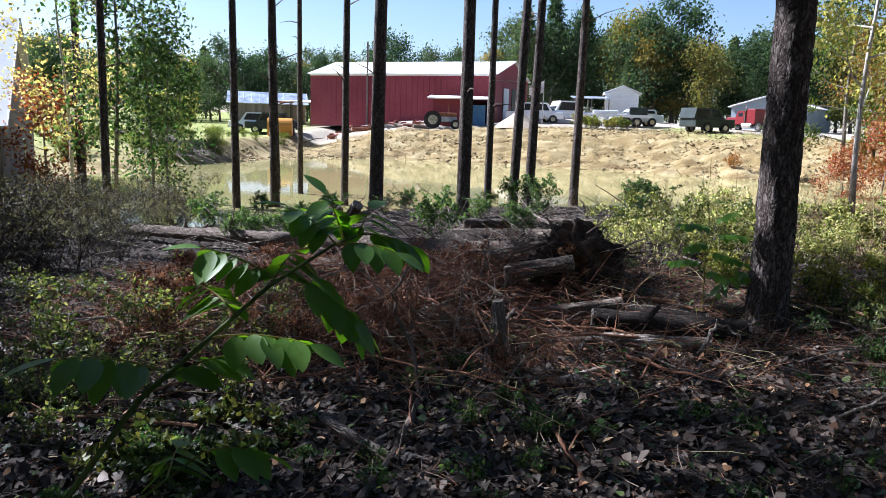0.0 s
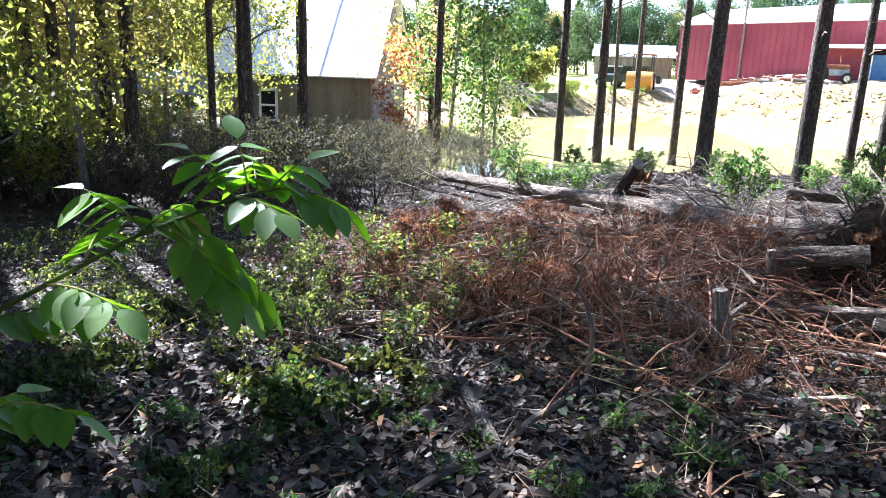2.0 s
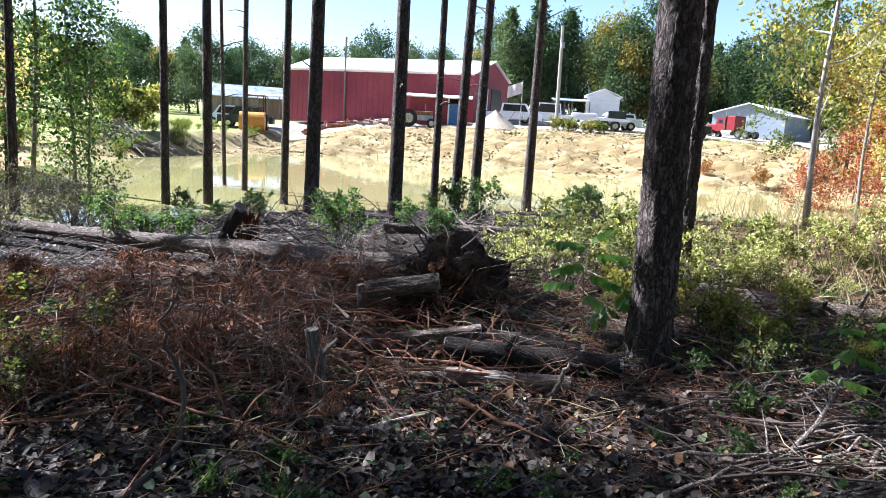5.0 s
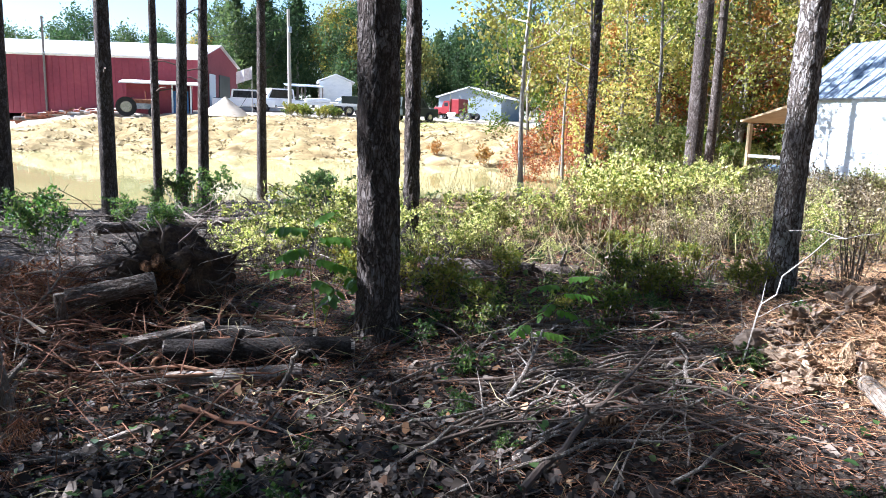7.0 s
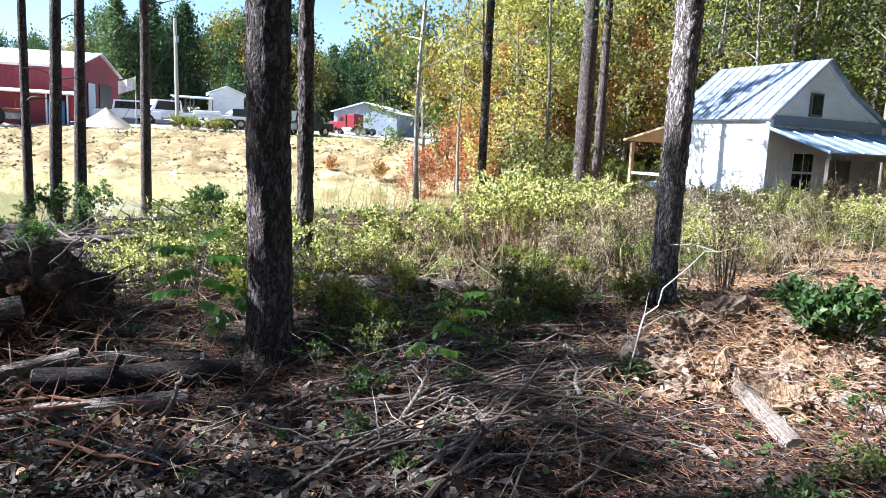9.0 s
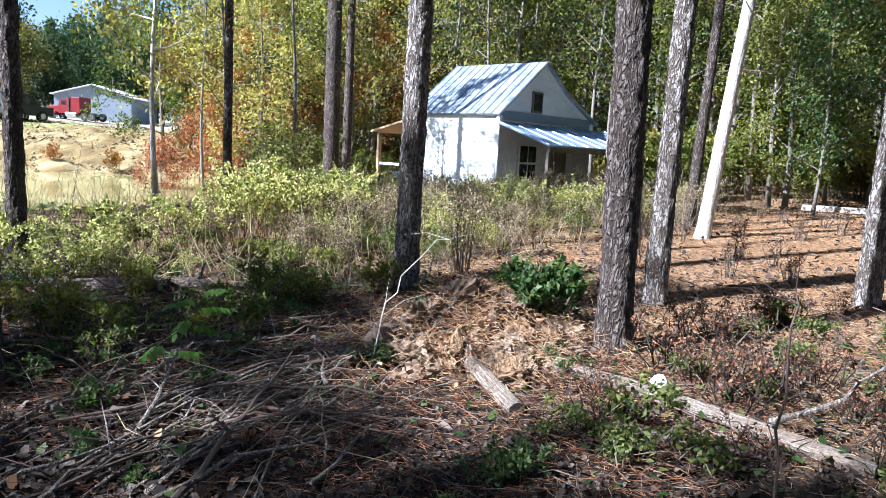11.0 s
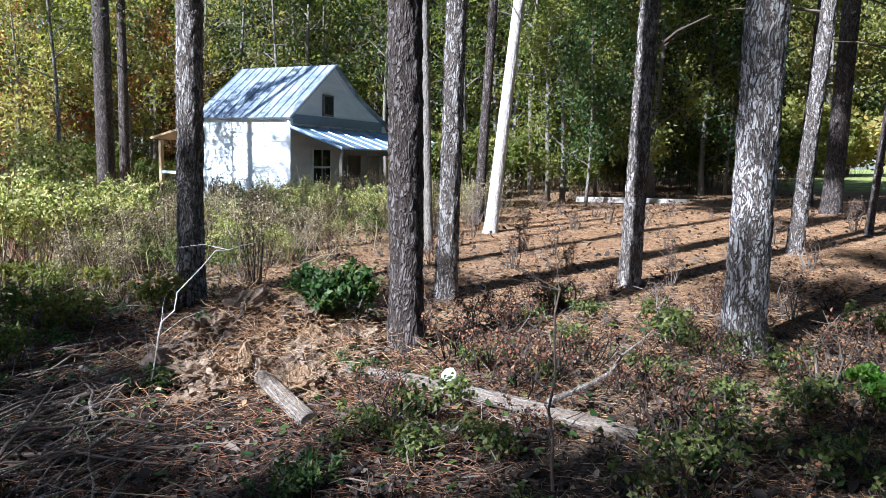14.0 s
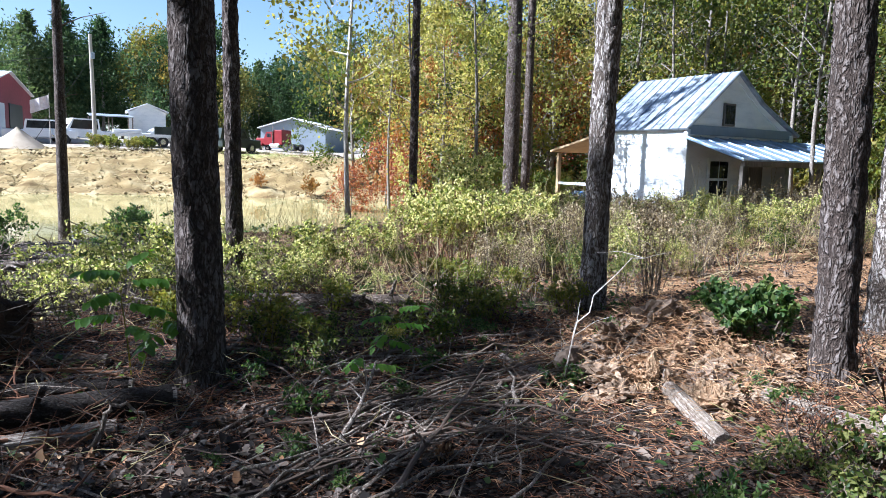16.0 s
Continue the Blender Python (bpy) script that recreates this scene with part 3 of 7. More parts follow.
def pine(x, y, height, r, lean=(0, 0), seed=0, near=True, crown=(0.66, 5.4, 880), label="", dead_limbs=4, bark=None, curve=0.0):
    """A tall pine: plated trunk, a few dead snags, a ragged crown high up."""
    rng = np.random.default_rng(seed + 100)
    rnd = random.Random(seed)
    base = thing("pine_tree", label or "tall pine with plated bark and bare lower trunk", "tree", "pines in the wood", pose(x, y, gz(x, y) - 0.06))
    path = [(lean[0] * k + curve * math.sin(k / height * 3.1), lean[1] * k, k) for k in np.linspace(0, height, 9)]
    radii = [r * (1 - 0.72 * (k / 8) ** 1.2) for k in range(9)]
    if near:
        low = [p for p in path]
        part("trunk", trunk_mesh("trunk", low, radii, 48, 0.035 if r > 0.13 else 0.05, 0.014 if bark in (None, LIT_PINE_PALE, LIT_PINE_MID) else 0.004, seed), bark or PINE_SHADED, base)
    else:
        part("trunk", trunk_mesh("trunk", path, radii, 12, 0.35, 0.0, seed, 0.2), bark or PINE_SHADED, base)
    at = lambda k: Vector([np.interp(k, [p[2] for p in path], [p[j] for p in path]) for j in range(3)])
    for i in range(dead_limbs):
        k = rnd.uniform(2.6, height * 0.5)
        a, length = rnd.uniform(0, 6.28), rnd.uniform(0.4, 1.3)
        p = at(k)
        out = Vector((math.cos(a), math.sin(a), rnd.uniform(0.0, 0.5)))
        part("dead_limb", Geo().tube([p, p + out * length * 0.5 + Vector((0, 0, 0.06)), p + out * length], [0.022, 0.014, 0.005], 5), TWIG, base)
    start, spread, tufts = crown
    cs, ws, limbs = [], [], Geo()
    for i in range(22):
        k = height * (start + (1 - start) * (i / 21) ** 0.9)
        p = at(k)
        a = i * 2.4 + rnd.uniform(-0.4, 0.4)
        length = spread * (1.05 - 0.75 * i / 21) * rnd.uniform(0.6, 1.1)
        out = Vector((math.cos(a), math.sin(a), rnd.uniform(0.05, 0.5)))
        end = p + out * length
        limbs.tube([p, p + out * length * 0.5 - Vector((0, 0, 0.08)), end], [0.035, 0.022, 0.008], 4, False)
        for j in range(tufts // 22):
            q = p.lerp(end, rnd.uniform(0.35, 1.05)) + Vector((rnd.gauss(0, 0.25), rnd.gauss(0, 0.25), rnd.gauss(0, 0.15)))
            cs.append(q)
            ws.append(out * 0.6 + Vector((0, 0, 0.3)))
    part("branchwork", limbs, GREY_BARK, base)
    v, f = needle_arrays(rng, np.array(cs), 26, 0.34, 0.036 if near or tufts == 440 else 0.016, np.array(ws))
    part("crown", np_mesh("crown", v, f), NEEDLES, base)
    return base


def grow(rnd, limbs, tips, p, way, length, r, level, droop=0.0):
    """Grows a limb and its side twigs; gathers the places where leaves hang."""
    pts, rr = [p], [r]
    q = Vector(p)
    w = Vector(way).normalized()
    for i in range(4):
        w = (w + Vector((rnd.gauss(0, 0.16), rnd.gauss(0, 0.16), rnd.gauss(0.05 - droop, 0.12)))).normalized()
        q = q + w * length / 4
        pts.append(q.copy())
        rr.append(r * (1 - 0.2 * (i + 1)))
        if level == 0 or i >= 2:
            tips.append(q.copy())
        if level > 0 and i >= 1:
            for s in range(2):
                side = w.orthogonal().normalized()
                side.rotate(Matrix.Rotation(rnd.uniform(0, 6.28), 3, w))
                grow(rnd, limbs, tips, q, w * 0.6 + side * 0.9, length * rnd.uniform(0.4, 0.62), r * 0.45, level - 1, droop)
    limbs.tube(pts, rr, 5 if level else 3, False)


def broadleaf(name, label, height, r, z0, spread, n_leaf, leaf, leaves_mat, bark, seed, group, limbs_n=9, level=1, scatter=0.35, lean=(0, 0), fork=False, slim=1.0):
    """A broad-leaved tree: tapered trunk, forking limbs and a crown of separate leaves with gaps."""
    rnd, rng = random.Random(seed), np.random.default_rng(seed)
    base = thing(name, label, "tree", group)
    path = [Vector((lean[0] * k + 0.12 * math.sin(k * 0.5 + seed), lean[1] * k + 0.1 * math.cos(k * 0.6 + seed) - 0.1 * math.cos(seed), k)) for k in np.linspace(0, height * 0.96, 8)]
    trunk = Geo().tube(path, [r * (1.25 if k == 0 else 1 - 0.8 * k / 7) for k in range(8)], 10)
    limbs, tips = Geo(), []
    for i in range(limbs_n):
        u = (i + 0.5) / limbs_n
        k = z0 + (height * 0.95 - z0) * u
        p = Vector([np.interp(k, [q.z for q in path], [q[j] for q in path]) for j in range(3)])
        a = i * 2.4 + rnd.uniform(-0.5, 0.5)
        size = spread * (0.45 + 0.9 * math.sin(math.pi * min(u * 0.85 + 0.18, 1))) * rnd.uniform(0.7, 1.1)
        grow(rnd, limbs, tips, p, (math.cos(a) * slim, math.sin(a) * slim, rnd.uniform(0.15, 0.8)), size * 0.75, r * 0.38 * (1 - 0.5 * u), level)
    part("trunk", trunk, bark, base, smooth=True)
    part("branchwork", limbs, bark, base)
    tips = np.array([tuple(p) for p in tips])
    at = tips[rng.integers(0, len(tips), n_leaf)] + rng.normal(size=(n_leaf, 3)) * scatter
    ways = np.zeros((n_leaf, 3)) + np.array([0, 0, -0.4])
    v, f = leaf_arrays(rng, at, leaf, leaf * 0.62, ways, 0.8)
    part("crown", np_mesh("crown", v, f), leaves_mat, base)
    return base


def conifer(label, height, r, spread, seed, group, material):
    """A far evergreen: whorls of drooping boughs dressed with needle sprays."""
    rnd, rng = random.Random(seed), np.random.default_rng(seed)
    base = thing("evergreen_tree", label, "tree", group)
    part("trunk", Geo().tube([(0, 0, 0), (0.1, 0, height * 0.5), (0, 0, height)], [r, r * 0.6, 0.02], 8), GREY_BARK, base)
    cs = []
    for i in range(60):
        u = i / 59
        a, k = i * 2.4, height * (0.16 + 0.83 * u)
        size = spread * (1 - u) ** 0.8 * rnd.uniform(0.7, 1.15) + 0.2
        for j in range(16):
            d = size * rnd.uniform(0.15, 1) ** 0.7
            b = a + rnd.gauss(0, 0.25)
            cs.append((math.cos(b) * d, math.sin(b) * d, k + 0.12 * d + rnd.gauss(0, 0.2)))
    v, f = leaf_arrays(rng, np.repeat(np.array(cs), 3, 0) + rng.normal(size=(len(cs) * 3, 3)) * 0.18, 0.55, 0.2)
    part("crown", np_mesh("crown", v, f), material, base)
    return base


def scatter_copies(proto, places, seed, low=0.8, high=1.2, sink=0.1):
    """Puts the first place's tree where it stands and copies it to the others, turned and sized apart."""
    rnd = random.Random(seed)
    for i, (x, y, *size) in enumerate(places):
        k = size[0] if size else rnd.uniform(low, high)
        m = pose(x, y, gz(x, y) - sink, 0, 0, rnd.uniform(0, 360)) @ Matrix.Diagonal((k, k, k * rnd.uniform(0.92, 1.08), 1))
        if i == 0:
            proto.matrix_basis = m
        else:
            c = copy_thing(proto, Matrix.Identity(4))
            c.matrix_basis = m


# pines close by
pine(5.01, 8.86, 23, 0.178, (-0.012, 0.003), 1, dead_limbs=2)
pine(6.32, 12.55, 23, 0.108, (-0.009, 0.003), 2)
pine(9.20, 8.80, 23, 0.138, (0.008, -0.008), 3, bark=LIT_PINE_MID, dead_limbs=3)
pine(8.71, 5.83, 23, 0.138, (-0.012, 0.020), 4, dead_limbs=2)
pine(10.51, 6.42, 23, 0.112, (0.005, -0.009), 5, bark=LIT_PINE_MID, label="tall pine with sunlit grey-brown plated bark")
pine(11.90, 4.80, 23, 0.114, (0.003, -0.015), 6, bark=LIT_PINE_MID, dead_limbs=5)
pine(9.76, 3.41, 23, 0.155, (0.0, 0.005), 7, bark=LIT_PINE_PALE, label="stout pine with pale sunlit flaking bark", dead_limbs=2)
pine(15.0, 3.22, 23, 0.105, (0.001, -0.047), 8, bark=LIT_PINE_MID)
pine(15.73, 8.25, 13, 0.118, (0.036, -0.080), 9, label="pale leaning trunk", bark=PALE_BARK, dead_limbs=1, crown=(0.75, 1.5, 66))
pine(13.45, 8.26, 11, 0.064, (-0.02, 0.035), 10, label="slim grey young trunk", bark=GREY_BARK, crown=(0.8, 1.0, 44))
pine(17.2, 9.19, 15, 0.11, (0.017, -0.035), 11, near=False)
# four added pines; their unseen crowns shade parts of the clearing
pine(-8.0, 10.1, 24, 0.1, (0.004, 0), 16, near=False, crown=(0.76, 3.0, 616), dead_limbs=3)
pine(-9.0, 9.4, 18, 0.1, (0.004, 0), 19, near=False, crown=(0.68, 2.0, 300), dead_limbs=3)
pine(-9.6, 8.5, 19.5, 0.1, (0.004, 0), 18, near=False, crown=(0.7, 2.2, 320), dead_limbs=3)
pine(-9.2, 7.9, 24, 0.1, (0.004, 0), 17, near=False, crown=(0.72, 2.7, 528), dead_limbs=3)
pine(21.0, 2.72, 15, 0.20, (0.0, -0.006), 12, near=False)
pine(23.2, 3.3, 15, 0.2, (0.02, -0.02), 13, near=False)
pine(17.5, 2.2, 13, 0.06, (0.02, -0.05), 14, near=False)
pine(25.5, 0.6, 15, 0.2, (0.02, -0.02), 15, near=False)
# pines along the pond
for i, (px, py, pr, lx) in enumerate([(-4.55, 21.2, 0.115, -0.007), (-3.65, 21.8, 0.135, -0.011), (-5.1, 27.2, 0.07, -0.026), (-4.0, 25.9, 0.10, -0.003), (-1.88, 22.87, 0.114, 0.004),
                                     (-0.63, 20.82, 0.19, 0.011), (1.78, 18.36, 0.157, -0.001), (2.36, 23.1, 0.112, 0.0), (3.01, 20.8, 0.13, 0.026), (3.49, 21.8, 0.136, 0.018), (5.14, 25.1, 0.15, 0.004)]):
    pine(px, py, 19 + i % 3 if px < 2 else 15 + i % 3, pr, (lx, 0), 20 + i, near=False, dead_limbs=5, crown=(0.66, 2.6, 330) if px < 2 else (0.71, 1.7, 88), label="slender pine at the edge of the pond")
for i, (px, py, pr, lx) in enumerate([(12.62, 18.9, 0.111, 0.003), (18.14, 22.05, 0.27, -0.006), (20.34, 24.05, 0.168, 0.005), (26.5, 36.0, 0.22, 0.0), (-8.84, 9.76, 0.107, 0.007), (-8.19, 10.71, 0.101, 0.014), (-7.40, 11.80, 0.07, 0.007), (-6.96, 12.34, 0.072, -0.015), (-10.5, 23.87, 0.14, 0.005), (-6.47, 17.95, 0.1, 0.009)]):
    pine(px, py, 22 if px > 0 else 13.4, pr, (lx, 0), 40 + i, near=False, dead_limbs=6, crown=(0.5, 3.6, 440) if px > 0 else (0.55, 2.2, 176) if py > 15 else (0.48, 2.0, 66), label="slender pine among brush with shade-dark bark")
# three more pines added so that their unseen crowns cast shade
pine(-9.6, 11.6, 16, 0.1, (0.004, 0), 52, near=False, dead_limbs=3, crown=(0.62, 1.7, 230), label="tall pine behind the thicket, crown added to block sun")
pine(-7.6, 14.4, 18.0, 0.1, (0.004, 0), 51, near=False, dead_limbs=3, crown=(0.5, 2.0, 700), label="tall pine behind the thicket, crown added to block sun")
pine(-9.3, 16.1, 19.0, 0.1, (0.004, 0), 53, near=False, dead_limbs=3, crown=(0.5, 2.0, 600), label="tall pine behind the thicket, crown added to block sun")

# broad-leaved trees in the wood
birch = broadleaf("birch_tree", "slender pale-barked tree with thin yellowing leaves", 9.5, 0.075, 2.0, 2.0, 2600, 0.14, LEAF_YELLOW, PALE_BARK, 61, "small trees by the pond", 10, 1, 0.35)
scatter_copies(birch, [(11.75, 20.8, 1.0), (-8.9, 20.5, 0.8)], 1)
maple = broadleaf("maple_tree", "small maple with scarlet autumn leaves", 4.2, 0.05, 0.6, 1.2, 2600, 0.13, LEAF_RED, GREY_BARK, 62, "small trees by the pond", 9, 1, 0.25)
scatter_copies(maple,  [(21.8, 38.0, 1.0), (19.6, 31, 1.0), (22.6, 29.5, 1.15), (17.6, 33.5, 0.8), (25.5, 28.5, 1.3), (23.3, 38.8, 0.85), (-11.2, 23.2, 0.95)], 2)
rusty = broadleaf("oak_tree", "oak with rust-brown and orange autumn leaves", 10, 0.12, 2.0, 3.2, 4200, 0.2, LEAF_RUST, GREY_BARK, 63, "autumn trees round the clearing", 13, 1, 0.28)
scatter_copies(rusty, [(24.5, 44.5, 0.8), (24, 27, 0.75), (40, 26, 1.1), (20.5, 30.5, 0.7), (27.5, 42, 1.0), (31, 44, 1.1), (38, 42, 1.0), (45, 36, 1.1), (47, 26, 1.0), (36, 16, 0.9), (30, 52, 1.0), (34, 7, 0.8)], 3)
gold = broadleaf("poplar_tree", "tall tree with golden and yellow-green leaves", 13, 0.13, 2.0, 3.4, 5200, 0.20, LEAF_YELLOW, GREY_BARK, 64, "autumn trees round the clearing", 15, 1, 0.28)
# the one at (-5.9, 6.9) is added to block sun from the west foreground
scatter_copies(gold, [(-5.9, 6.9, 0.5), (18.8, 27.5, 0.7), (22, 26, 0.8), (29, 29, 1.0), (34, 31, 1.1), (33, 22, 1.0), (31, 36, 1.0), (22, 32, 0.8), (44, 18, 1.2), (58, -2, 1.2), (50, -14, 1.1), (62, 8, 1.2), (48, 30, 1.2), (40, 36, 1.1), (-20, 19, 0.8), (-24, 16, 0.9), (-21, 22, 0.9), (-26, 20, 1.0), (-15.5, 14.5, 0.6), (-7.4, 9.3, 0.48), (-9.9, 14.6, 0.46), (-10.6, 11.6, 0.6), (-12.4, 13.2, 0.62), (-17, 12, 0.9), (-14, 9.4, 0.7), (-19, 15.0, 0.8), (-16, 10.5, 0.7)], 4)
green = broadleaf("oak_tree", "leafy green tree turning olive at the edges", 12, 0.15, 0.9, 3.8, 5600, 0.21, LEAF_OLIVE, GREY_BARK, 65, "autumn trees round the clearing", 15, 1, 0.3)
scatter_copies(green, [(28, 8.6, 0.9), (27, 21.5, 0.85), (37, 15, 0.95), (30, 14.5, 0.8), (23.5, 30, 0.75), (31.5, 10.5, 1.0), (27, 12.5, 0.75), (24.5, 7.2, 0.62), (22.6, 9.2, 0.5), (27.5, 4.6, 0.7), (36, 10, 1.1), (42, 10, 1.1), (26, 30, 0.8), (35, 25, 1.0), (30, 48, 1.0), (22.5, 44, 0.8), (48, -10, 1.1), (55, -6, 1.2), (60, 3, 1.3), (52, 9, 1.2), (36, 20, 1.0), (43, 14, 1.1), (41, 31, 1.1), (-23, 18, 1.0), (-25, 12, 1.1), (-28, 16, 1.1), (-11.6, 9.0, 0.55), (-13.6, 11.2, 0.6), (-19, 10, 1.0)], 5)
edge_tree = broadleaf("sweetgum_tree", "slim green tree with sparse hanging leaves", 8.5, 0.07, 1.5, 1.7, 2600, 0.15, LEAF_GREEN, GREY_BARK, 66, "small trees by the pond", 12, 1, 0.35)
# the one at (-6.5, 6.1) is added, out of view, to shade the foreground
scatter_copies(edge_tree, [(-7.3, 19.9, 0.9), (-6.6, 20.5, 0.75), (-6.0, 20.2, 0.6), (-9.6, 9.0, 0.6), (-6.5, 6.1, 0.7), (21.5, 8.2, 0.6), (24.5, 8.8, 0.7), (26, 5.4, 0.8), (24.5, 0.2, 0.7), (20.5, -1.5, 0.7), (29, 9.5, 0.9), (-13.5, 8.0, 0.8)], 6)
bare = broadleaf("bare_tree", "thin bare grey tree with a few dry leaves", 11, 0.08, 3.0, 1.6, 600, 0.14, LEAF_OLIVE, GREY_BARK, 67, "bare trees in the wood", 12, 1, 0.4)
scatter_copies(bare, [(23, 12.5, 0.9), (14.4, 18.9, 0.8), (12.9, 19.6, 0.75), (25, 11.0, 1.0), (21, 13.3, 0.8), (26, 17, 1.0), (24.5, 21, 1.0), (20.5, 20.5, 0.9), (28.5, 18, 1.1), (23.5, 24, 1.0), (27, 25, 1.2), (31, 19, 1.1), (22.5, 9.6, 0.8), (29.5, 22.5, 1.0), (17.3, 29, 0.9), (-12.5, 14.5, 0.9), (-14, 18.5, 0.9), (28, -3, 1.0)], 7)
# dark leaf colour here stands in for the shaded gaps between trees
deep = broadleaf("oak_tree", "oak with leaves darkened for the wood's shaded depth", 12, 0.15, 0.8, 3.6, 5200, 0.2, LEAF_DEEP, GREY_BARK, 69, "autumn trees round the clearing", 14, 1, 0.3)
scatter_copies(deep, [(24, 27, 0.8), (21, 29.5, 0.6), (27.5, 31, 0.9), (31, 25.5, 0.9), (25, 35, 0.9), (33.5, 28, 1.0), (29.5, 16.5, 0.8), (33, 13.5, 0.9), (26.5, 8.2, 0.62), (30.5, 11.6, 0.8), (35.5, 18, 1.0), (25.6, 6.0, 0.55), (29.3, 6.4, 0.7), (32, 20.5, 0.9), (38, 12.5, 1.0), (40, 22, 1.1), (36, 33, 1.1)], 15)
# added trees behind the camera and to the west, mostly unseen, blocking sun and sky
for i, (px, py, k, c) in enumerate([(-12.5, 4.5, 18, 0.42), (-11.0, 0.0, 18, 0.4), (-7.8, 12.9, 14, 0.38)]):
    pine(px, py, k, 0.1, (0.005, 0), 70 + i, near=False, dead_limbs=3, crown=(c, 2.8 if py < 6 else 2.0, 352 if py < 6 else 66), label="tall pine added to block the sun, with a full crown")
shade = broadleaf("added_shade_tree", "broad dark tree added to block sun and sky", 15, 0.22, 4.8, 5.0, 9000, 0.31, LEAF_BLOCKER, GREY_BARK, 68, "shade trees behind the path", 14, 1, 0.3)
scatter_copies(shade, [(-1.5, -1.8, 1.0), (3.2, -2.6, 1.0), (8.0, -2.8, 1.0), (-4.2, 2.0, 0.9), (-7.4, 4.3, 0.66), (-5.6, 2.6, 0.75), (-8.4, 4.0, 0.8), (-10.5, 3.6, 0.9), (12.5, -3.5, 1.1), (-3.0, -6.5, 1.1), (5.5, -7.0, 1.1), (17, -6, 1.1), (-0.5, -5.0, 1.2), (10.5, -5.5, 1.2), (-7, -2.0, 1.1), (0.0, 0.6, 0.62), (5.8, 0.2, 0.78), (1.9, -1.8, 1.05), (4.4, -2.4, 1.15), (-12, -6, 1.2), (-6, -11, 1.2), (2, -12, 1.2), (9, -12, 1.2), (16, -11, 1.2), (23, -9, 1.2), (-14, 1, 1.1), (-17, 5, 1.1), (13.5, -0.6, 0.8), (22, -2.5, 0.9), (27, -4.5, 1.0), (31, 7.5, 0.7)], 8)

# far woods beyond the yard
far_specs = [
    ("far_tree", "distant leafy green tree in the wood's edge", FAR_GREEN, 81, 14, 3.6),
    ("far_tree", "distant yellow autumn tree in the wood's edge", FAR_YELLOW, 82, 13, 3.2),
    ("far_tree", "distant tree with orange-red autumn leaves", LEAF_RUST, 83, 11, 2.8),
]
far_places = {0: [], 1: [], 2: [], 3: []}
rnd = random.Random(5)
for row in range(3):
    for i in range(44):
        a = radians(58 - 104 * (i + rnd.uniform(-0.35, 0.35)) / 43)
        d = (96 if row == 0 else 108 if row == 1 else 124) * rnd.uniform(0.97, 1.05)
        px, py = -math.sin(a) * d + 3, math.cos(a) * d + 3
        kind = rnd.choices((0, 1, 2, 3), (12, 2, 1, 2))[0]
        far_places[kind].append((px, py, rnd.uniform(0.85, 1.15) * (0.66 if px < 4 else 0.85) * (1.0 if row < 2 else 1.2)))
for i in range(44):
    a = radians(-44 - 66 * (i + rnd.uniform(-0.3, 0.3)) / 43)
    d = rnd.choice((56, 64, 74)) * rnd.uniform(0.95, 1.05)
    far_places[rnd.choices((0, 1, 2, 3), (10, 5, 2, 3))[0]].append((-math.sin(a) * d + 3, math.cos(a) * d + 3, rnd.uniform(0.85, 1.2)))
for i in range(22):
    a = radians(52 + 60 * (i + rnd.uniform(-0.3, 0.3)) / 21)
    d = rnd.choice((34, 40, 48)) * rnd.uniform(0.95, 1.05)
    far_places[rnd.choices((0, 1), (5, 5))[0]].append((-math.sin(a) * d + 3, math.cos(a) * d + 3, rnd.uniform(0.6, 0.8)))
far_places[0] += [(21, 92, 0.9), (25, 93, 1.0)]
far_places[1] += [(22.5, 92, 0.8), (27, 88, 0.75)]
far_places[3] += [(10.5, 98, 1.15), (7, 97, 1.05), (14.5, 97, 1.0), (19, 90, 0.6)]
for i, (name, label, material, seed, h, spread) in enumerate(far_specs):
    scatter_copies(broadleaf(name, label, h, 0.2, 1.0, spread * 1.2, 5600, 0.40, material, GREY_BARK, seed, "trees of the far wood", 12, 1, 0.8), far_places[i], 9 + i)
scatter_copies(conifer("distant dark green evergreen", 13, 0.2, 4.0, 84, "trees of the far wood", FAR_GREEN), far_places[3], 14)

# ---- buildings ----


def gable_box(parent, o, e, w, length, width, z0, z1, peak, thick, wall_mat, peak_at=0.5, name="wall"):
    """Four walls with two gables: o the near corner, e along the eaves, w along the gable."""
    o, e, w = Vector((*o[:2], 0)), Vector((*e, 0)), Vector((*w, 0))
    up = Vector((0, 0, 1))
    a, b, c, d = o, o + e * length, o + e * length + w * width, o + w * width
    part(name, Geo().prism([a + up * z0, b + up * z0, b + up * z1, a + up * z1], w * thick), wall_mat, parent)
    part(name, Geo().prism([d + up * z0, c + up * z0, c + up * z1, d + up * z1], -w * thick), wall_mat, parent)
    for p, q in ((a + w * thick, e), (b + w * thick, -e)):
        inner = width - 2 * thick
        far_corner = p + w * inner
        top = p - w * thick + w * width * peak_at
        part(name, Geo().prism([p + up * z0, far_corner + up * z0, far_corner + up * z1, top + up * peak, p + up * z1], q * thick), wall_mat, parent)


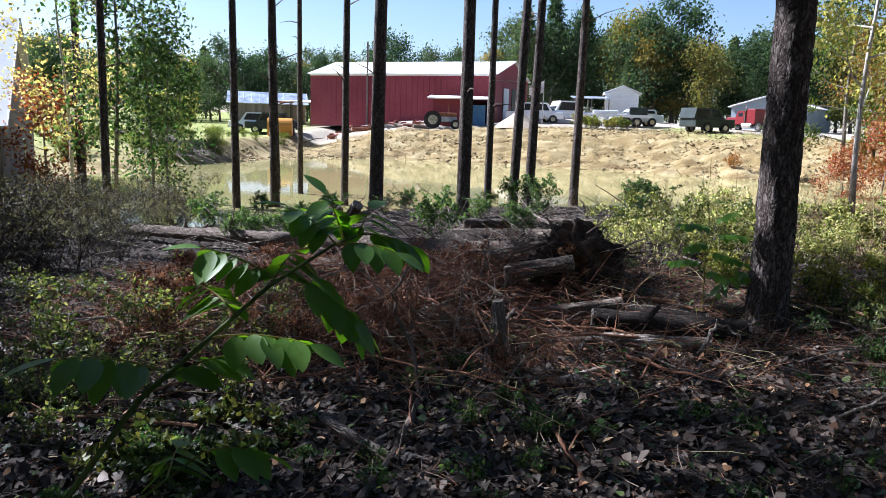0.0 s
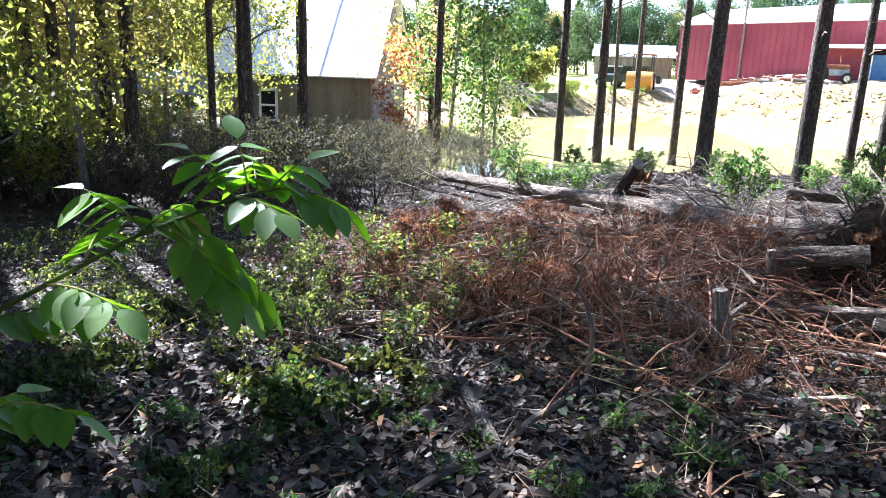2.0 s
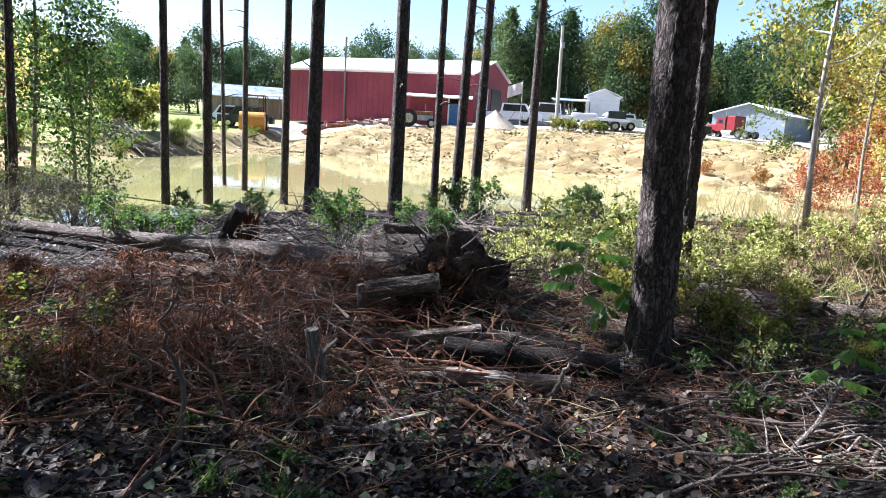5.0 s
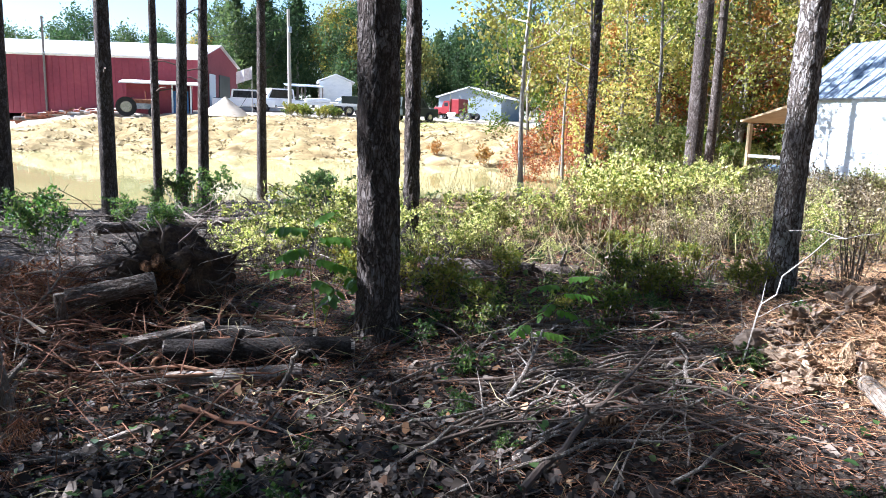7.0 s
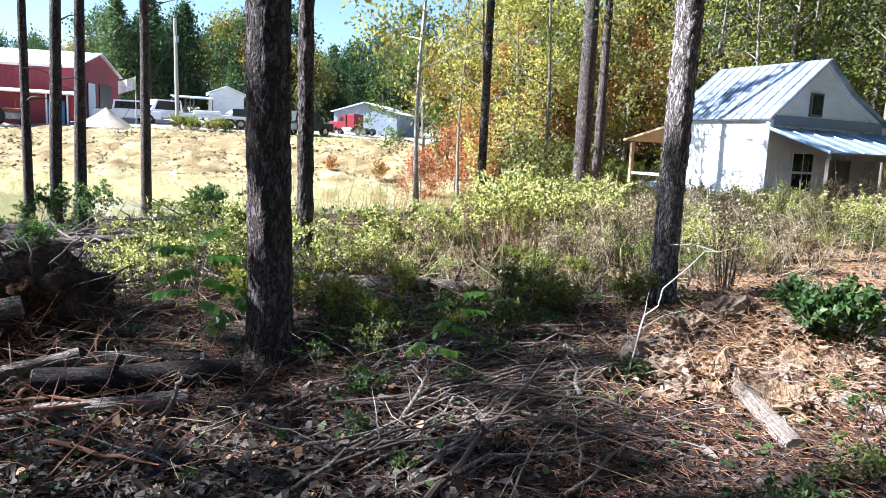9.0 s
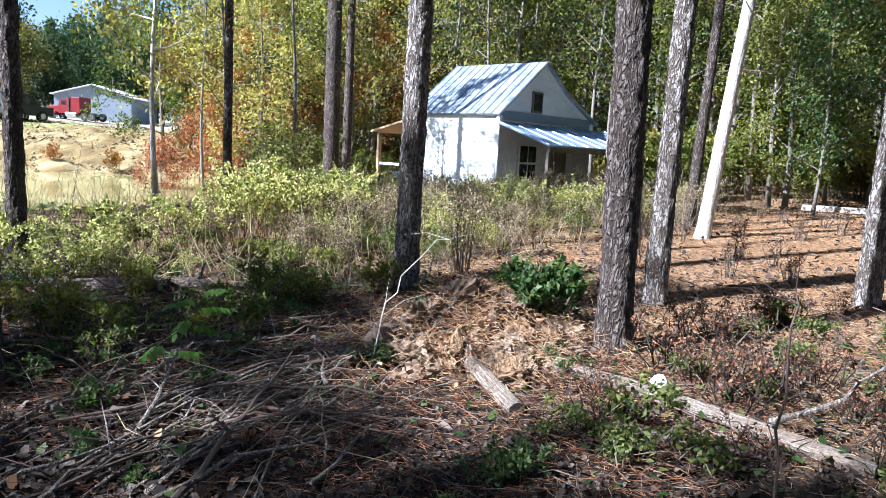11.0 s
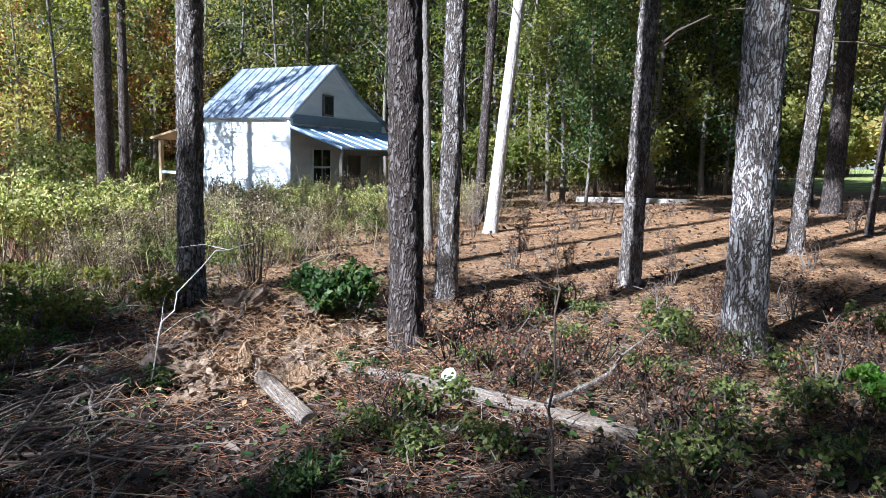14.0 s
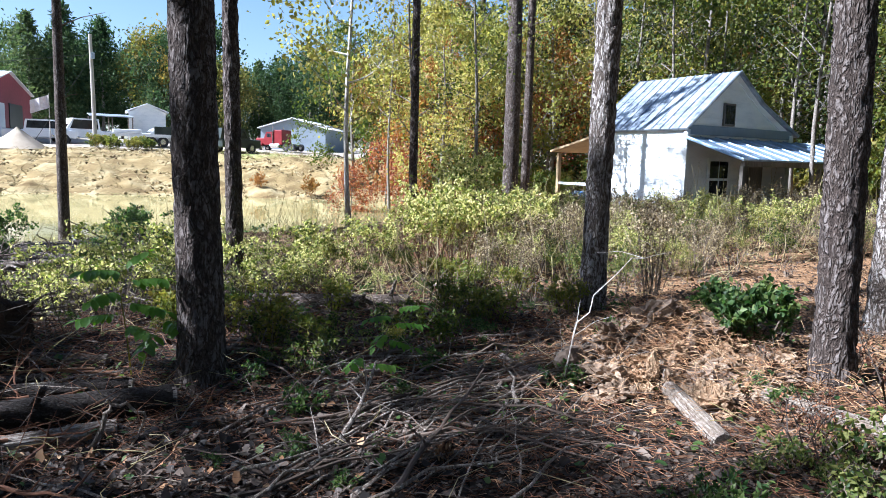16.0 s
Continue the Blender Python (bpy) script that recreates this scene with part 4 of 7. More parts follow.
def ribbed_roof(parent, a, b, c, d, thick, ribs, material, label=""):
    """One slope of a metal roof, a b along the eave and d c along the ridge, with standing seams."""
    a, b, c, d = (Vector(p) for p in (a, b, c, d))
    g = Geo().slab([a, b, c, d], thick)
    nrm = (b - a).cross(d - a).normalized()
    side = (b - a).normalized()
    roof = part("roof", g, material, parent, label)
    for i in range(ribs + 1):
        p, q = a.lerp(b, i / ribs), d.lerp(c, i / ribs)
        s = side * 0.02
        part("seam", Geo().put([p - s, p + s, q + s, q - s, p + nrm * 0.03, q + nrm * 0.03], [(0, 4, 5, 3), (1, 2, 5, 4), (0, 1, 4), (3, 5, 2)]), material, roof)
    return roof


def cabin():
    x, y, z = 18.4, 15.2, gz(18.4, 15.2) - 0.25
    W, L, eave, peak = 4.4, 3.25, 2.60, 4.12
    px = x + 1.85
    t = thing("cabin", "small white clapboard cabin with rusty tin roof and two porches", "cabin")
    g = Geo()
    inner = [Vector((x + 0.12, y + 0.12, z)), Vector((x + W - 0.12, y + 0.12, z)), Vector((x + W - 0.12, y + 0.12, eave)), Vector((x + 2.9, y + 0.12, 3.35)), Vector((px, y + 0.12, peak - 0.06)), Vector((x + 0.12, y + 0.12, eave))]
    part("wall_core", g.prism(inner, (0, L - 0.24, 0)), WHITE_PAINT, t, "white painted walls")
    # clapboards, lapped, along the two sides that show
    k, step = 0, 0.115
    while z + 0.3 + k * step < eave - 0.05:
        zz = z + 0.3 + k * step
        b = Geo().put([(x, y, zz), (x, y + L, zz), (x + 0.012, y + L, zz + step), (x + 0.012, y, zz + step), (x + 0.12, y, zz), (x + 0.12, y + L, zz)], [(0, 3, 2, 1), (0, 1, 5, 4), (0, 4, 3), (1, 2, 5)])
        part("clapboard", b, WHITE_PAINT, t)
        k += 1
    k = 0
    while z + 0.3 + k * step < peak - 0.15:
        zz = z + 0.3 + k * step
        mid = zz + step
        lo = x + 0.02 if mid < eave else x + 0.1 + 1.75 * (mid - eave) / (peak - eave)
        hi = x + W - 0.05 if mid < eave else (x + W - (W - 2.9) * (mid - eave) / 0.75 if mid < 3.35 else x + 2.9 - 1.05 * (mid - 3.35) / (peak - 3.35))
        if hi - lo > 0.15:
            b = Geo().put([(lo, y, zz), (hi, y, zz), (hi, y + 0.012, zz + step), (lo, y + 0.012, zz + step), (lo, y + 0.12, zz), (hi, y + 0.12, zz)], [(0, 1, 2, 3), (0, 4, 5, 1), (0, 3, 4), (1, 5, 2)])
            part("clapboard", b, WHITE_PAINT, t)
        k += 1
    for cx, cy in ((x + 0.02, y + 0.0), (x + 0.02, y + L - 0.05), (x + W - 0.05, y)):
        part("corner_board", Geo().box((cx, cy, (z + eave) / 2), (0.11, 0.11, eave - z)), WHITE_PAINT, t)
    part("frieze_board", Geo().box((x + W / 2, y - 0.02, 2.60), (W, 0.05, 0.24)), SHADE_TRIM_GREY, t, "blue-grey weathered trim board")
    over = 0.12
    ribbed_roof(t, (x - 0.12, y + L + 0.1, eave + 0.02), (x - 0.12, y - over, eave + 0.02), (px, y - over, peak + 0.06), (px, y + L + 0.1, peak + 0.06), 0.05, 12, TIN, "dull grey tin with rust and leaf shadows")
    ribbed_roof(t, (x + 2.9, y - over, 3.42), (x + 2.9, y + L + 0.1, 3.42), (px, y + L + 0.1, peak + 0.055), (px, y - over, peak + 0.055), 0.05, 6, TIN)
    ribbed_roof(t, (x + W + 0.25, y - over, 2.6), (x + W + 0.25, y + L + 0.1, 2.6), (x + 2.9, y + L + 0.1, 3.41), (x + 2.9, y - over, 3.41), 0.05, 6, TIN)
    for p, q in (((x - 0.05, eave), (px, peak)), ((px, peak), (x + 2.9, 3.36)), ((x + 2.9, 3.36), (x + W + 0.1, 2.58))):
        part("rake_board", Geo().prism([(p[0], y - 0.03, p[1] - 0.16), (q[0], y - 0.03, q[1] - 0.16), (q[0], y - 0.03, q[1]), (p[0], y - 0.03, p[1])], (0, 0.06, 0)), WHITE_PAINT, t)
    win = part("attic_window", Geo().box((x + 1.6, y - 0.02, 2.98 + 0.06), (0.46, 0.05, 0.58)), DARK_BOARD, t, "small dark attic window")
    for cx in (x + 1.505, x + 1.695):
        part("pane", Geo().box((cx, y - 0.05, 3.04), (0.165, 0.02, 0.48)), GLASS_DARK, win)
    low = part("window", Geo().box((x + 1.3, y - 0.02, 1.35), (0.85, 0.05, 1.1)), WHITE_PAINT, t, "paned window under the porch")
    for i in (0, 1):
        for j in (0, 1):
            part("pane", Geo().box((x + 1.3 + (i - 0.5) * 0.38, y - 0.05, 1.35 + (j - 0.5) * 0.5), (0.33, 0.02, 0.44)), GLASS_DARK, low)
    part("door", Geo().box((x + 2.75, y - 0.02, 1.05), (0.85, 0.05, 1.95)), DARK_BOARD, t, "dark door under the porch")
    # front porch
    pz0, pz1, pd = 2.42, 1.86, 1.75
    ribbed_roof(t, (x - 0.1, y - pd, pz1), (x + 6.4, y - pd, pz1), (x + 6.4, y - 0.02, pz0), (x - 0.1, y - 0.02, pz0), 0.04, 11, SHADED_PORCH_TIN, "tin porch roof coloured in shade-blue")
    part("porch_beam", Geo().box((x + 3.15, y - pd + 0.12, pz1 - 0.1), (6.2, 0.09, 0.13)), DARK_BOARD, t)
    for cx in (x + 0.05, x + 3.2, x + 6.2):
        part("porch_post", Geo().box((cx, y - pd + 0.12, (z + pz1 - 0.16) / 2), (0.09, 0.09, pz1 - 0.16 - z)), DARK_BOARD, t, "grey weathered post")
    part("porch_floor", Geo().box((x + 3.1, y - pd / 2, z + 0.42), (6.3, pd - 0.1, 0.12)), DARK_BOARD, t)
    # back porch towards the pond
    q = y + L + 0.02
    part("back_porch_roof", Geo().slab([(x - 0.15, q + 1.75, 2.02), (x - 0.15, q, 2.42), (x + 2.6, q, 2.42), (x + 2.6, q + 1.75, 2.02)], -0.06), RAW_WOOD, t, "raw lumber porch roof edge")
    for cx in (x, x + 2.4):
        part("porch_post", Geo().box((cx, q + 1.5, (z + 1.98) / 2), (0.1, 0.1, 2.0 - z)), RAW_WOOD, t, "raw lumber post")
    part("back_porch_floor", Geo().box((x + 1.2, q + 0.85, z + 0.4), (2.6, 1.6, 0.1)), RAW_WOOD, t)
    part("railing", Geo().box((x, q + 0.8, z + 1.1), (0.05, 1.4, 0.08)), WHITE_PAINT, t)
    return t


def west_house():
    """The dark house at the west, its bright tin roof turned to the sun."""
    N = Vector((-12.18, 22.57, 0))
    w, e = Vector((-0.454, 0.891, 0)), Vector((-0.891, -0.454, 0))
    L, W, eave, peak, z = 5.4, 8.0, 1.50, 4.85, -1.35
    t = thing("house", "dark weathered house with a glaring tin roof and white window", "house")
    gable_box(t, N, (e.x, e.y), (w.x, w.y), L, W, z, eave, peak - 0.1, 0.15, DARK_BOARD)
    up = Vector((0, 0, 1))
    mid = w * (W / 2)
    o1, o2 = N - e * 0.25 - w * 0.3, N + e * (L + 0.3) - w * 0.3
    r1, r2 = N - e * 0.25 + mid, N + e * (L + 0.3) + mid
    b1, b2 = N - e * 0.25 + w * (W + 0.3), N + e * (L + 0.3) + w * (W + 0.3)
    drop = 0.3 * (peak - eave) / (W / 2)
    ribbed_roof(t, o2 + up * (eave - drop), o1 + up * (eave - drop), r1 + up * peak, r2 + up * peak, 0.06, 3, GLARE_TIN, "bare tin roof whitened for the sun's glare")
    ribbed_roof(t, b1 + up * (eave - drop), b2 + up * (eave - drop), r2 + up * (peak - 0.01), r1 + up * (peak - 0.01), 0.06, 16, GLARE_TIN)
    turn = math.atan2(e.y, e.x)
    c = N + e * 3.6 - w * 0.03
    f = Geo()
    for dx, dz, sx, sz in ((-0.29, 0, 0.08, 1.1), (0.29, 0, 0.08, 1.1), (0, 0.52, 0.66, 0.08), (0, -0.52, 0.66, 0.08), (0, 0, 0.58, 0.07)):
        f.box(c + e * dx + up * (0.2 + dz), (sx, 0.07, sz), turn)
    win = part("window", f, WHITE_PAINT, t, "white two-pane sash window")
    for dz in (0.26, -0.26):
        part("pane", Geo().box(c + up * (0.2 + dz), (0.5, 0.02, 0.45), turn), GLASS_DARK, win)
    g2 = N - e * 0.03 + w * 4.6
    win = part("window", Geo().box(g2 + up * 0.3, (0.06, 0.5, 0.95), turn), WHITE_PAINT, t, "white window in the gable")
    part("pane", Geo().box(g2 - e * 0.03 + up * 0.3, (0.03, 0.38, 0.8), turn), GLASS_DARK, win)
    low = N + e * 5.5
    part("lean_to_roof", Geo().slab([low - w * 0.6 + e * 4 + up * 0.5, low - w * 0.6 + up * 0.5, low + w * 2.4 + up * 1.2, low + w * 2.4 + e * 4 + up * 1.2], 0.06), TIN, t, "low rusty tin lean-to roof")
    for k in (0.1, 2.0, 3.9):
        p = low - w * 0.45 + e * k
        part("lean_to_post", Geo().box((p.x, p.y, (z + 0.55) / 2), (0.1, 0.1, 0.5 - z), turn), DARK_BOARD, t)
    return t


def barn():
    A, B = Vector((-15.9, 75.4, 0)), Vector((2.95, 69.1, 0))
    e = (B - A).normalized()
    w = Vector((-e.y, e.x, 0))
    L, W, z, eave, peak = (B - A).length, 11.0, gz(-6, 72) - 0.6, 6.72, 8.35
    t = thing("barn", "long red metal barn with a white metal roof", "barn")
    gable_box(t, A, (e.x, e.y), (w.x, w.y), L, W, z, eave, peak - 0.12, 0.15, RED_METAL)
    up = Vector((0, 0, 1))
    turn = math.atan2(e.y, e.x)
    for i in range(1, int(L / 0.6)):
        part("siding_rib", Geo().box(A + e * i * 0.6 - w * 0.008 + up * (z + eave) / 2, (0.05, 0.03, eave - z - 0.05), turn), RED_METAL, t)
    o = 0.25
    p = lambda a, b, h: A + e * a + w * b + up * h
    ribbed_roof(t, p(-o, -o, eave), p(L + o, -o, eave), p(L + o, W / 2, peak), p(-o, W / 2, peak), 0.08, 30, WHITE_TIN, "white metal roof")
    ribbed_roof(t, p(L + o, W + o, eave), p(-o, W + o, eave), p(-o, W / 2, peak - 0.02), p(L + o, W / 2, peak - 0.02), 0.08, 30, WHITE_TIN)
    part("eave_trim", Geo().box(p(L / 2, -0.06, eave - 0.12), (L, 0.08, 0.16), turn), WHITE_TIN, t)
    # the wall is closed; a dark panel paints the shade inside the doorway
    part("doorway_shade_panel", Geo().box(p(L + 0.03, W * 0.62, z + 2.0), (0.08, 3.2, 4.2), turn), DARK_VEHICLE, t, "dark panel standing in for the shaded doorway")
    part("door", Geo().box(p(L + 0.1, W * 0.28, z + 2.1), (0.06, 1.6, 3.8), turn), WHITE_TIN, t, "pale sliding door")
    part("downpipe", Geo().tube([p(6.6, -0.12, z), p(6.6, -0.12, peak + 1.4)], [0.1, 0.1], 6), DARK_BOARD, t, "dark pipe rising past the eave")
    return t


def red_shed():
    z = gz(0, 65) - 0.1
    t = thing("shed", "low red shed with a pale flat roof", "shed")
    x0, x1, y0, y1, h = -2.5, 2.4, 65.2, 68.0, 4.25
    part("wall", Geo().box(((x0 + x1 - 1.6) / 2, y0 + 0.1, (z + h) / 2), (x1 - x0 - 1.6, 0.15, h - z)), RED_METAL, t)
    part("wall", Geo().box((x0 + 0.08, (y0 + y1) / 2 + 0.1, (z + h) / 2), (0.15, y1 - y0 - 0.1, h - z)), RED_METAL, t)
    part("wall", Geo().box((x1 - 0.08, (y0 + y1) / 2 + 0.1, (z + h) / 2), (0.15, y1 - y0 - 0.1, h - z)), RED_METAL, t)
    part("wall", Geo().box(((x0 + x1) / 2, y1, (z + h) / 2), (x1 - x0, 0.15, h - z)), RED_METAL, t)
    part("roof", Geo().slab([(x0 - 0.5, y0 - 0.6, h), (x1 + 0.5, y0 - 0.6, h), (x1 + 0.5, y1 + 0.2, h + 0.35), (x0 - 0.5, y1 + 0.2, h + 0.35)], 0.1), WHITE_TIN, t)
    for cx in (x0 + 3.4, x1 - 0.1):
        part("post", Geo().box((cx, y0 - 0.3, (z + h) / 2), (0.12, 0.12, h - z - 0.08)), WHITE_TIN, t)
    part("door", Geo().box((x1 - 0.9, y0 + 0.3, z + 1.0), (1.2, 0.08, 2.0)), BLUE, t, "grey-blue door in the shade")
    return t


def small_building(name, label, o, e, L, W, z, eave, peak, wall_mat, roof_mat, door=None):
    e = Vector((*e, 0)).normalized()
    w = Vector((-e.y, e.x, 0))
    A = Vector((*o, 0))
    t = thing(name, label, "building")
    gable_box(t, A, (e.x, e.y), (w.x, w.y), L, W, z, eave, peak - 0.08, 0.12, wall_mat)
    up = Vector((0, 0, 1))
    p = lambda a, b, h: A + e * a + w * b + up * h
    ribbed_roof(t, p(-0.3, -0.3, eave), p(L + 0.3, -0.3, eave), p(L + 0.3, W / 2, peak), p(-0.3, W / 2, peak), 0.08, 10, roof_mat)
    ribbed_roof(t, p(L + 0.3, W + 0.3, eave), p(-0.3, W + 0.3, eave), p(-0.3, W / 2, peak - 0.02), p(L + 0.3, W / 2, peak - 0.02), 0.08, 10, roof_mat)
    return t


def open_shelter(label, x0, x1, y0, y1, z, h, material):
    t = thing("carport", label, "shelter")
    part("roof", Geo().slab([(x0, y0, h), (x1, y0, h), (x1, y1, h + 0.3), (x0, y1, h + 0.3)], 0.1), material, t)
    n = max(2, int((x1 - x0) / 2.2))
    for i in range(n + 1):
        for yy in (y0 + 0.1, y1 - 0.1):
            part("post", Geo().box((x0 + 0.1 + (x1 - x0 - 0.2) * i / n, yy, (z + h) / 2), (0.1, 0.1, h - z - 0.06)), DARK_BOARD, t)
    return t


cabin()
west_house()
barn()
red_shed()
zz = gz(17, 79)
small_building("hut", "small white gabled storage hut", (18.2, 79.6), (0.14, 1), 4.0, 3.4, zz - 0.2, zz + 2.95, zz + 3.75, WHITE_PAINT, WHITE_TIN)
open_shelter("open dark-posted carport beside a white hut", 11.2, 15.0, 78.2, 81, zz - 0.1, zz + 2.3, TIN)
zz = gz(32, 80)
small_building("workshop", "long workshop, walls greyed for shade, with a white metal roof", (35.2, 79.0), (0.62, 0.78), 10.0, 7.6, zz - 0.4, zz + 2.5, zz + 3.7, SHADE_TRIM_GREY, WHITE_TIN)
zz = gz(-22, 84)
small_building("old_house", "old grey open-sided farm building", (-27, 82.5), (0.95, 0.3), 8.5, 6.0, zz - 0.3, zz + 2.4, zz + 3.8, DARK_BOARD, TIN)
open_shelter("low open shed with a pale tin roof", -20.5, -15.5, 80, 84, gz(-18, 82) - 0.1, gz(-18, 82) + 2.5, WHITE_TIN)


# ---- the yard's poles, vehicles and machines ----


def utility_pole():
    x, y = 10.05, 63.8
    t = thing("utility_pole", "weathered grey wooden utility pole with wires", "pole", m=pose(x, y, gz(x, y) - 0.1))
    part("shaft", Geo().tube([(0, 0, 0), (-0.05, 0, 4), (-0.12, 0, 8.5)], [0.17, 0.15, 0.12], 10), POLE_WOOD, t)
    part("meter_box", Geo().box((0.0, -0.2, 6.9), (0.25, 0.22, 0.45), 0, 0.02), TIN, t)
    part("guy_wire", Geo().tube([(-0.08, 0, 6.8), (-4.2, 2, 0.1)], [0.025, 0.025], 4), WIRE, t)
    part("cable", Geo().tube([(-0.08, 0, 7.0), (-6, 2.5, 6.2), (-9, 5.5, 5.6)], [0.02, 0.02, 0.02], 4), WIRE, t)
    return t


def wheel(parent, c, r, width, axis=(0, 1, 0)):
    ty = part("wheel", Geo().disc(c, axis, r, width), RUBBER, parent)
    part("rim", Geo().disc(c, axis, r * 0.55, width + 0.03, 12), CHROME, ty)


def truck(name, label, m, material, length=5.3, cab_from=0.9, cab_to=3.2, bed=True, height=1.85):
    """A pickup: lower body, cab with glass, open bed, wheels."""
    t = thing(name, label, "truck", m=m)
    g = Geo().box((0, 0, 0.72), (length, 1.85, 0.62), 0, 0.08)
    part("body", g, material, t)
    c0, c1 = -length / 2 + cab_from + 0.5, -length / 2 + cab_to + 0.5
    out = [(c0 - 0.45, -0.85, 1.02), (c1 + 0.1, -0.85, 1.02), (c1 - 0.05, -0.85, height), (c0 + 0.15, -0.85, height)]
    part("cab", Geo().prism(out, (0, 1.7, 0)), material, t)
    glass = part("side_window", Geo().prism([(c0 - 0.1, -0.87, 1.15), (c1 - 0.1, -0.87, 1.15), (c1 - 0.18, -0.87, height - 0.12), (c0 + 0.22, -0.87, height - 0.12)], (0, 1.74, 0)), GLASS_DARK, t)
    part("windscreen", Geo().slab([(c0 - 0.43, -0.72, 1.08), (c0 + 0.13, -0.72, height - 0.06), (c0 + 0.13, 0.72, height - 0.06), (c0 - 0.43, 0.72, 1.08)], 0.03), GLASS_DARK, t)
    if bed:
        part("bed_floor", Geo().box(((c1 + length / 2) / 2 + 0.02, 0, 1.05), (length / 2 - c1 - 0.2, 1.6, 0.05)), DARK_VEHICLE, t)
    for x in (-length / 2 + 0.95, length / 2 - 1.05):
        for y in (-0.85, 0.85):
            wheel(t, (x, y, 0.38), 0.38, 0.26)
    for y in (-0.65, 0.65):
        part("headlight", Geo().box((-length / 2 - 0.01, y, 0.85), (0.06, 0.32, 0.18), 0, 0.02), PLASTIC_WHITE, t)
    part("bumper", Geo().box((-length / 2 - 0.06, 0, 0.5), (0.14, 1.8, 0.2), 0, 0.03), CHROME, t)
    return t


def semi_truck(m):
    t = thing("semi_truck", "red long-nosed semi truck with chrome stacks", "truck", m=m)
    part("frame_rails", Geo().box((0.8, 0, 0.75), (6.6, 0.9, 0.25)), DARK_VEHICLE, t)
    part("hood", Geo().box((-2.2, 0, 1.35), (1.9, 1.5, 1.05), 0, 0.15), RED_PAINT, t)
    part("cab", Geo().prism([(-1.3, -1.1, 0.9), (0.3, -1.1, 0.9), (0.3, -1.1, 2.75), (-0.95, -1.1, 2.7), (-1.3, -1.1, 1.95)], (0, 2.2, 0)), RED_PAINT, t)
    part("sleeper", Geo().box((1.1, 0, 1.95), (1.5, 2.2, 2.1), 0, 0.12), RED_PAINT, t)
    part("windscreen", Geo().slab([(-1.31, -0.95, 1.98), (-1.0, -0.95, 2.62), (-1.0, 0.95, 2.62), (-1.31, 0.95, 1.98)], 0.03), GLASS_DARK, t)
    part("side_window", Geo().box((-0.5, 0, 2.2), (0.75, 2.24, 0.55), 0, 0.03), GLASS_DARK, t)
    part("grille", Geo().box((-3.18, 0, 1.3), (0.08, 1.0, 0.95), 0, 0.02), CHROME, t)
    part("bumper", Geo().box((-3.35, 0, 0.55), (0.2, 2.3, 0.4), 0, 0.05), CHROME, t)
    for y in (-1.18, 1.18):
        part("exhaust_stack", Geo().tube([(0.3, y, 1.0), (0.3, y, 3.5)], [0.09, 0.09], 10), CHROME, t)
        part("fuel_tank", Geo().disc((0.6, y * 0.8, 0.75), (1, 0, 0), 0.33, 1.5), CHROME, t)
        part("fender", Geo().box((-2.35, y * 0.82, 0.95), (1.25, 0.38, 0.35), 0, 0.1), RED_PAINT, t)
        for x in (-2.35, 2.5, 3.6):
            wheel(t, (x, y * 0.86, 0.52), 0.52, 0.3)
    return t


def tractor(m):
    t = thing("tractor", "old grey tractor with large rear wheels", "tractor", m=m)
    part("engine_block", Geo().box((0.7, 0, 0.85), (1.7, 0.5, 0.5), 0, 0.06), TIN, t)
    part("hood", Geo().box((0.75, 0, 1.2), (1.6, 0.55, 0.35), 0, 0.08), RUST, t)
    part("seat", Geo().box((-0.55, 0, 1.25), (0.45, 0.45, 0.1), 0, 0.04), DARK_VEHICLE, t)
    part("steering_wheel", Geo().disc((-0.1, 0, 1.45), (-0.4, 0, 1), 0.22, 0.04), DARK_VEHICLE, t)
    part("axle", Geo().tube([(-0.5, -0.8, 0.72), (-0.5, 0.8, 0.72)], [0.08, 0.08], 6), RUST, t)
    part("exhaust_pipe", Geo().tube([(0.9, 0.2, 1.3), (0.9, 0.2, 2.0)], [0.04, 0.04], 6), RUST, t)
    for y in (-0.85, 0.85):
        wheel(t, (-0.5, y, 0.75), 0.75, 0.35)
        wheel(t, (1.45, y * 0.8, 0.4), 0.4, 0.2)
    return t


def roller(m):
    t = thing("road_roller", "orange compactor with a broad drum and dark frame", "machine", m=m)
    part("drum", Geo().disc((0, -1.0, 0.75), (1, 0, 0), 0.75, 2.0, 24), ORANGE, t)
    part("body", Geo().box((0, 0.6, 1.1), (1.7, 2.0, 0.8), 0, 0.1), ORANGE, t)
    for x in (-0.75, 0.75):
        for y in (0.1, 1.4):
            part("cab_post", Geo().box((x, y, 2.1), (0.1, 0.1, 1.5)), DARK_VEHICLE, t)
    part("cab_roof", Geo().box((0, 0.75, 2.88), (1.8, 1.7, 0.1), 0, 0.03), RUST, t)
    part("seat", Geo().box((0, 1.0, 1.65), (0.6, 0.6, 0.5), 0, 0.1), DARK_VEHICLE, t)
    for x in (-0.8, 0.8):
        wheel(t, (x, 1.3, 0.7), 0.7, 0.4, (1, 0, 0))
    return t


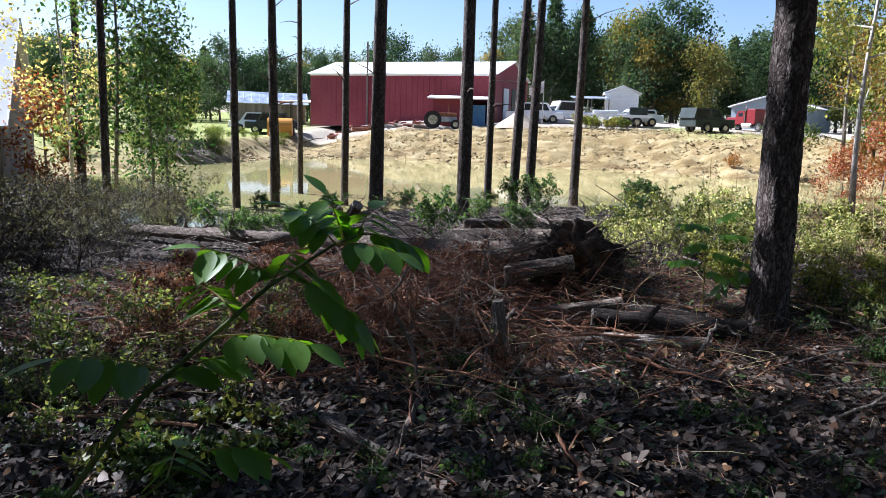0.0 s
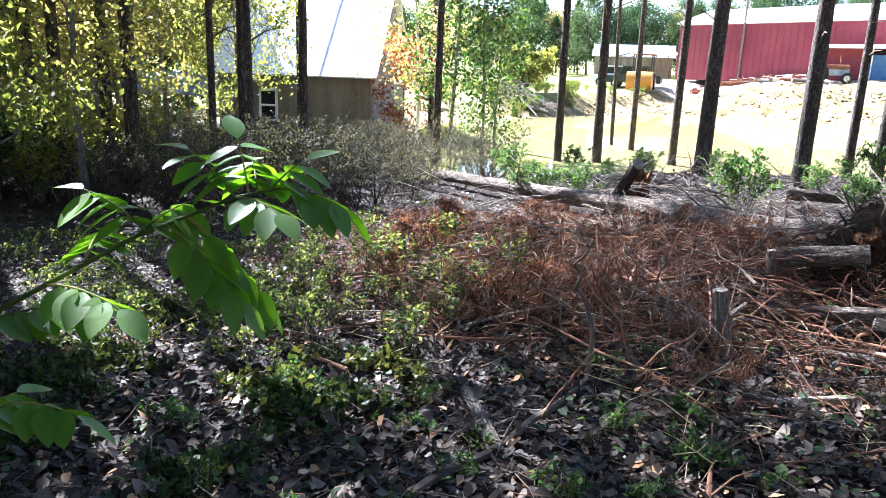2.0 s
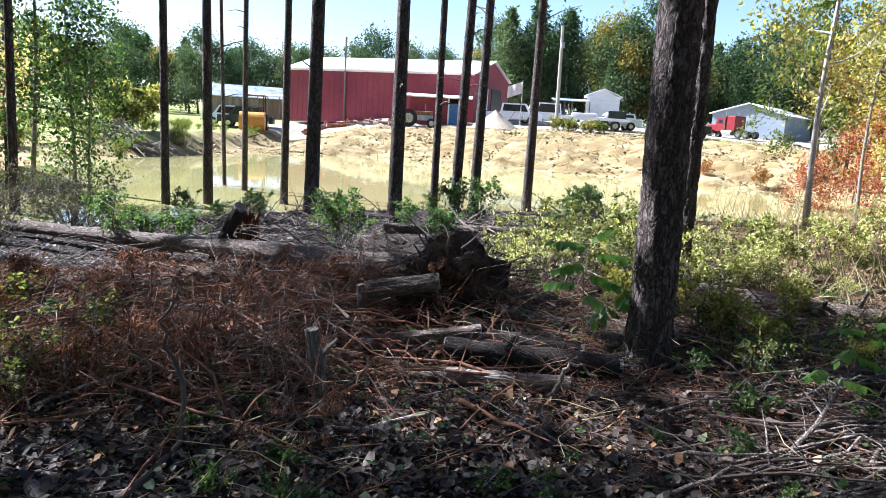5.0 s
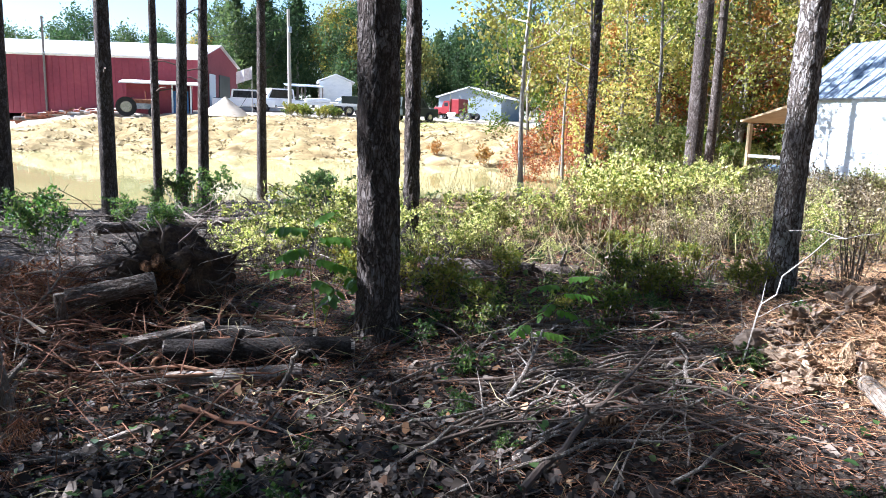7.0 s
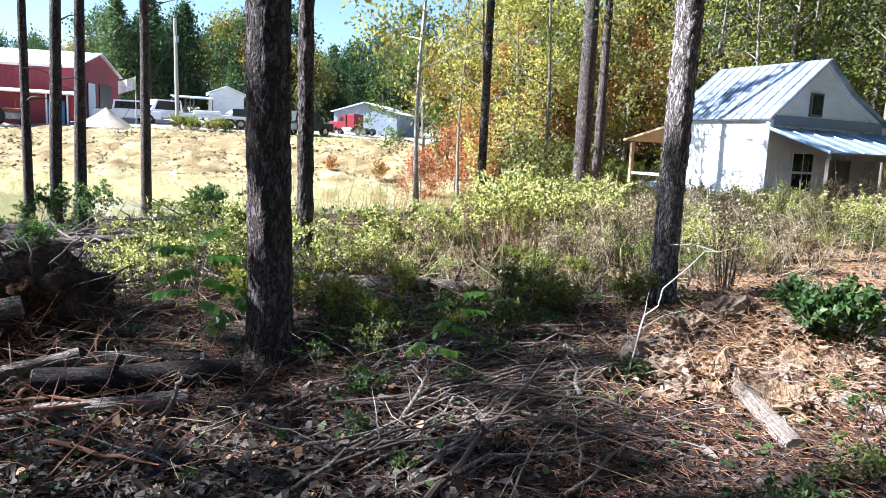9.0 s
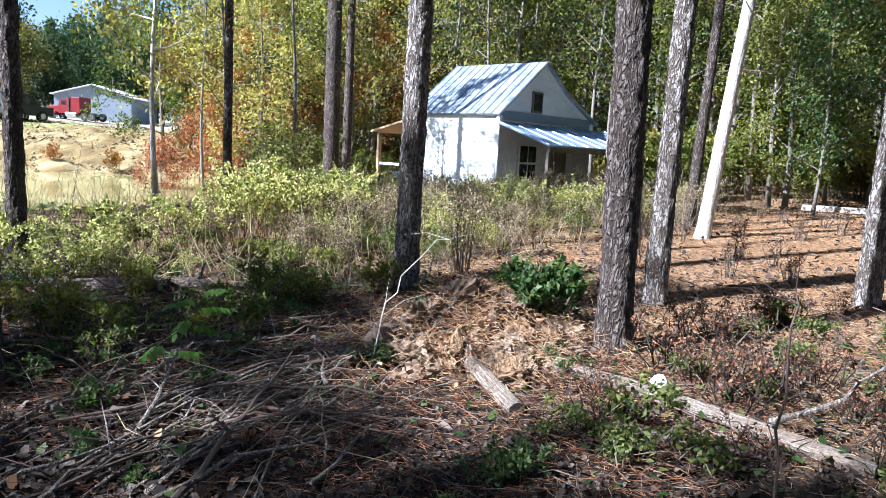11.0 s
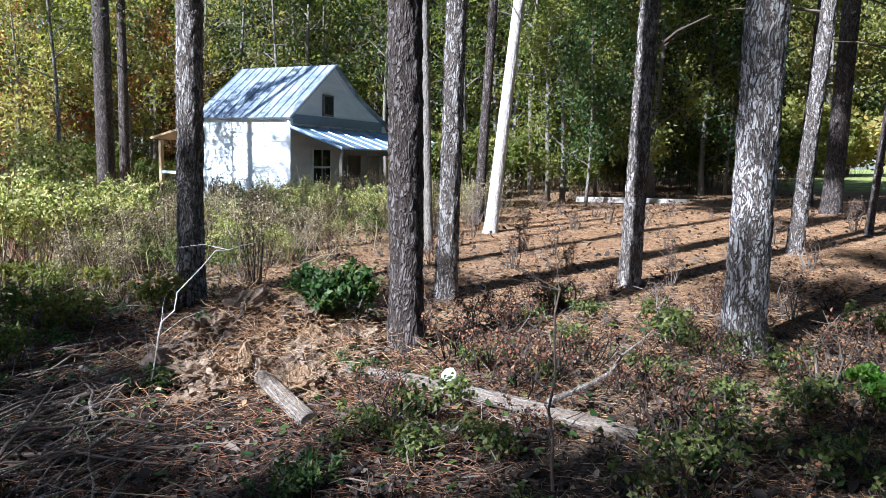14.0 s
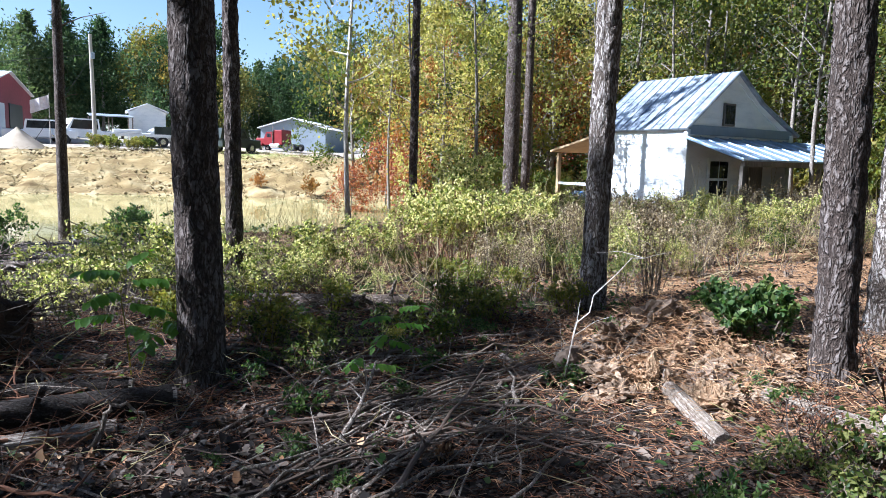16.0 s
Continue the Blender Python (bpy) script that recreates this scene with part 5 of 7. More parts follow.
def heap(name, label, x, y, r, h, material, seed):
    rng = random.Random(seed)
    v, f = [], []
    for i in range(9):
        for j in range(28):
            u = i / 8
            a = 6.2832 * j / 28
            rr = r * u * (1 + 0.12 * noise.noise((math.cos(a) * 2, math.sin(a) * 2, seed)))
            v.append((x + rr * math.cos(a), y + rr * math.sin(a), gz(x, y) - 0.12 + h * (1 - u) ** 1.0 * (1 + 0.1 * noise.noise((rr, a, seed)))))
    for i in range(8):
        for j in range(28):
            a, b = i * 28 + j, i * 28 + (j + 1) % 28
            f.append((a, a + 28, b + 28, b))
    t = thing(name, label, "heap")
    part("mound", Geo().put(v, f), material, t, smooth=True)
    return t


def flag(m):
    t = thing("flag", "small faded flag hanging on a short pole", "flag", m=m)
    part("pole", Geo().tube([(0, 0, 0), (0, 0, 3.9)], [0.04, 0.03], 6), POLE_WOOD, t)
    v = [(-1.3 * i / 8, 0.12 * math.sin(i * 1.3), 3.8 - 1.0 * j / 4 - 0.5 * (i / 8)) for i in range(9) for j in range(5)]
    part("cloth", Geo().put(v, [(i * 5 + j, i * 5 + j + 1, i * 5 + j + 6, i * 5 + j + 5) for i in range(8) for j in range(4)]), CLOTH_PALE, t)
    return t


def flatbed(m):
    t = thing("flatbed_trailer", "pale flatbed trailer loaded with scrap", "trailer", m=m)
    part("deck", Geo().box((0, 0, 0.95), (5.6, 2.1, 0.16), 0, 0.02), POLE_WOOD, t)
    part("side_rail", Geo().box((0, -1.06, 0.9), (5.6, 0.05, 0.22)), WHITE_VEHICLE, t)
    part("crate", Geo().box((1.6, 0, 1.35), (1.5, 1.5, 0.65), 0, 0.04), DARK_VEHICLE, t)
    part("tarp", Geo().box((-1.2, 0, 1.2), (2.2, 1.6, 0.35), 0, 0.12), WHITE_VEHICLE, t)
    part("drawbar", Geo().tube([(-2.8, 0, 0.8), (-4.0, 0, 0.55)], [0.06, 0.06], 6), RUST, t)
    for x in (0.6, 1.5):
        for y in (-0.9, 0.9):
            wheel(t, (x, y, 0.42), 0.42, 0.25)
    return t


utility_pole()
truck("pickup_truck", "white pickup truck parked beside a sand heap", pose(6.7, 69.2, gz(6.7, 69.2), 0, 0, 172), WHITE_VEHICLE)
truck("pickup_truck", "pale old service truck with a rack", pose(9.7, 69.8, gz(9.7, 69.8), 0, 0, 20), WHITE_VEHICLE, height=2.0)
truck("pickup_truck", "dark green utility truck parked on the grass", pose(18.9, 57.6, gz(18.9, 57.6), 0, 0, 205), DARK_VEHICLE, 3.7, height=1.8)
truck("car", "white car parked behind the trailer", pose(15.8, 68.5, gz(15.8, 68.5), 0, 0, 5), WHITE_VEHICLE, 4.5, 0.9, 3.3, False, 1.5)
truck("pickup_truck", "pale pickup truck parked beside the old shed", pose(-19.2, 68.0, gz(-19.2, 68), 0, 0, 15), WHITE_VEHICLE, 4.8)
truck("pickup_truck", "dark pickup truck beside the meadow", pose(-17.0, 66.0, gz(-17, 66), 0, 0, 10), DARK_VEHICLE, 4.8)
semi_truck(pose(28.3, 75.5, gz(28.3, 75.5), 0, 0, -58) @ Matrix.Scale(0.72, 4))
tractor(pose(-1.9, 63.8, gz(-1.9, 63.8), 0, 0, 5))
roller(pose(-15.2, 62.4, gz(-15.2, 62.4), 0, 0, 10))
flatbed(pose(13.9, 66.4, gz(13.9, 66.4), 0, 0, -8))
heap("sand_heap", "heap of pale brown sand beside the barn", 4.9, 63.6, 2.1, 1.55, SAND, 3)
flag(pose(7.2, 66.9, gz(7.2, 66.9)))
rnd = random.Random(31)
for i in range(9):
    x, y = -11.5 + i * 1.05 + rnd.uniform(-0.3, 0.3), 67.2 - 0.32 * i + rnd.uniform(-0.3, 0.3)
    t = thing("scrap_frame", "rusty red farm implement lying in the dirt", "implement", "scrap along the barn", pose(x, y, gz(x, y) - 0.03, 0, 0, rnd.uniform(0, 180)))
    k = rnd.uniform(0.5, 0.9)
    part("beam", Geo().tube([(-1.1 * k, 0, 0.35), (1.2 * k, 0.1, 0.45 * k)], [0.08, 0.07], 5), RUST, t)
    part("crossbar", Geo().tube([(0, -0.8 * k, 0.5), (0.1, 0.8 * k, 0.3)], [0.06, 0.06], 5), RED_PAINT, t)
    part("blade", Geo().disc((0.5 * k, 0.3, 0.3), (1, 0.4, 0.1), 0.32, 0.06, 14), RUST, t)
    part("leg", Geo().tube([(-0.8 * k, 0, 0.4), (-0.9 * k, 0.1, 0)], [0.05, 0.04], 5), RUST, t)
    part("leg", Geo().tube([(0.9 * k, 0.1, 0.4), (1.0 * k, 0, 0)], [0.05, 0.04], 5), RUST, t)
for i in range(14):
    x, y = -9.5 + i * 0.55 + rnd.uniform(-0.2, 0.2), 66.6 - 0.2 * i + rnd.uniform(-0.4, 0.4)
    t = thing("cut_timber", "weathered cut timber lying by the barn", "timber", "timber along the barn", pose(x, y, gz(x, y) + 0.1, 0, 90 + rnd.uniform(-4, 4), rnd.uniform(-20, 30)))
    r = rnd.uniform(0.1, 0.18)
    part("stem", Geo().tube([(0, 0, -1.4), (0, 0, 0), (0.05, 0, 1.3)], [r, r * 0.95, r * 0.85], 9), (DARK_BOARD, POLE_WOOD, RUST)[i % 3], t)

# ---- logs, stumps and the brush pile ----


def log_piece(label, a, b, r0, r1, material=None, seed=0, knots=2, name="log", bend=0.0, group="felled logs", end=None):
    """A felled log lying between two places, with bark, cut ends and knot stubs."""
    a, b = Vector(a), Vector(b)
    way = (b - a)
    length = way.length
    t = thing(name, label, "log", group, Matrix.Translation(a) @ way.to_track_quat("Z", "X").to_matrix().to_4x4())
    path = [(bend * math.sin(k / 6 * 3.14), 0, length * k / 6) for k in range(7)]
    step = 0.035 if r0 > 0.07 else 0.05
    part("bark", trunk_mesh("bark", path, [r0 + (r1 - r0) * k / 6 for k in range(7)], 26, step, 0.009 if r0 > 0.06 else 0.004, seed, 0.0, 0.2), material or GREY_LOG, t)
    part("cut_end", Geo().disc((0, 0, 0.004), (0, 0, 1), r0 * 0.97, 0.03, 20), end or DEAD_WOOD, t, "weathered sawn end")
    part("cut_end", Geo().disc((0, 0, length - 0.004), (0, 0, 1), r1 * 0.97, 0.03, 20), end or DEAD_WOOD, t, "weathered sawn end")
    rnd = random.Random(seed)
    for i in range(knots):
        k, an = rnd.uniform(0.15, 0.9) * length, rnd.uniform(0, 6.28)
        o = Vector((math.cos(an), math.sin(an), 0.4))
        p = Vector((0, 0, k)) + o * r0 * 0.7
        part("branch_stub", Geo().tube([p, p + o * (0.1 + r0)], [r0 * 0.3, r0 * 0.2], 7), material or GREY_LOG, t)
    return t


def torn_stump(label, x, y, h, r, seed, roots=9, tilt=(0, 0), reach=0.55):
    """A torn stump: ragged hollow rim, rough sides, broken roots and splinters standing off it."""
    rnd = random.Random(seed)
    t = thing("stump", label, "stump", m=pose(x, y, gz(x, y) - 0.1, tilt[0], tilt[1], 0))
    v, f, segs, rings = [], [], 30, 12
    for i in range(rings + 3):
        for j in range(segs):
            a = 6.2832 * j / segs
            rim = h * (0.75 + 0.35 * noise.noise((math.cos(a) * 1.6, math.sin(a) * 1.6, seed)) + 0.22 * noise.noise((math.cos(a) * 5, math.sin(a) * 5, seed + 3)))
            u = min(i / rings, 1)
            rr = r * (1.35 - 0.45 * u) * (1 + 0.22 * noise.noise((math.cos(a) * 2.5, math.sin(a) * 2.5, u * 2 + seed)) + 0.1 * noise.noise((math.cos(a) * 7, math.sin(a) * 7, u * 5)))
            z = rim * u
            if i > rings:
                rr, z = rr * (0.72 if i == rings + 1 else 0.2), rim * (0.8 if i == rings + 1 else 0.55)
            v.append((rr * math.cos(a), rr * math.sin(a), z))
    for i in range(rings + 2):
        for j in range(segs):
            a, b = i * segs + j, i * segs + (j + 1) % segs
            f.append((a, b, b + segs, a + segs))
    part("wood", Geo().put(v, f), ROT_WOOD, t, "orange-brown torn heartwood")
    for i in range(roots):
        a = rnd.uniform(0, 6.28)
        o = Vector((math.cos(a), math.sin(a), rnd.uniform(-0.2, 1.0)))
        p = Vector((math.cos(a) * r * 0.8, math.sin(a) * r * 0.8, h * rnd.uniform(0.1, 0.8)))
        L = rnd.uniform(0.3, 1.0) * reach
        k = Vector((rnd.gauss(0, 0.1), rnd.gauss(0, 0.1), rnd.gauss(0, 0.1)))
        part("root", Geo().tube([p, p + o * L * 0.5 + k, p + o * L + k * 1.6], [0.028, 0.016, 0.004], 6), NEAR_BLACK_BARK if i % 3 else GREY_LOG, t, "dark broken root")
    return t


def dead_bough(label, seed, length=1.0):
    """A cut pine bough: a bent stem with side twigs, all hung with rust-brown needles."""
    rnd, rng = random.Random(seed), np.random.default_rng(seed)
    t = thing("dead_bough", label, "branch", "dead boughs of the brush pile")
    g, cs, twigs = Geo(), [], []
    stem = [Vector((length * (k / 6 - 0.5), 0.06 * math.sin(k * 1.3 + seed), 0.16 + 0.14 * math.sin(k / 6 * 3.1))) for k in range(7)]
    g.tube(stem, [0.013 - 0.0016 * k for k in range(7)], 5)
    for k in range(1, 7):
        for s in (-1, 1):
            o = Vector((0.5, s * rnd.uniform(0.5, 1.0), rnd.uniform(-0.5, 0.5))).normalized()
            L = rnd.uniform(0.2, 0.42)
            tip = stem[k] + o * L
            twigs.append(Geo().tube([stem[k], stem[k] + o * L * 0.5, tip], [0.006, 0.004, 0.0015], 4, False))
            cs += [stem[k].lerp(tip, q) for q in (0.35, 0.5, 0.65, 0.8, 0.9, 1.0)]
    part("stem", g, DRY_STEM, t)
    for q in twigs:
        part("side_twig", q, DRY_STEM, t)
    ways = np.zeros((len(cs), 3)) + np.array([0.4, 0, -0.75])
    v, f = needle_arrays(rng, np.array([tuple(c) for c in cs]), 8, 0.12, 0.0028, ways)
    part("needles", np_mesh("needles", v, f), DEAD_NEEDLES, t, "rust-brown hanging needles")
    return t


def bent_branch(label, pts, r, material=None, twigs=3, seed=0, group="dead branches", name="branch"):
    """A dead branch through the places, thinning to its end, with side twigs."""
    rnd = random.Random(seed)
    pts = [Vector(p) for p in pts]
    fine = []
    for a, b in zip(pts, pts[1:]):
        for k in range(3):
            fine.append(a.lerp(b, k / 3) + Vector((rnd.gauss(0, 0.012), rnd.gauss(0, 0.012), rnd.gauss(0, 0.01))))
    fine.append(pts[-1])
    n = len(fine)
    t = thing(name, label, "branch", group)
    part("stem", Geo().tube(fine, [r * (1 - 0.75 * i / (n - 1)) for i in range(n)], 7), material or TWIG, t)
    for i in range(twigs):
        k = rnd.randrange(1, n - 1)
        o = Vector((rnd.gauss(0, 1), rnd.gauss(0, 1), abs(rnd.gauss(0.3, 0.5)))).normalized()
        L = rnd.uniform(0.15, 0.5)
        part("side_twig", Geo().tube([fine[k], fine[k] + o * L * 0.5 + Vector((0, 0, 0.03)), fine[k] + o * L], [r * 0.4, r * 0.25, r * 0.08], 5), material or TWIG, t)
    return t


def on(x, y, h=0.0):
    return (x, y, gz(x, y) + h)


log_piece("long fallen pine log with pale peeling bark", (-4.6, 15.1, gz(-4.6, 15.1) + 0.18), (2.75, 10.75, gz(2.7, 10.8) + 0.28), 0.10, 0.145, seed=1, knots=5)
log_piece("short sawn log lying high on the brush pile", (2.55, 9.38, 0.13), (3.20, 9.42, 0.25), 0.085, 0.08, seed=2, knots=0)
log_piece("grey sawn log lying in the brush pile", (2.62, 8.72, -0.17), (3.60, 8.78, -0.02), 0.066, 0.072, seed=3, knots=1)
log_piece("thick dark log with rough bark", (3.32, 8.62, -0.14), (4.72, 8.5, -0.17), 0.105, 0.10, NEAR_BLACK_BARK, seed=4, knots=1)
log_piece("barkless log with a pale split top", (3.36, 8.2, -0.21), (4.27, 8.18, -0.2), 0.064, 0.06, DEAD_WOOD, 5, 1)
log_piece("broken pale limb under the barkless log", (2.70, 8.32, -0.29), (3.40, 8.27, -0.23), 0.022, 0.035, DEAD_WOOD, 26, 1)
log_piece("near-black log half sunk in the brush", (3.5, 9.25, -0.2), (4.5, 9.0, -0.2), 0.085, 0.08, NEAR_BLACK_BARK, 27, 1)
log_piece("pale peeled stick on the needles", (2.87, 7.19, -0.255), (3.31, 7.53, -0.235), 0.03, 0.026, DEAD_WOOD, 6, 0, "stick")
log_piece("upright sawn stub with pale bark in the brush pile", (2.48, 7.84, -0.42), (2.40, 7.8, 0.19), 0.07, 0.05, DEAD_WOOD, 7, 2, "log_stub")
log_piece("thin dark upright stub in the brush pile", (2.56, 9.2, -0.3), (2.52, 9.2, 0.21), 0.045, 0.04, None, 9, 0, "log_stub")
torn_stump("ragged dark stub sticking out of the brush", 1.25, 10.45, 0.50, 0.10, 17, 8, (6, -14), 0.3)
log_piece("upturned dark log end above the brush", (-0.1, 12.65, -0.35), (0.43, 12.18, 0.46), 0.085, 0.085, NEAR_BLACK_BARK, 11, 1, "log_stub")
torn_stump("ragged dark stump beside the pond", -0.45, 15.0, 0.75, 0.17, 9, 7, (4, 10))


def root_plate(label, at, size, seed, roots):
    """An upturned root plate: a lumpy clod of dark earth with torn orange heartwood in its middle and broken roots all round."""
    rnd = random.Random(seed)
    bm = bmesh.new()
    bmesh.ops.create_icosphere(bm, subdivisions=5, radius=1)
    for v in bm.verts:
        d = v.co.normalized()
        k = 1 + 0.35 * noise.noise(d * 1.7 + Vector((seed, 0, 0))) + 0.16 * noise.noise(d * 5 + Vector((0, seed, 0))) + 0.06 * noise.noise(d * 13)
        v.co = Vector((d.x * size[0], d.y * size[1], d.z * size[2])) * k
    me = bpy.data.meshes.new("earth")
    bm.to_mesh(me)
    bm.free()
    t = thing("root_plate", label, "stump", m=pose(*at, 0, 8, 14))
    part("earth", me, ROOT_EARTH, t, "dark earth held by fine roots")
    for i in range(16):
        a, r = rnd.uniform(0, 6.28), rnd.uniform(0.0, 0.2)
        q = Vector((-0.13 + r * math.cos(a), -size[1] * 1.0, 0.06 + r * math.sin(a)))
        part("splinter", Geo().tube([q + Vector((0, 0.14, 0)), q + Vector((0, -0.02, 0.01)), q + Vector((rnd.gauss(0, 0.01), -rnd.uniform(0.05, 0.12), rnd.gauss(0.01, 0.02)))], [0.06, 0.05, 0.012], 6), ROT_WOOD, t, "orange-brown torn heartwood")
    for i in range(roots):
        d = Vector((rnd.gauss(0, 1), rnd.gauss(-0.25, 0.7), rnd.gauss(0.35, 0.8))).normalized()
        p = Vector((d.x * size[0], d.y * size[1], d.z * size[2])) * 0.85
        L = rnd.uniform(0.15, 0.55)
        pts = [p]
        for j in range(4):
            d = (d + Vector((rnd.gauss(0, 0.35), rnd.gauss(0, 0.35), rnd.gauss(-0.08, 0.35)))).normalized()
            pts.append(pts[-1] + d * L / 4)
        r = rnd.choice((0.006, 0.009, 0.014, 0.02))
        part("root", Geo().tube(pts, [r, r * 0.85, r * 0.65, r * 0.45, r * 0.2], 5), (NEAR_BLACK_BARK, TWIG, GREY_LOG)[i % 3], t, "dark broken root")
    return t


root_plate("upturned root plate with dark earth and orange heartwood", (3.32, 10.0, 0.10), (0.5, 0.22, 0.45), 4, 70)
log_piece("grey log behind the brush pile", on(1.9, 15.6, 0.25), on(4.8, 15.9, 0.2), 0.10, 0.09, None, 13, 2)
log_piece("pale log behind the brush pile", on(3.2, 14.6, 0.16), on(4.7, 13.2, 0.12), 0.09, 0.1, None, 14, 2)
log_piece("grey log lying in the undergrowth", on(6.2, 11.3, 0.08), on(7.6, 10.1, 0.08), 0.09, 0.08, None, 15, 2)
log_piece("long pale barkless log lying on the pine straw", (7.91, 5.82, 0.15), (7.72, 3.76, 0.16), 0.05, 0.046, OLD_LOG, 16, 2, bend=0.03)
log_piece("thin pale fallen trunk", on(7.3, 5.0, 0.03), on(7.45, 4.2, 0.04), 0.018, 0.012, DEAD_WOOD, 17, 1)
log_piece("broken pale log end on the heap", (7.43, 6.21, 0.16), (7.08, 5.53, 0.10), 0.052, 0.058, OLD_LOG, 18, 1)
log_piece("splinter of pale wood", (7.5, 6.3, 0.2), (7.62, 6.45, 0.26), 0.022, 0.014, DEAD_WOOD, 21, 0, "stick")
log_piece("splinter of pale wood", (7.95, 6.58, 0.27), (8.22, 6.68, 0.46), 0.02, 0.012, DEAD_WOOD, 22, 0, "stick")
log_piece("pale peeled branch wood", on(1.29, 6.36, 0.03), on(1.78, 5.84, 0.03), 0.04, 0.026, DEAD_WOOD, 24, 1, "stick")
log_piece("dark stick with peeling bark", on(7.12, 7.66, 0.04), on(6.96, 6.98, 0.05), 0.028, 0.034, DEAD_WOOD, 25, 1, "stick")
bent_branch("long crooked dead branch lying on leaves", [on(1.68, 5.15, 0.03), on(1.76, 5.7, 0.04), on(1.84, 6.4, 0.05), on(1.84, 6.9, 0.05), (1.74, 7.18, 0.0), (1.62, 7.22, 0.2), (1.60, 7.2, 0.36), (1.71, 7.2, 0.57)], 0.026, seed=1)
bent_branch("thin forked twig on the leaves", [on(2.0, 5.55, 0.03), on(1.75, 5.8, 0.05), on(1.45, 6.15, 0.06)], 0.014, seed=2)
bent_branch("thin curved pale branch bent into a loop", [(4.09, 7.9, -0.23), (4.18, 7.9, 0.0), (4.24, 7.9, 0.06), (4.35, 7.9, 0.035), (4.415, 7.88, -0.05), (4.36, 7.85, -0.18), (4.27, 7.8, -0.27)], 0.018, DEAD_WOOD, 1, 3)
bent_branch("crooked branch lying across the twigs", [on(5.05, 5.95, 0.06), on(5.5, 6.3, 0.08), on(6.0, 6.7, 0.12), on(6.5, 7.05, 0.2)], 0.022, seed=4)
bent_branch("forked pale branch on the needles", [on(5.35, 6.9, 0.05), on(5.6, 7.1, 0.2), on(5.85, 7.4, 0.3), on(6.05, 7.5, 0.28)], 0.016, DEAD_WOOD, 3, 5)
bent_branch("long thin stick lying on needles", [on(3.3, 6.2, 0.03), on(4.0, 6.5, 0.03), on(4.6, 6.75, 0.05)], 0.014, seed=6)
bent_branch("slim pale dead sapling leaning over the heap", [(6.98, 6.8, 0.0), (7.02, 6.72, 0.45), (7.10, 6.62, 0.75), (7.3, 6.5, 1.0), (7.6, 6.4, 1.05)], 0.006, PALE_BARK, 5, 7, name="dead_sapling")
bent_branch("thin dead branch propped on the log", [on(7.72, 4.25, 0.12), on(8.2, 4.05, 0.2), on(8.75, 3.9, 0.35)], 0.02, DEAD_WOOD, 2, 8)
bent_branch("tall crooked weed stalk", [on(6.9, 3.95, 0.0), on(6.95, 4.0, 0.4), on(6.9, 3.98, 0.9), on(6.95, 4.0, 1.1)], 0.009, seed=9, twigs=2)
rnd = random.Random(70)
# some of these are blackened to deepen the pile's shaded hollow
pile_logs = [((0.2, 10.9, -0.15), (1.9, 10.2, -0.1), 0.06), ((0.9, 8.9, -0.2), (2.3, 9.5, -0.1), 0.05), ((2.2, 8.6, -0.22), (3.1, 8.45, -0.25), 0.04), ((3.0, 10.4, -0.1), (4.4, 9.7, -0.15), 0.07), ((2.7, 9.6, -0.2), (3.9, 9.45, -0.2), 0.09)]
for i, (a, b, r) in enumerate(pile_logs):
    log_piece("dark log buried in the brush pile", a, b, r, r * 0.9, (None, NEAR_BLACK_BARK, None)[i % 3], 60 + i, 1)
bough = dead_bough("cut pine bough with rust-brown dead needles", 3)
for i in range(30):
    cx, cy = rnd.gauss(1.0, 1.05), max(7.2, rnd.gauss(8.9, 1.1))
    h = 0.18 * math.exp(-((cx - 1.2) / 1.6) ** 2 - ((cy - 9.4) / 1.4) ** 2)
    m = pose(cx, cy, gz(cx, cy) - 0.06 + h, rnd.gauss(0, 14), rnd.gauss(0, 14), rnd.uniform(0, 360)) @ Matrix.Diagonal((*[rnd.uniform(0.7, 1.2)] * 3, 1))
    if i == 0:
        bough.matrix_basis = m
    else:
        copy_thing(bough, Matrix.Identity(4)).matrix_basis = m
rnd = random.Random(78)
for i in range(36):
    cx, cy = rnd.gauss(0.9, 1.1), rnd.gauss(9.0, 0.9)
    a, L = rnd.gauss(0.0, 0.5), rnd.uniform(1.4, 2.6)
    dx, dy = math.cos(a) * L / 2, math.sin(a) * L / 2
    h = 0.12 + 0.2 * math.exp(-((cx - 1.2) / 1.6) ** 2 - ((cy - 9.3) / 1.4) ** 2)
    bent_branch("long curved pale stick lying across the brush pile", [on(cx - dx, cy - dy, rnd.uniform(0.0, 0.2)), on(cx - dx * 0.4, cy - dy * 0.4, h), on(cx + dx * 0.4, cy + dy * 0.4, h * rnd.uniform(0.8, 1.2)), on(cx + dx, cy + dy, rnd.uniform(0.05, 0.3))], rnd.uniform(0.008, 0.014), DEAD_WOOD if i % 3 == 0 else RUST_TWIG, 2, 600 + i, "long sticks of the brush pile", "long_stick")
rnd = random.Random(77)
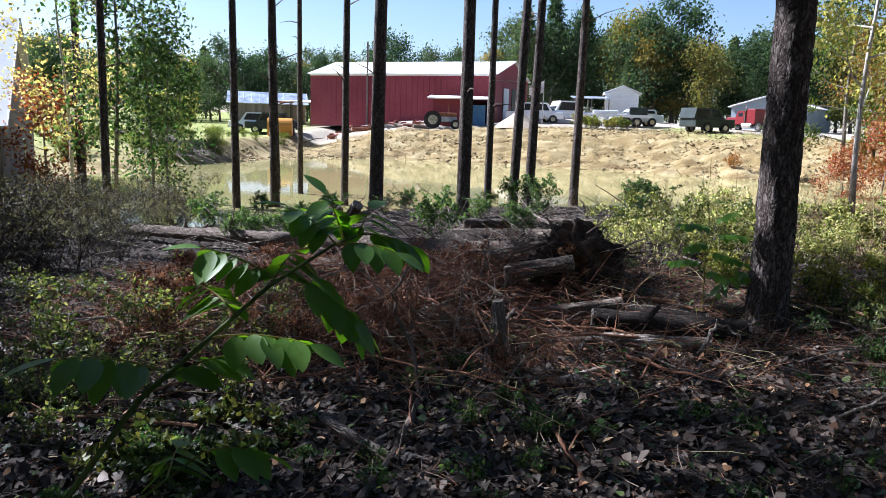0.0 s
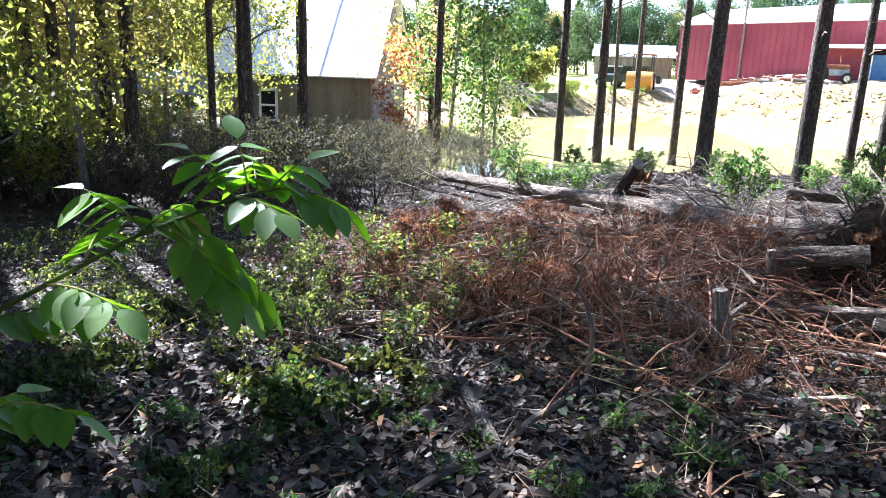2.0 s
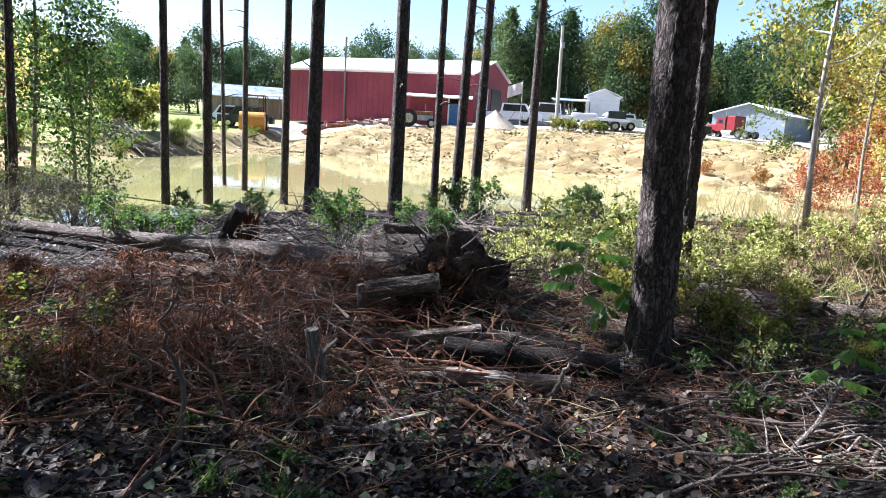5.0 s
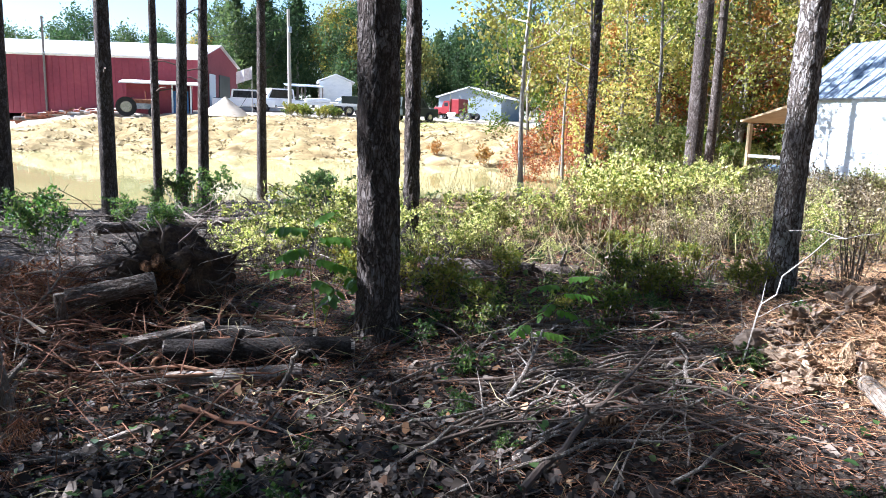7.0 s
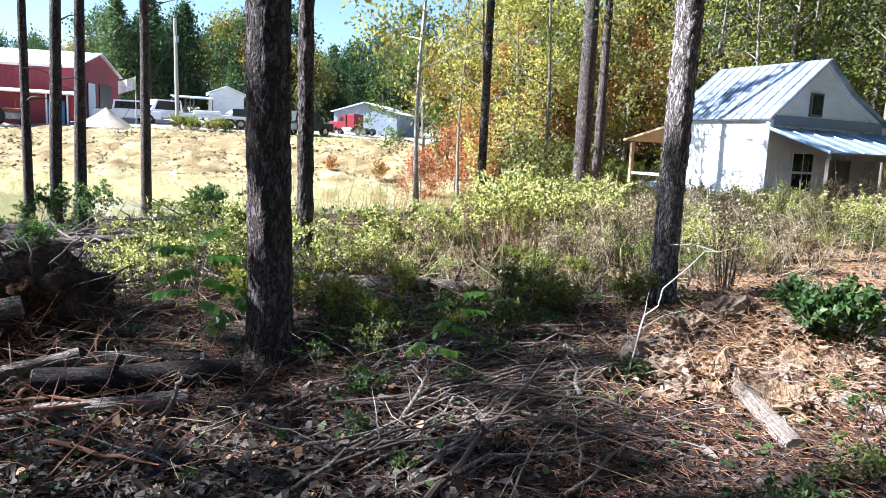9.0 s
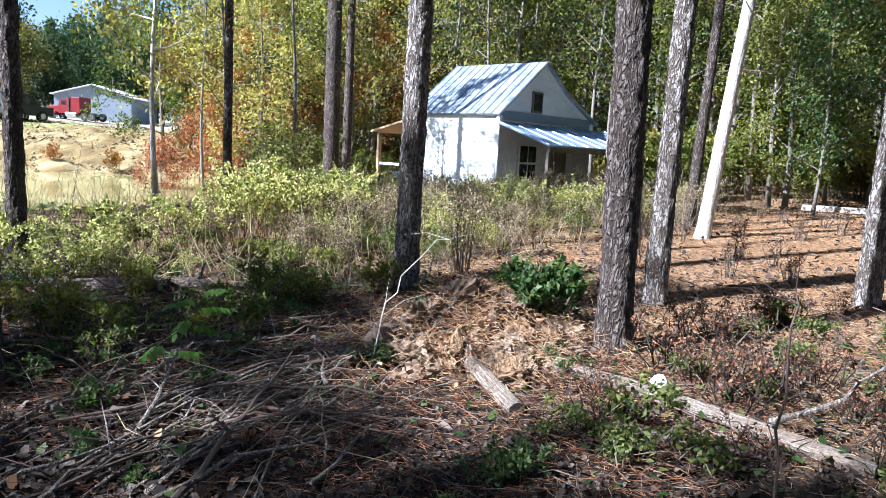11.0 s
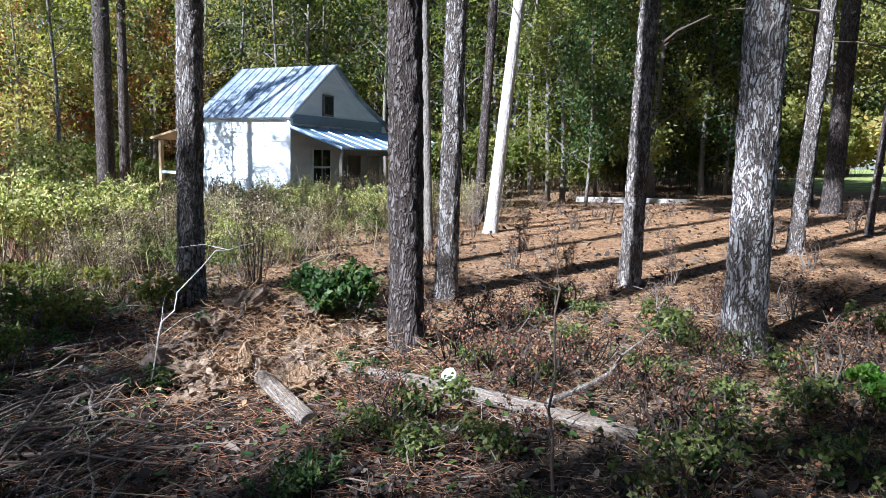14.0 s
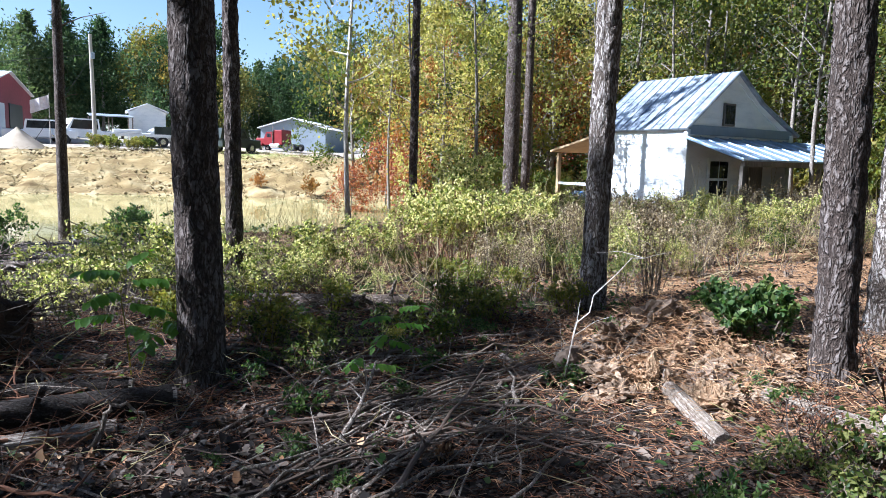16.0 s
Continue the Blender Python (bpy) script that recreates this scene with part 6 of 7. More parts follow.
for i in range(120):
    cx, cy = rnd.gauss(2.0, 1.3), rnd.gauss(9.1, 1.15)
    a, L = rnd.uniform(0, 6.28), rnd.uniform(0.5, 1.6)
    h = 0.08 + 0.24 * math.exp(-((cx - 1.9) / 1.6) ** 2 - ((cy - 9.4) / 1.4) ** 2)
    dx, dy = math.cos(a) * L / 2, math.sin(a) * L / 2
    bent_branch("dry branch in the brush pile", [on(cx - dx, cy - dy, h * rnd.uniform(0.2, 0.9)), on(cx, cy, h), on(cx + dx, cy + dy, h * rnd.uniform(0.4, 1.6))], rnd.uniform(0.007, 0.019), RUST_TWIG if i % 5 else DEAD_WOOD, 3, 200 + i, "branches of the brush pile")
for i in range(64):
    cx, cy = min(rnd.gauss(1.4, 0.65), 2.05), rnd.gauss(8.2, 0.55)
    a, L = rnd.uniform(0, 6.28), rnd.uniform(0.3, 0.8)
    dx, dy = math.cos(a) * L, math.sin(a) * L * 0.6
    top = rnd.uniform(0.3, 0.75)
    bent_branch("thin bent stick standing up out of the brush pile", [on(cx, cy, -0.02), on(cx + dx * 0.2, cy + dy * 0.2, top * 0.55), on(cx + dx * 0.55, cy + dy * 0.55, top), on(cx + dx, cy + dy, top * rnd.uniform(0.4, 1.05))], rnd.uniform(0.005, 0.010), (DEAD_WOOD, RUST_TWIG, RUST_TWIG)[i % 3], 2, 700 + i, "bent sticks of the brush pile", "bent_stick")
for i in range(95):
    cx, cy = rnd.gauss(6.25, 0.75), rnd.gauss(6.95, 0.5)
    a, L = rnd.gauss(0.25, 0.35) if i % 3 else rnd.gauss(-0.7, 0.5), rnd.uniform(0.6, 1.7)
    dx, dy = math.cos(a) * L / 2, math.sin(a) * L / 2
    bent_branch("dry stick in a heap of sticks", [on(cx - dx, cy - dy, rnd.uniform(0.01, 0.07)), on(cx, cy, rnd.uniform(0.03, 0.14)), on(cx + dx, cy + dy, rnd.uniform(0.01, 0.12))], rnd.choice((0.006, 0.008, 0.011, 0.015)), DEAD_WOOD if i % 3 else TWIG, 1, 300 + i, "heap of sticks", "dry_stick")
for i in range(60):
    cx, cy = rnd.uniform(5.2, 8.4), rnd.uniform(7.7, 11.2)
    a, L = rnd.gauss(0.1, 0.6), rnd.uniform(0.5, 1.5)
    dx, dy = math.cos(a) * L / 2, math.sin(a) * L / 2
    bent_branch("grey slash stick lying on the shaded ground", [on(cx - dx, cy - dy, rnd.uniform(0.01, 0.08)), on(cx, cy, rnd.uniform(0.03, 0.12)), on(cx + dx, cy + dy, rnd.uniform(0.01, 0.14))], rnd.choice((0.007, 0.010, 0.014, 0.02)), DEAD_WOOD if i % 2 else TWIG, 2, 800 + i, "slash on the shaded ground", "slash_stick")
for i in range(40):
    cx, cy = rnd.uniform(-2.5, 6), rnd.uniform(12, 19)
    a, L = rnd.uniform(0, 6.28), rnd.uniform(0.8, 2.2)
    dx, dy = math.cos(a) * L / 2, math.sin(a) * L / 2
    bent_branch("grey dead branch among the shore brush", [on(cx - dx, cy - dy, rnd.uniform(0.05, 0.3)), on(cx, cy, rnd.uniform(0.2, 0.5)), on(cx + dx, cy + dy, rnd.uniform(0.1, 1.0))], rnd.uniform(0.01, 0.028), TWIG if i % 3 else DEAD_WOOD, 4, 400 + i, "branches of the shore brush")
for i in range(44):
    cx, cy = -15.2 + rnd.gauss(0, 1.0), 40.6 + rnd.gauss(0, 0.5)
    a, L = rnd.gauss(-0.35, 0.3), rnd.uniform(1.5, 3.4)
    dx, dy = math.cos(a) * L / 2, math.sin(a) * L / 2
    bent_branch("pale cut limb in a heap across the pond", [on(cx - dx, cy - dy, rnd.uniform(0.1, 0.6)), on(cx, cy, rnd.uniform(0.3, 0.95)), on(cx + dx, cy + dy, rnd.uniform(0.1, 0.8))], rnd.uniform(0.04, 0.08), DEAD_WOOD, 1, 500 + i, "heap of cut limbs")


def rock(label, x, y, size, seed, material, sink=0.3, turn=0.0, rough=0.1):
    """A broken block: a ball cut flat by chance planes, then roughened."""
    rnd = random.Random(seed)
    bm = bmesh.new()
    bmesh.ops.create_icosphere(bm, subdivisions=4, radius=1)
    cuts = [(Vector((rnd.gauss(0, 1), rnd.gauss(0, 1), rnd.gauss(0, 1))).normalized(), rnd.uniform(0.4, 0.75)) for _ in range(13)]
    for v in bm.verts:
        for nrm, d in cuts:
            k = v.co.dot(nrm) - d
            if k > 0:
                v.co -= nrm * k
        v.co *= 1 + rough * noise.noise(v.co * 3 + Vector((seed, 0, 0))) + rough * noise.noise(v.co * 8 + Vector((0, seed, 0)))
        v.co = Vector((v.co.x * size[0], v.co.y * size[1], v.co.z * size[2])) * 1.35
    me = bpy.data.meshes.new("stone")
    bm.to_mesh(me)
    bm.free()
    t = thing("stone", label, "stone", "broken ground of the heap", pose(x, y, gz(x, y) + size[2] * (1 - 2 * sink), 8, 12, turn))
    part("block", me, material, t)
    return t


rock("broad pale brown stone slab half buried", 7.30, 6.98, (0.25, 0.17, 0.13), 3, STONE, 0.4, 40)
rock("orange-brown clod of clay and roots", 7.68, 6.92, (0.24, 0.12, 0.11), 5, SOIL_CLOD, 0.38, 20, 0.4)
rock("pale split stone on the heap", 8.05, 6.55, (0.08, 0.06, 0.08), 8, STONE, 0.2, 70)
rock("split block of pale wood on the heap", 7.50, 6.42, (0.07, 0.06, 0.10), 12, SPLIT_WOOD, 0.1, 30, 0.15)
rock("pale grey stone among the leaves", 7.1, 2.35, (0.2, 0.14, 0.07), 9, STONE, 0.4, 10)
for i in range(44):
    a, r = i * 2.4, 0.14 * math.sqrt(i)
    cx, cy = 7.95 + r * math.cos(a) * 0.95, 6.45 + r * math.sin(a) * 0.7
    k = 0.5 + 0.5 * (i * 37 % 11) / 10
    rock("broken tan clod of clay and rotten wood", cx, cy, (0.17 * k, 0.12 * k, 0.10 * k), 40 + i, (SOIL_CLOD, SPLIT_WOOD, SOIL_CLOD, STONE)[i % 4], 0.24, i * 47, 0.5)
cup = thing("cup", "white plastic cup tipped beside the pale log", "cup", m=pose(8.05, 5.10, gz(8.05, 5.10) + 0.07, 62, 20, 30) @ Matrix.Scale(0.68, 4))
part("shell", Geo().tube([(0, 0, -0.075), (0, 0, -0.07), (0, 0, -0.045), (0, 0, 0.0), (0, 0, 0.04), (0, 0, 0.065), (0, 0, 0.075)], [0.02, 0.045, 0.07, 0.085, 0.08, 0.066, 0.06], 20), PLASTIC_WHITE, cup, smooth=True)
plank = thing("timber_beam", "long weathered timber beam lying on the ground", "timber", m=pose(22.6, 7.3, gz(22.6, 7.3) + 0.07, 0, 0, -60))
part("beam", Geo().box((0, 0, 0), (2.9, 0.16, 0.14), 0, 0.015), POLE_WOOD, plank)
panel = thing("solar_panel", "blue panel leaning at the cabin's back porch", "panel", m=pose(17.6, 18.0, gz(17.6, 18) + 0.55, 55, 0, -40))
part("frame", Geo().box((0, 0, 0), (0.85, 0.6, 0.04), 0, 0.01), TRIM_PAINT, panel)
part("cells", Geo().box((0, 0, 0.022), (0.78, 0.53, 0.012)), BLUE, panel)
for y in (-0.2, 0.2):
    part("leg", Geo().tube([(0.0, y, -0.02), (0.05, y * 1.2, -0.85)], [0.02, 0.02], 5), TRIM_PAINT, panel)
cone = thing("pine_cone", "open brown pine cone on the needles", "pine cone", m=pose(5.75, 6.35, gz(5.75, 6.35) + 0.05, 80, 10, 30))
g = Geo()
for i in range(44):
    u = i / 43
    a, r = i * 2.4, 0.045 * math.sin(math.pi * (0.12 + 0.82 * u))
    p = Vector((math.cos(a) * r * 0.5, math.sin(a) * r * 0.5, -0.055 + 0.11 * u))
    o = Vector((math.cos(a), math.sin(a), 0.25))
    s = Vector((-math.sin(a), math.cos(a), 0)) * 0.012
    g.put([p - s, p + s, p + o * r + s * 0.6, p + o * r - s * 0.6, p + o * r * 0.7 - Vector((0, 0, 0.008))], [(0, 1, 2, 3), (0, 3, 4), (1, 4, 2), (0, 4, 1)])
part("scales", g, STRAW, cone)

# ---- undergrowth ----


def bush(name, label, height, spread, stems, per, leaf, leaf_mat, seed, group, stem_mat=None, up=0.7, start=0.25, broad=0.6, wild=0.06):
    """A bush of thin arching stems, each with leaves along it."""
    rnd, rng = random.Random(seed), np.random.default_rng(seed)
    t = thing(name, label, "bush", group)
    g, at = Geo(), []
    for i in range(stems):
        a = rnd.uniform(0, 6.28)
        r = spread * rnd.uniform(0.1, 1)
        h = height * rnd.uniform(0.55, 1.1)
        p0 = Vector((math.cos(a) * r * 0.35, math.sin(a) * r * 0.35, -0.08))
        p2 = Vector((math.cos(a) * r, math.sin(a) * r, h))
        p1 = p0.lerp(p2, 0.5) + Vector((rnd.gauss(0, wild), rnd.gauss(0, wild), h * 0.12))
        p2 = p2 + Vector((rnd.gauss(0, wild - 0.06), rnd.gauss(0, wild - 0.06), 0)) * (wild > 0.06)
        g.tube([p0, p1, p2], [0.008, 0.006, 0.002], 3, False)
        for j in range(3):
            k = rnd.uniform(0.4, 0.9)
            q = p1.lerp(p2, k)
            o = Vector((rnd.gauss(0, 1), rnd.gauss(0, 1), rnd.gauss(0.5, 0.4))).normalized() * height * 0.22
            g.tube([q, q + o], [0.004, 0.0015], 3, False)
            at += [q + o * rnd.random() for _ in range(per // 4)]
        for j in range(per // 4):
            k = rnd.uniform(start, 1)
            at.append(p0.lerp(p1, k * 2) if k < 0.5 else p1.lerp(p2, k * 2 - 1))
    part("stem", g, stem_mat or DRY_STEM, t)
    at = np.array([tuple(p) for p in at]) + rng.normal(size=(len(at), 3)) * 0.02
    v, f = leaf_arrays(rng, at, leaf, leaf * broad, np.zeros((len(at), 3)) + np.array([0, 0, up - 0.6]), 0.8)
    part("foliage", np_mesh("foliage", v, f), leaf_mat, t)
    return t


def fill(proto, n, area, seed, low=0.7, high=1.25, keep=None, grade=None):
    rnd = random.Random(seed)
    places = []
    while len(places) < n:
        x, y = rnd.uniform(area[0], area[1]), rnd.uniform(area[2], area[3])
        if keep is None or keep(x, y):
            places.append((x, y, rnd.uniform(low, high) * (grade(x, y) if grade else 1)))
    scatter_copies(proto, places, seed, sink=0.02)


def shore_side(x, y):
    return y < np.interp(x, *NEAR_SHORE) - 0.4 and not (17.6 < x < 25 and 13 < y < 20.5)


def low_view(x, y):
    """Keeps the shore before the pond free of tall weeds."""
    return shore_side(x, y) and (y < 13.2 or x > 12.8)


def taller_east(x, y):
    return (0.4 + 0.16 * float(smooth_step(9.5, 13, x))) * (1 - 0.6 * float(smooth_step(13.5, 17, y)) * (1 - float(smooth_step(12.5, 15, x))))


weeds = "weeds in the clearing"
fill(bush("hedge_bush", "golden green bush along the far field", 3.2, 2.2, 26, 130, 0.26, LEAF_YELLOW, 25, "bushes along the east field"), 34, (48, 62, -16, 14), 25, 0.7, 1.3)
b1 = bush("bush", "yellow-green leafy bush in the undergrowth", 1.25, 0.65, 16, 72, 0.056, LEAF_PALE, 1, weeds, wild=0.1)
fill(b1, 125, (6.0, 18, 9.4, 22), 1, 0.45, 1.4, lambda x, y: low_view(x, y) and x + y > 18.3 and (x - 9.2) ** 2 + (y - 8.8) ** 2 > 2, taller_east)
b2 = bush("shrub", "green leafy bush in the undergrowth", 1.1, 0.65, 16, 72, 0.056, LEAF_WEED, 2, weeds, wild=0.1)
fill(b2, 70, (5.0, 18, 9.4, 22), 2, 0.45, 1.35, lambda x, y: low_view(x, y) and x + y > 17.5, taller_east)
b3 = bush("dry_weed", "brown dry weed clump with seed heads", 1.3, 0.5, 22, 44, 0.045, SEDGE, 3, weeds, up=1.0)
fill(b3, 78, (8.6, 19, 8.8, 17), 3, 0.4, 0.8, low_view)
b4 = bush("bush", "green bush at the pond's edge", 1.3, 0.7, 18, 70, 0.085, LEAF_GREEN, 4, weeds)
fill(b4, 26, (-3.5, 7, 13.0, 22), 4, 0.4, 0.75, shore_side)
b5 = bush("thicket", "tangled bare brown thicket of dry stems", 1.5, 1.2, 24, 36, 0.05, LEAF_DRAB, 5, "thicket beside the house", SHADED_TWIG, 0.9, 0.1, wild=0.42)
fill(b5, 80, (-10, -2.0, 8.5, 17), 5, 0.5, 0.85, lambda x, y: y > 9.5 and x < -2.0 - 0.3 * (y - 9.5) and shore_side(x, y))
fill(b4b := bush("briar", "pale green weeds on the leaf litter", 0.42, 0.45, 9, 26, 0.05, LEAF_WEED, 6, weeds, wild=0.1), 54, (-5, 0.8, 5.6, 10), 6, 0.4, 0.8)
fill(bush("leafy_weed", "low leafy green and yellow weeds", 0.5, 0.35, 16, 44, 0.055, LEAF_OLIVE, 20, weeds, broad=0.55), 30, (5.0, 9.2, 7.6, 12), 20, 0.35, 0.9, lambda x, y: x + y > 14.8 and (x - 8) ** 2 + (y - 6.6) ** 2 > 3)
fill(bush("leafy_weed", "tall green weeds growing through the brush", 0.75, 0.4, 9, 26, 0.06, LEAF_WEED, 26, weeds, broad=0.5, wild=0.12), 30, (-2.6, 0.6, 6.4, 9.8), 26, 0.4, 0.85)
fill(bush("leafy_weed", "leafy green weeds beside the great pine", 0.6, 0.4, 9, 26, 0.065, LEAF_WEED, 28, weeds, broad=0.5, wild=0.12), 10, (5.6, 6.6, 8.2, 9.6), 28, 0.4, 0.8)
fill(bush("ground_ivy", "dark green broad-leaved creepers on the leaf litter", 0.2, 0.4, 14, 34, 0.06, LEAF_DEEP, 27, weeds, broad=0.8, wild=0.2), 34, (-1.8, 1.5, 3.9, 6.6), 27, 0.4, 0.85)
b7 = bush("weed_clump", "low green weeds in the litter", 0.28, 0.25, 10, 28, 0.05, LEAF_GREEN, 7, weeds, broad=0.5)
fill(b7, 95, (-1, 10, 4.6, 12), 7, 0.35, 0.75)
fill(bush("weed_stalk", "thin dry weed stalks on pine straw", 0.5, 0.2, 10, 10, 0.03, DEAD_NEEDLES, 8, weeds, up=1.1), 80, (7.5, 20, 0.5, 9.5), 8, 0.4, 1.1)
fill(bush("bush", "rust-brown dead foliage on the brush", 0.55, 0.4, 16, 40, 0.06, DEAD_NEEDLES, 9, "dead foliage of the brush pile", broad=0.3), 36, (-1.6, 2.4, 7.6, 12.5), 9, 0.4, 0.9, lambda x, y: ((x - 0.4) / 2.0) ** 2 + ((y - 9.4) / 2.2) ** 2 < 1)
fill(bush("shrub", "green bush of the western wood", 1.6, 0.8, 18, 80, 0.09, LEAF_GREEN, 10, weeds), 34, (-16, -7, 5.5, 15), 10, 0.6, 1.1, lambda x, y: x + y < 1.5)
fill(bush("bush", "yellowing bush of the western wood", 1.5, 0.7, 16, 70, 0.085, LEAF_YELLOW, 11, weeds), 30, (-18, -6, 6, 18), 11, 0.6, 1.3, lambda x, y: x + y < 3.0)
fill(bush("wood_edge_shrub", "low green and olive bush at the wood's edge", 1.4, 0.8, 16, 80, 0.1, LEAF_OLIVE, 12, weeds), 160, (20, 38, 3.4, 34), 12, 0.7, 1.5, lambda x, y: shore_side(x, y) and (y > 9 or x > 26))
scatter_copies(bush("holly_bush", "glossy dark green holly bush beside the heap", 0.5, 0.4, 22, 90, 0.065, LEAF_GREEN, 13, weeds, start=0.03), [(8.66, 6.52, 0.95), (8.8, 6.75, 0.8)], 13, sink=0.0)
# the bright leaf colour makes up for sun that this plant does not get
scatter_copies(bush("bush", "green broad-leaved weeds, brightened in colour for sunlight", 0.42, 0.42, 18, 60, 0.075, LEAF_BRIGHT, 14, weeds, broad=0.8, wild=0.08), [(8.75, 2.45, 0.6), (8.95, 2.6, 0.45)], 14, sink=0.0)
fill(bush("bush", "dark brush on the yard's edge", 1.2, 1.0, 16, 70, 0.14, LEAF_OLIVE, 15, "brush on the far bank"), 10, (9, 13.5, 61.3, 63), 15, 0.5, 0.9)
fill(bush("grass_tuft", "tall meadow grass tuft", 0.7, 0.5, 40, 8, 0.16, GRASS, 16, "meadow grass", GRASS, 1.3, broad=0.12), 90, (-34, -13.5, 33, 62), 16, 0.7, 1.5, lambda x, y: y > np.interp(x, *FAR_SHORE) + 2)
fill(bush("bush", "round leafy bush in the meadow", 2.4, 1.5, 24, 120, 0.2, LEAF_YELLOW, 17, "meadow bushes"), 5, (-19, -15, 42.5, 46), 17, 0.7, 1.1)
fill(bush("bush", "red-leaved bush on the far shore", 1.6, 0.9, 18, 90, 0.12, LEAF_RUST, 18, "far shore bushes"), 9, (17, 30, 37.5, 46), 18, 0.5, 1.0, lambda x, y: y > np.interp(x, *FAR_SHORE) + 1)


def compound_sprig(limb, leaves, p, way, length, pairs, leaf, rnd, sag=0.25):
    """A stalk with paired pointed leaflets hanging from it."""
    way = Vector(way).normalized()
    side = way.cross(Vector((0, 0, 1))).normalized()
    pts = [Vector(p) + way * length * k / 6 - Vector((0, 0, sag * length * (k / 6) ** 2)) for k in range(7)]
    limb.tube(pts, [0.0035 - 0.0004 * k for k in range(7)], 5, False)
    for i in range(pairs + 1):
        u = 0.25 + 0.75 * i / pairs
        q = pts[min(5, int(u * 6))].lerp(pts[min(6, int(u * 6) + 1)], u * 6 - int(u * 6) if u < 1 else 1)
        for s in ((-1, 1) if i < pairs else (0,)):
            w = (side * s * 0.8 + way * (0.45 if s else 1) + Vector((0, 0, -0.65 + rnd.gauss(0, 0.15)))).normalized()
            w = (w + Vector((rnd.gauss(0, 0.1), rnd.gauss(0, 0.1), 0))).normalized()
            across = w.cross(Vector((rnd.gauss(0, 0.15), rnd.gauss(0, 0.15), 1))).normalized()
            nrm = across.cross(w)
            L, W = leaf * rnd.uniform(0.85, 1.15), leaf * 0.56
            rows = [(0, 0.0), (0.12, 0.5), (0.3, 0.92), (0.5, 1.0), (0.7, 0.8), (0.88, 0.4), (1.0, 0.0)]
            v = []
            for d, k in rows:
                c = q + w * (L * d) - Vector((0, 0, 0.12 * L * d * d))
                v += [c - across * W / 2 * k + nrm * 0.10 * W * k, c, c + across * W / 2 * k + nrm * 0.10 * W * k]
            leaves.append((v, [(3 * j + a, 3 * j + a + 1, 3 * j + a + 4, 3 * j + a + 3) for j in range(6) for a in (0, 1)]))


def sprig_plant(name, label, stems, seed, leaf, group, leaf_mat):
    """A young tree with compound leaves; every leaflet is a part of its stem."""
    rnd = random.Random(seed)
    t = thing(name, label, "sapling", group)
    leaves = []
    for pts, r, sprigs in stems:
        g = Geo()
        pts = [Vector(p) for p in pts]
        n = len(pts)
        g.tube(pts, [r * (1 - 0.7 * k / (n - 1)) for k in range(n)], 7, False)
        for u, way, length, pairs in sprigs:
            k = u * (n - 1)
            p = pts[int(k)].lerp(pts[min(n - 1, int(k) + 1)], k - int(k))
            stalk = Geo()
            compound_sprig(stalk, leaves, p, way, length, pairs, leaf, rnd)
            part("leaf_stalk", stalk, LEAF_OLIVE if leaf > 0.1 else TWIG, t, smooth=True)
        part("stem", g, LEAF_OLIVE if leaf > 0.1 else TWIG, t, smooth=True)
    for v, f in leaves:
        part("leaflet", Geo().put(v, f), leaf_mat, t, smooth=True)
    return t


sprig_plant("sapling", "young tree with long bright green compound leaves", [
    ([(1.10, 2.95, -0.1), (1.25, 3.25, 0.55), (1.45, 3.62, 0.93), (1.66, 3.98, 1.14), (1.80, 4.18, 1.23), (1.87, 4.27, 1.25)], 0.010,
     [(1.0, (0.62, 0.42, -0.02), 0.17, 4), (0.96, (0.1, 0.5, 0.5), 0.16, 3), (0.86, (-0.25, 0.1, 0.75), 0.2, 4), (0.9, (-0.5, 0.4, 0.45), 0.2, 4), (0.8, (0.5, -0.1, 0.1), 0.2, 4), (0.8, (-0.4, -0.1, 0.5), 0.22, 4),
      (0.70, (0.35, 0.45, -0.55), 0.27, 5), (0.66, (0.45, 0.1, -0.25), 0.24, 5), (0.62, (-0.6, -0.1, 0.45), 0.26, 5), (0.6, (0.1, 0.5, 0.4), 0.2, 4), (0.54, (-0.5, 0.5, 0.3), 0.26, 5), (0.5, (0.5, 0.05, 0.1), 0.26, 5), (0.44, (-0.5, -0.4, 0.4), 0.28, 5), (0.42, (0.3, 0.5, 0.2), 0.26, 5)]),
    ([(1.10, 2.95, -0.1), (1.25, 3.2, 0.4), (1.45, 3.5, 0.7), (1.58, 3.68, 0.78)], 0.008,
     [(1.0, (0.5, 0.4, 0.0), 0.14, 3), (0.85, (-0.2, 0.8, 0.3), 0.15, 3)]),
], 3, 0.108, "saplings", LEAF_BRIGHT)
z = gz(4.55, 9.3)
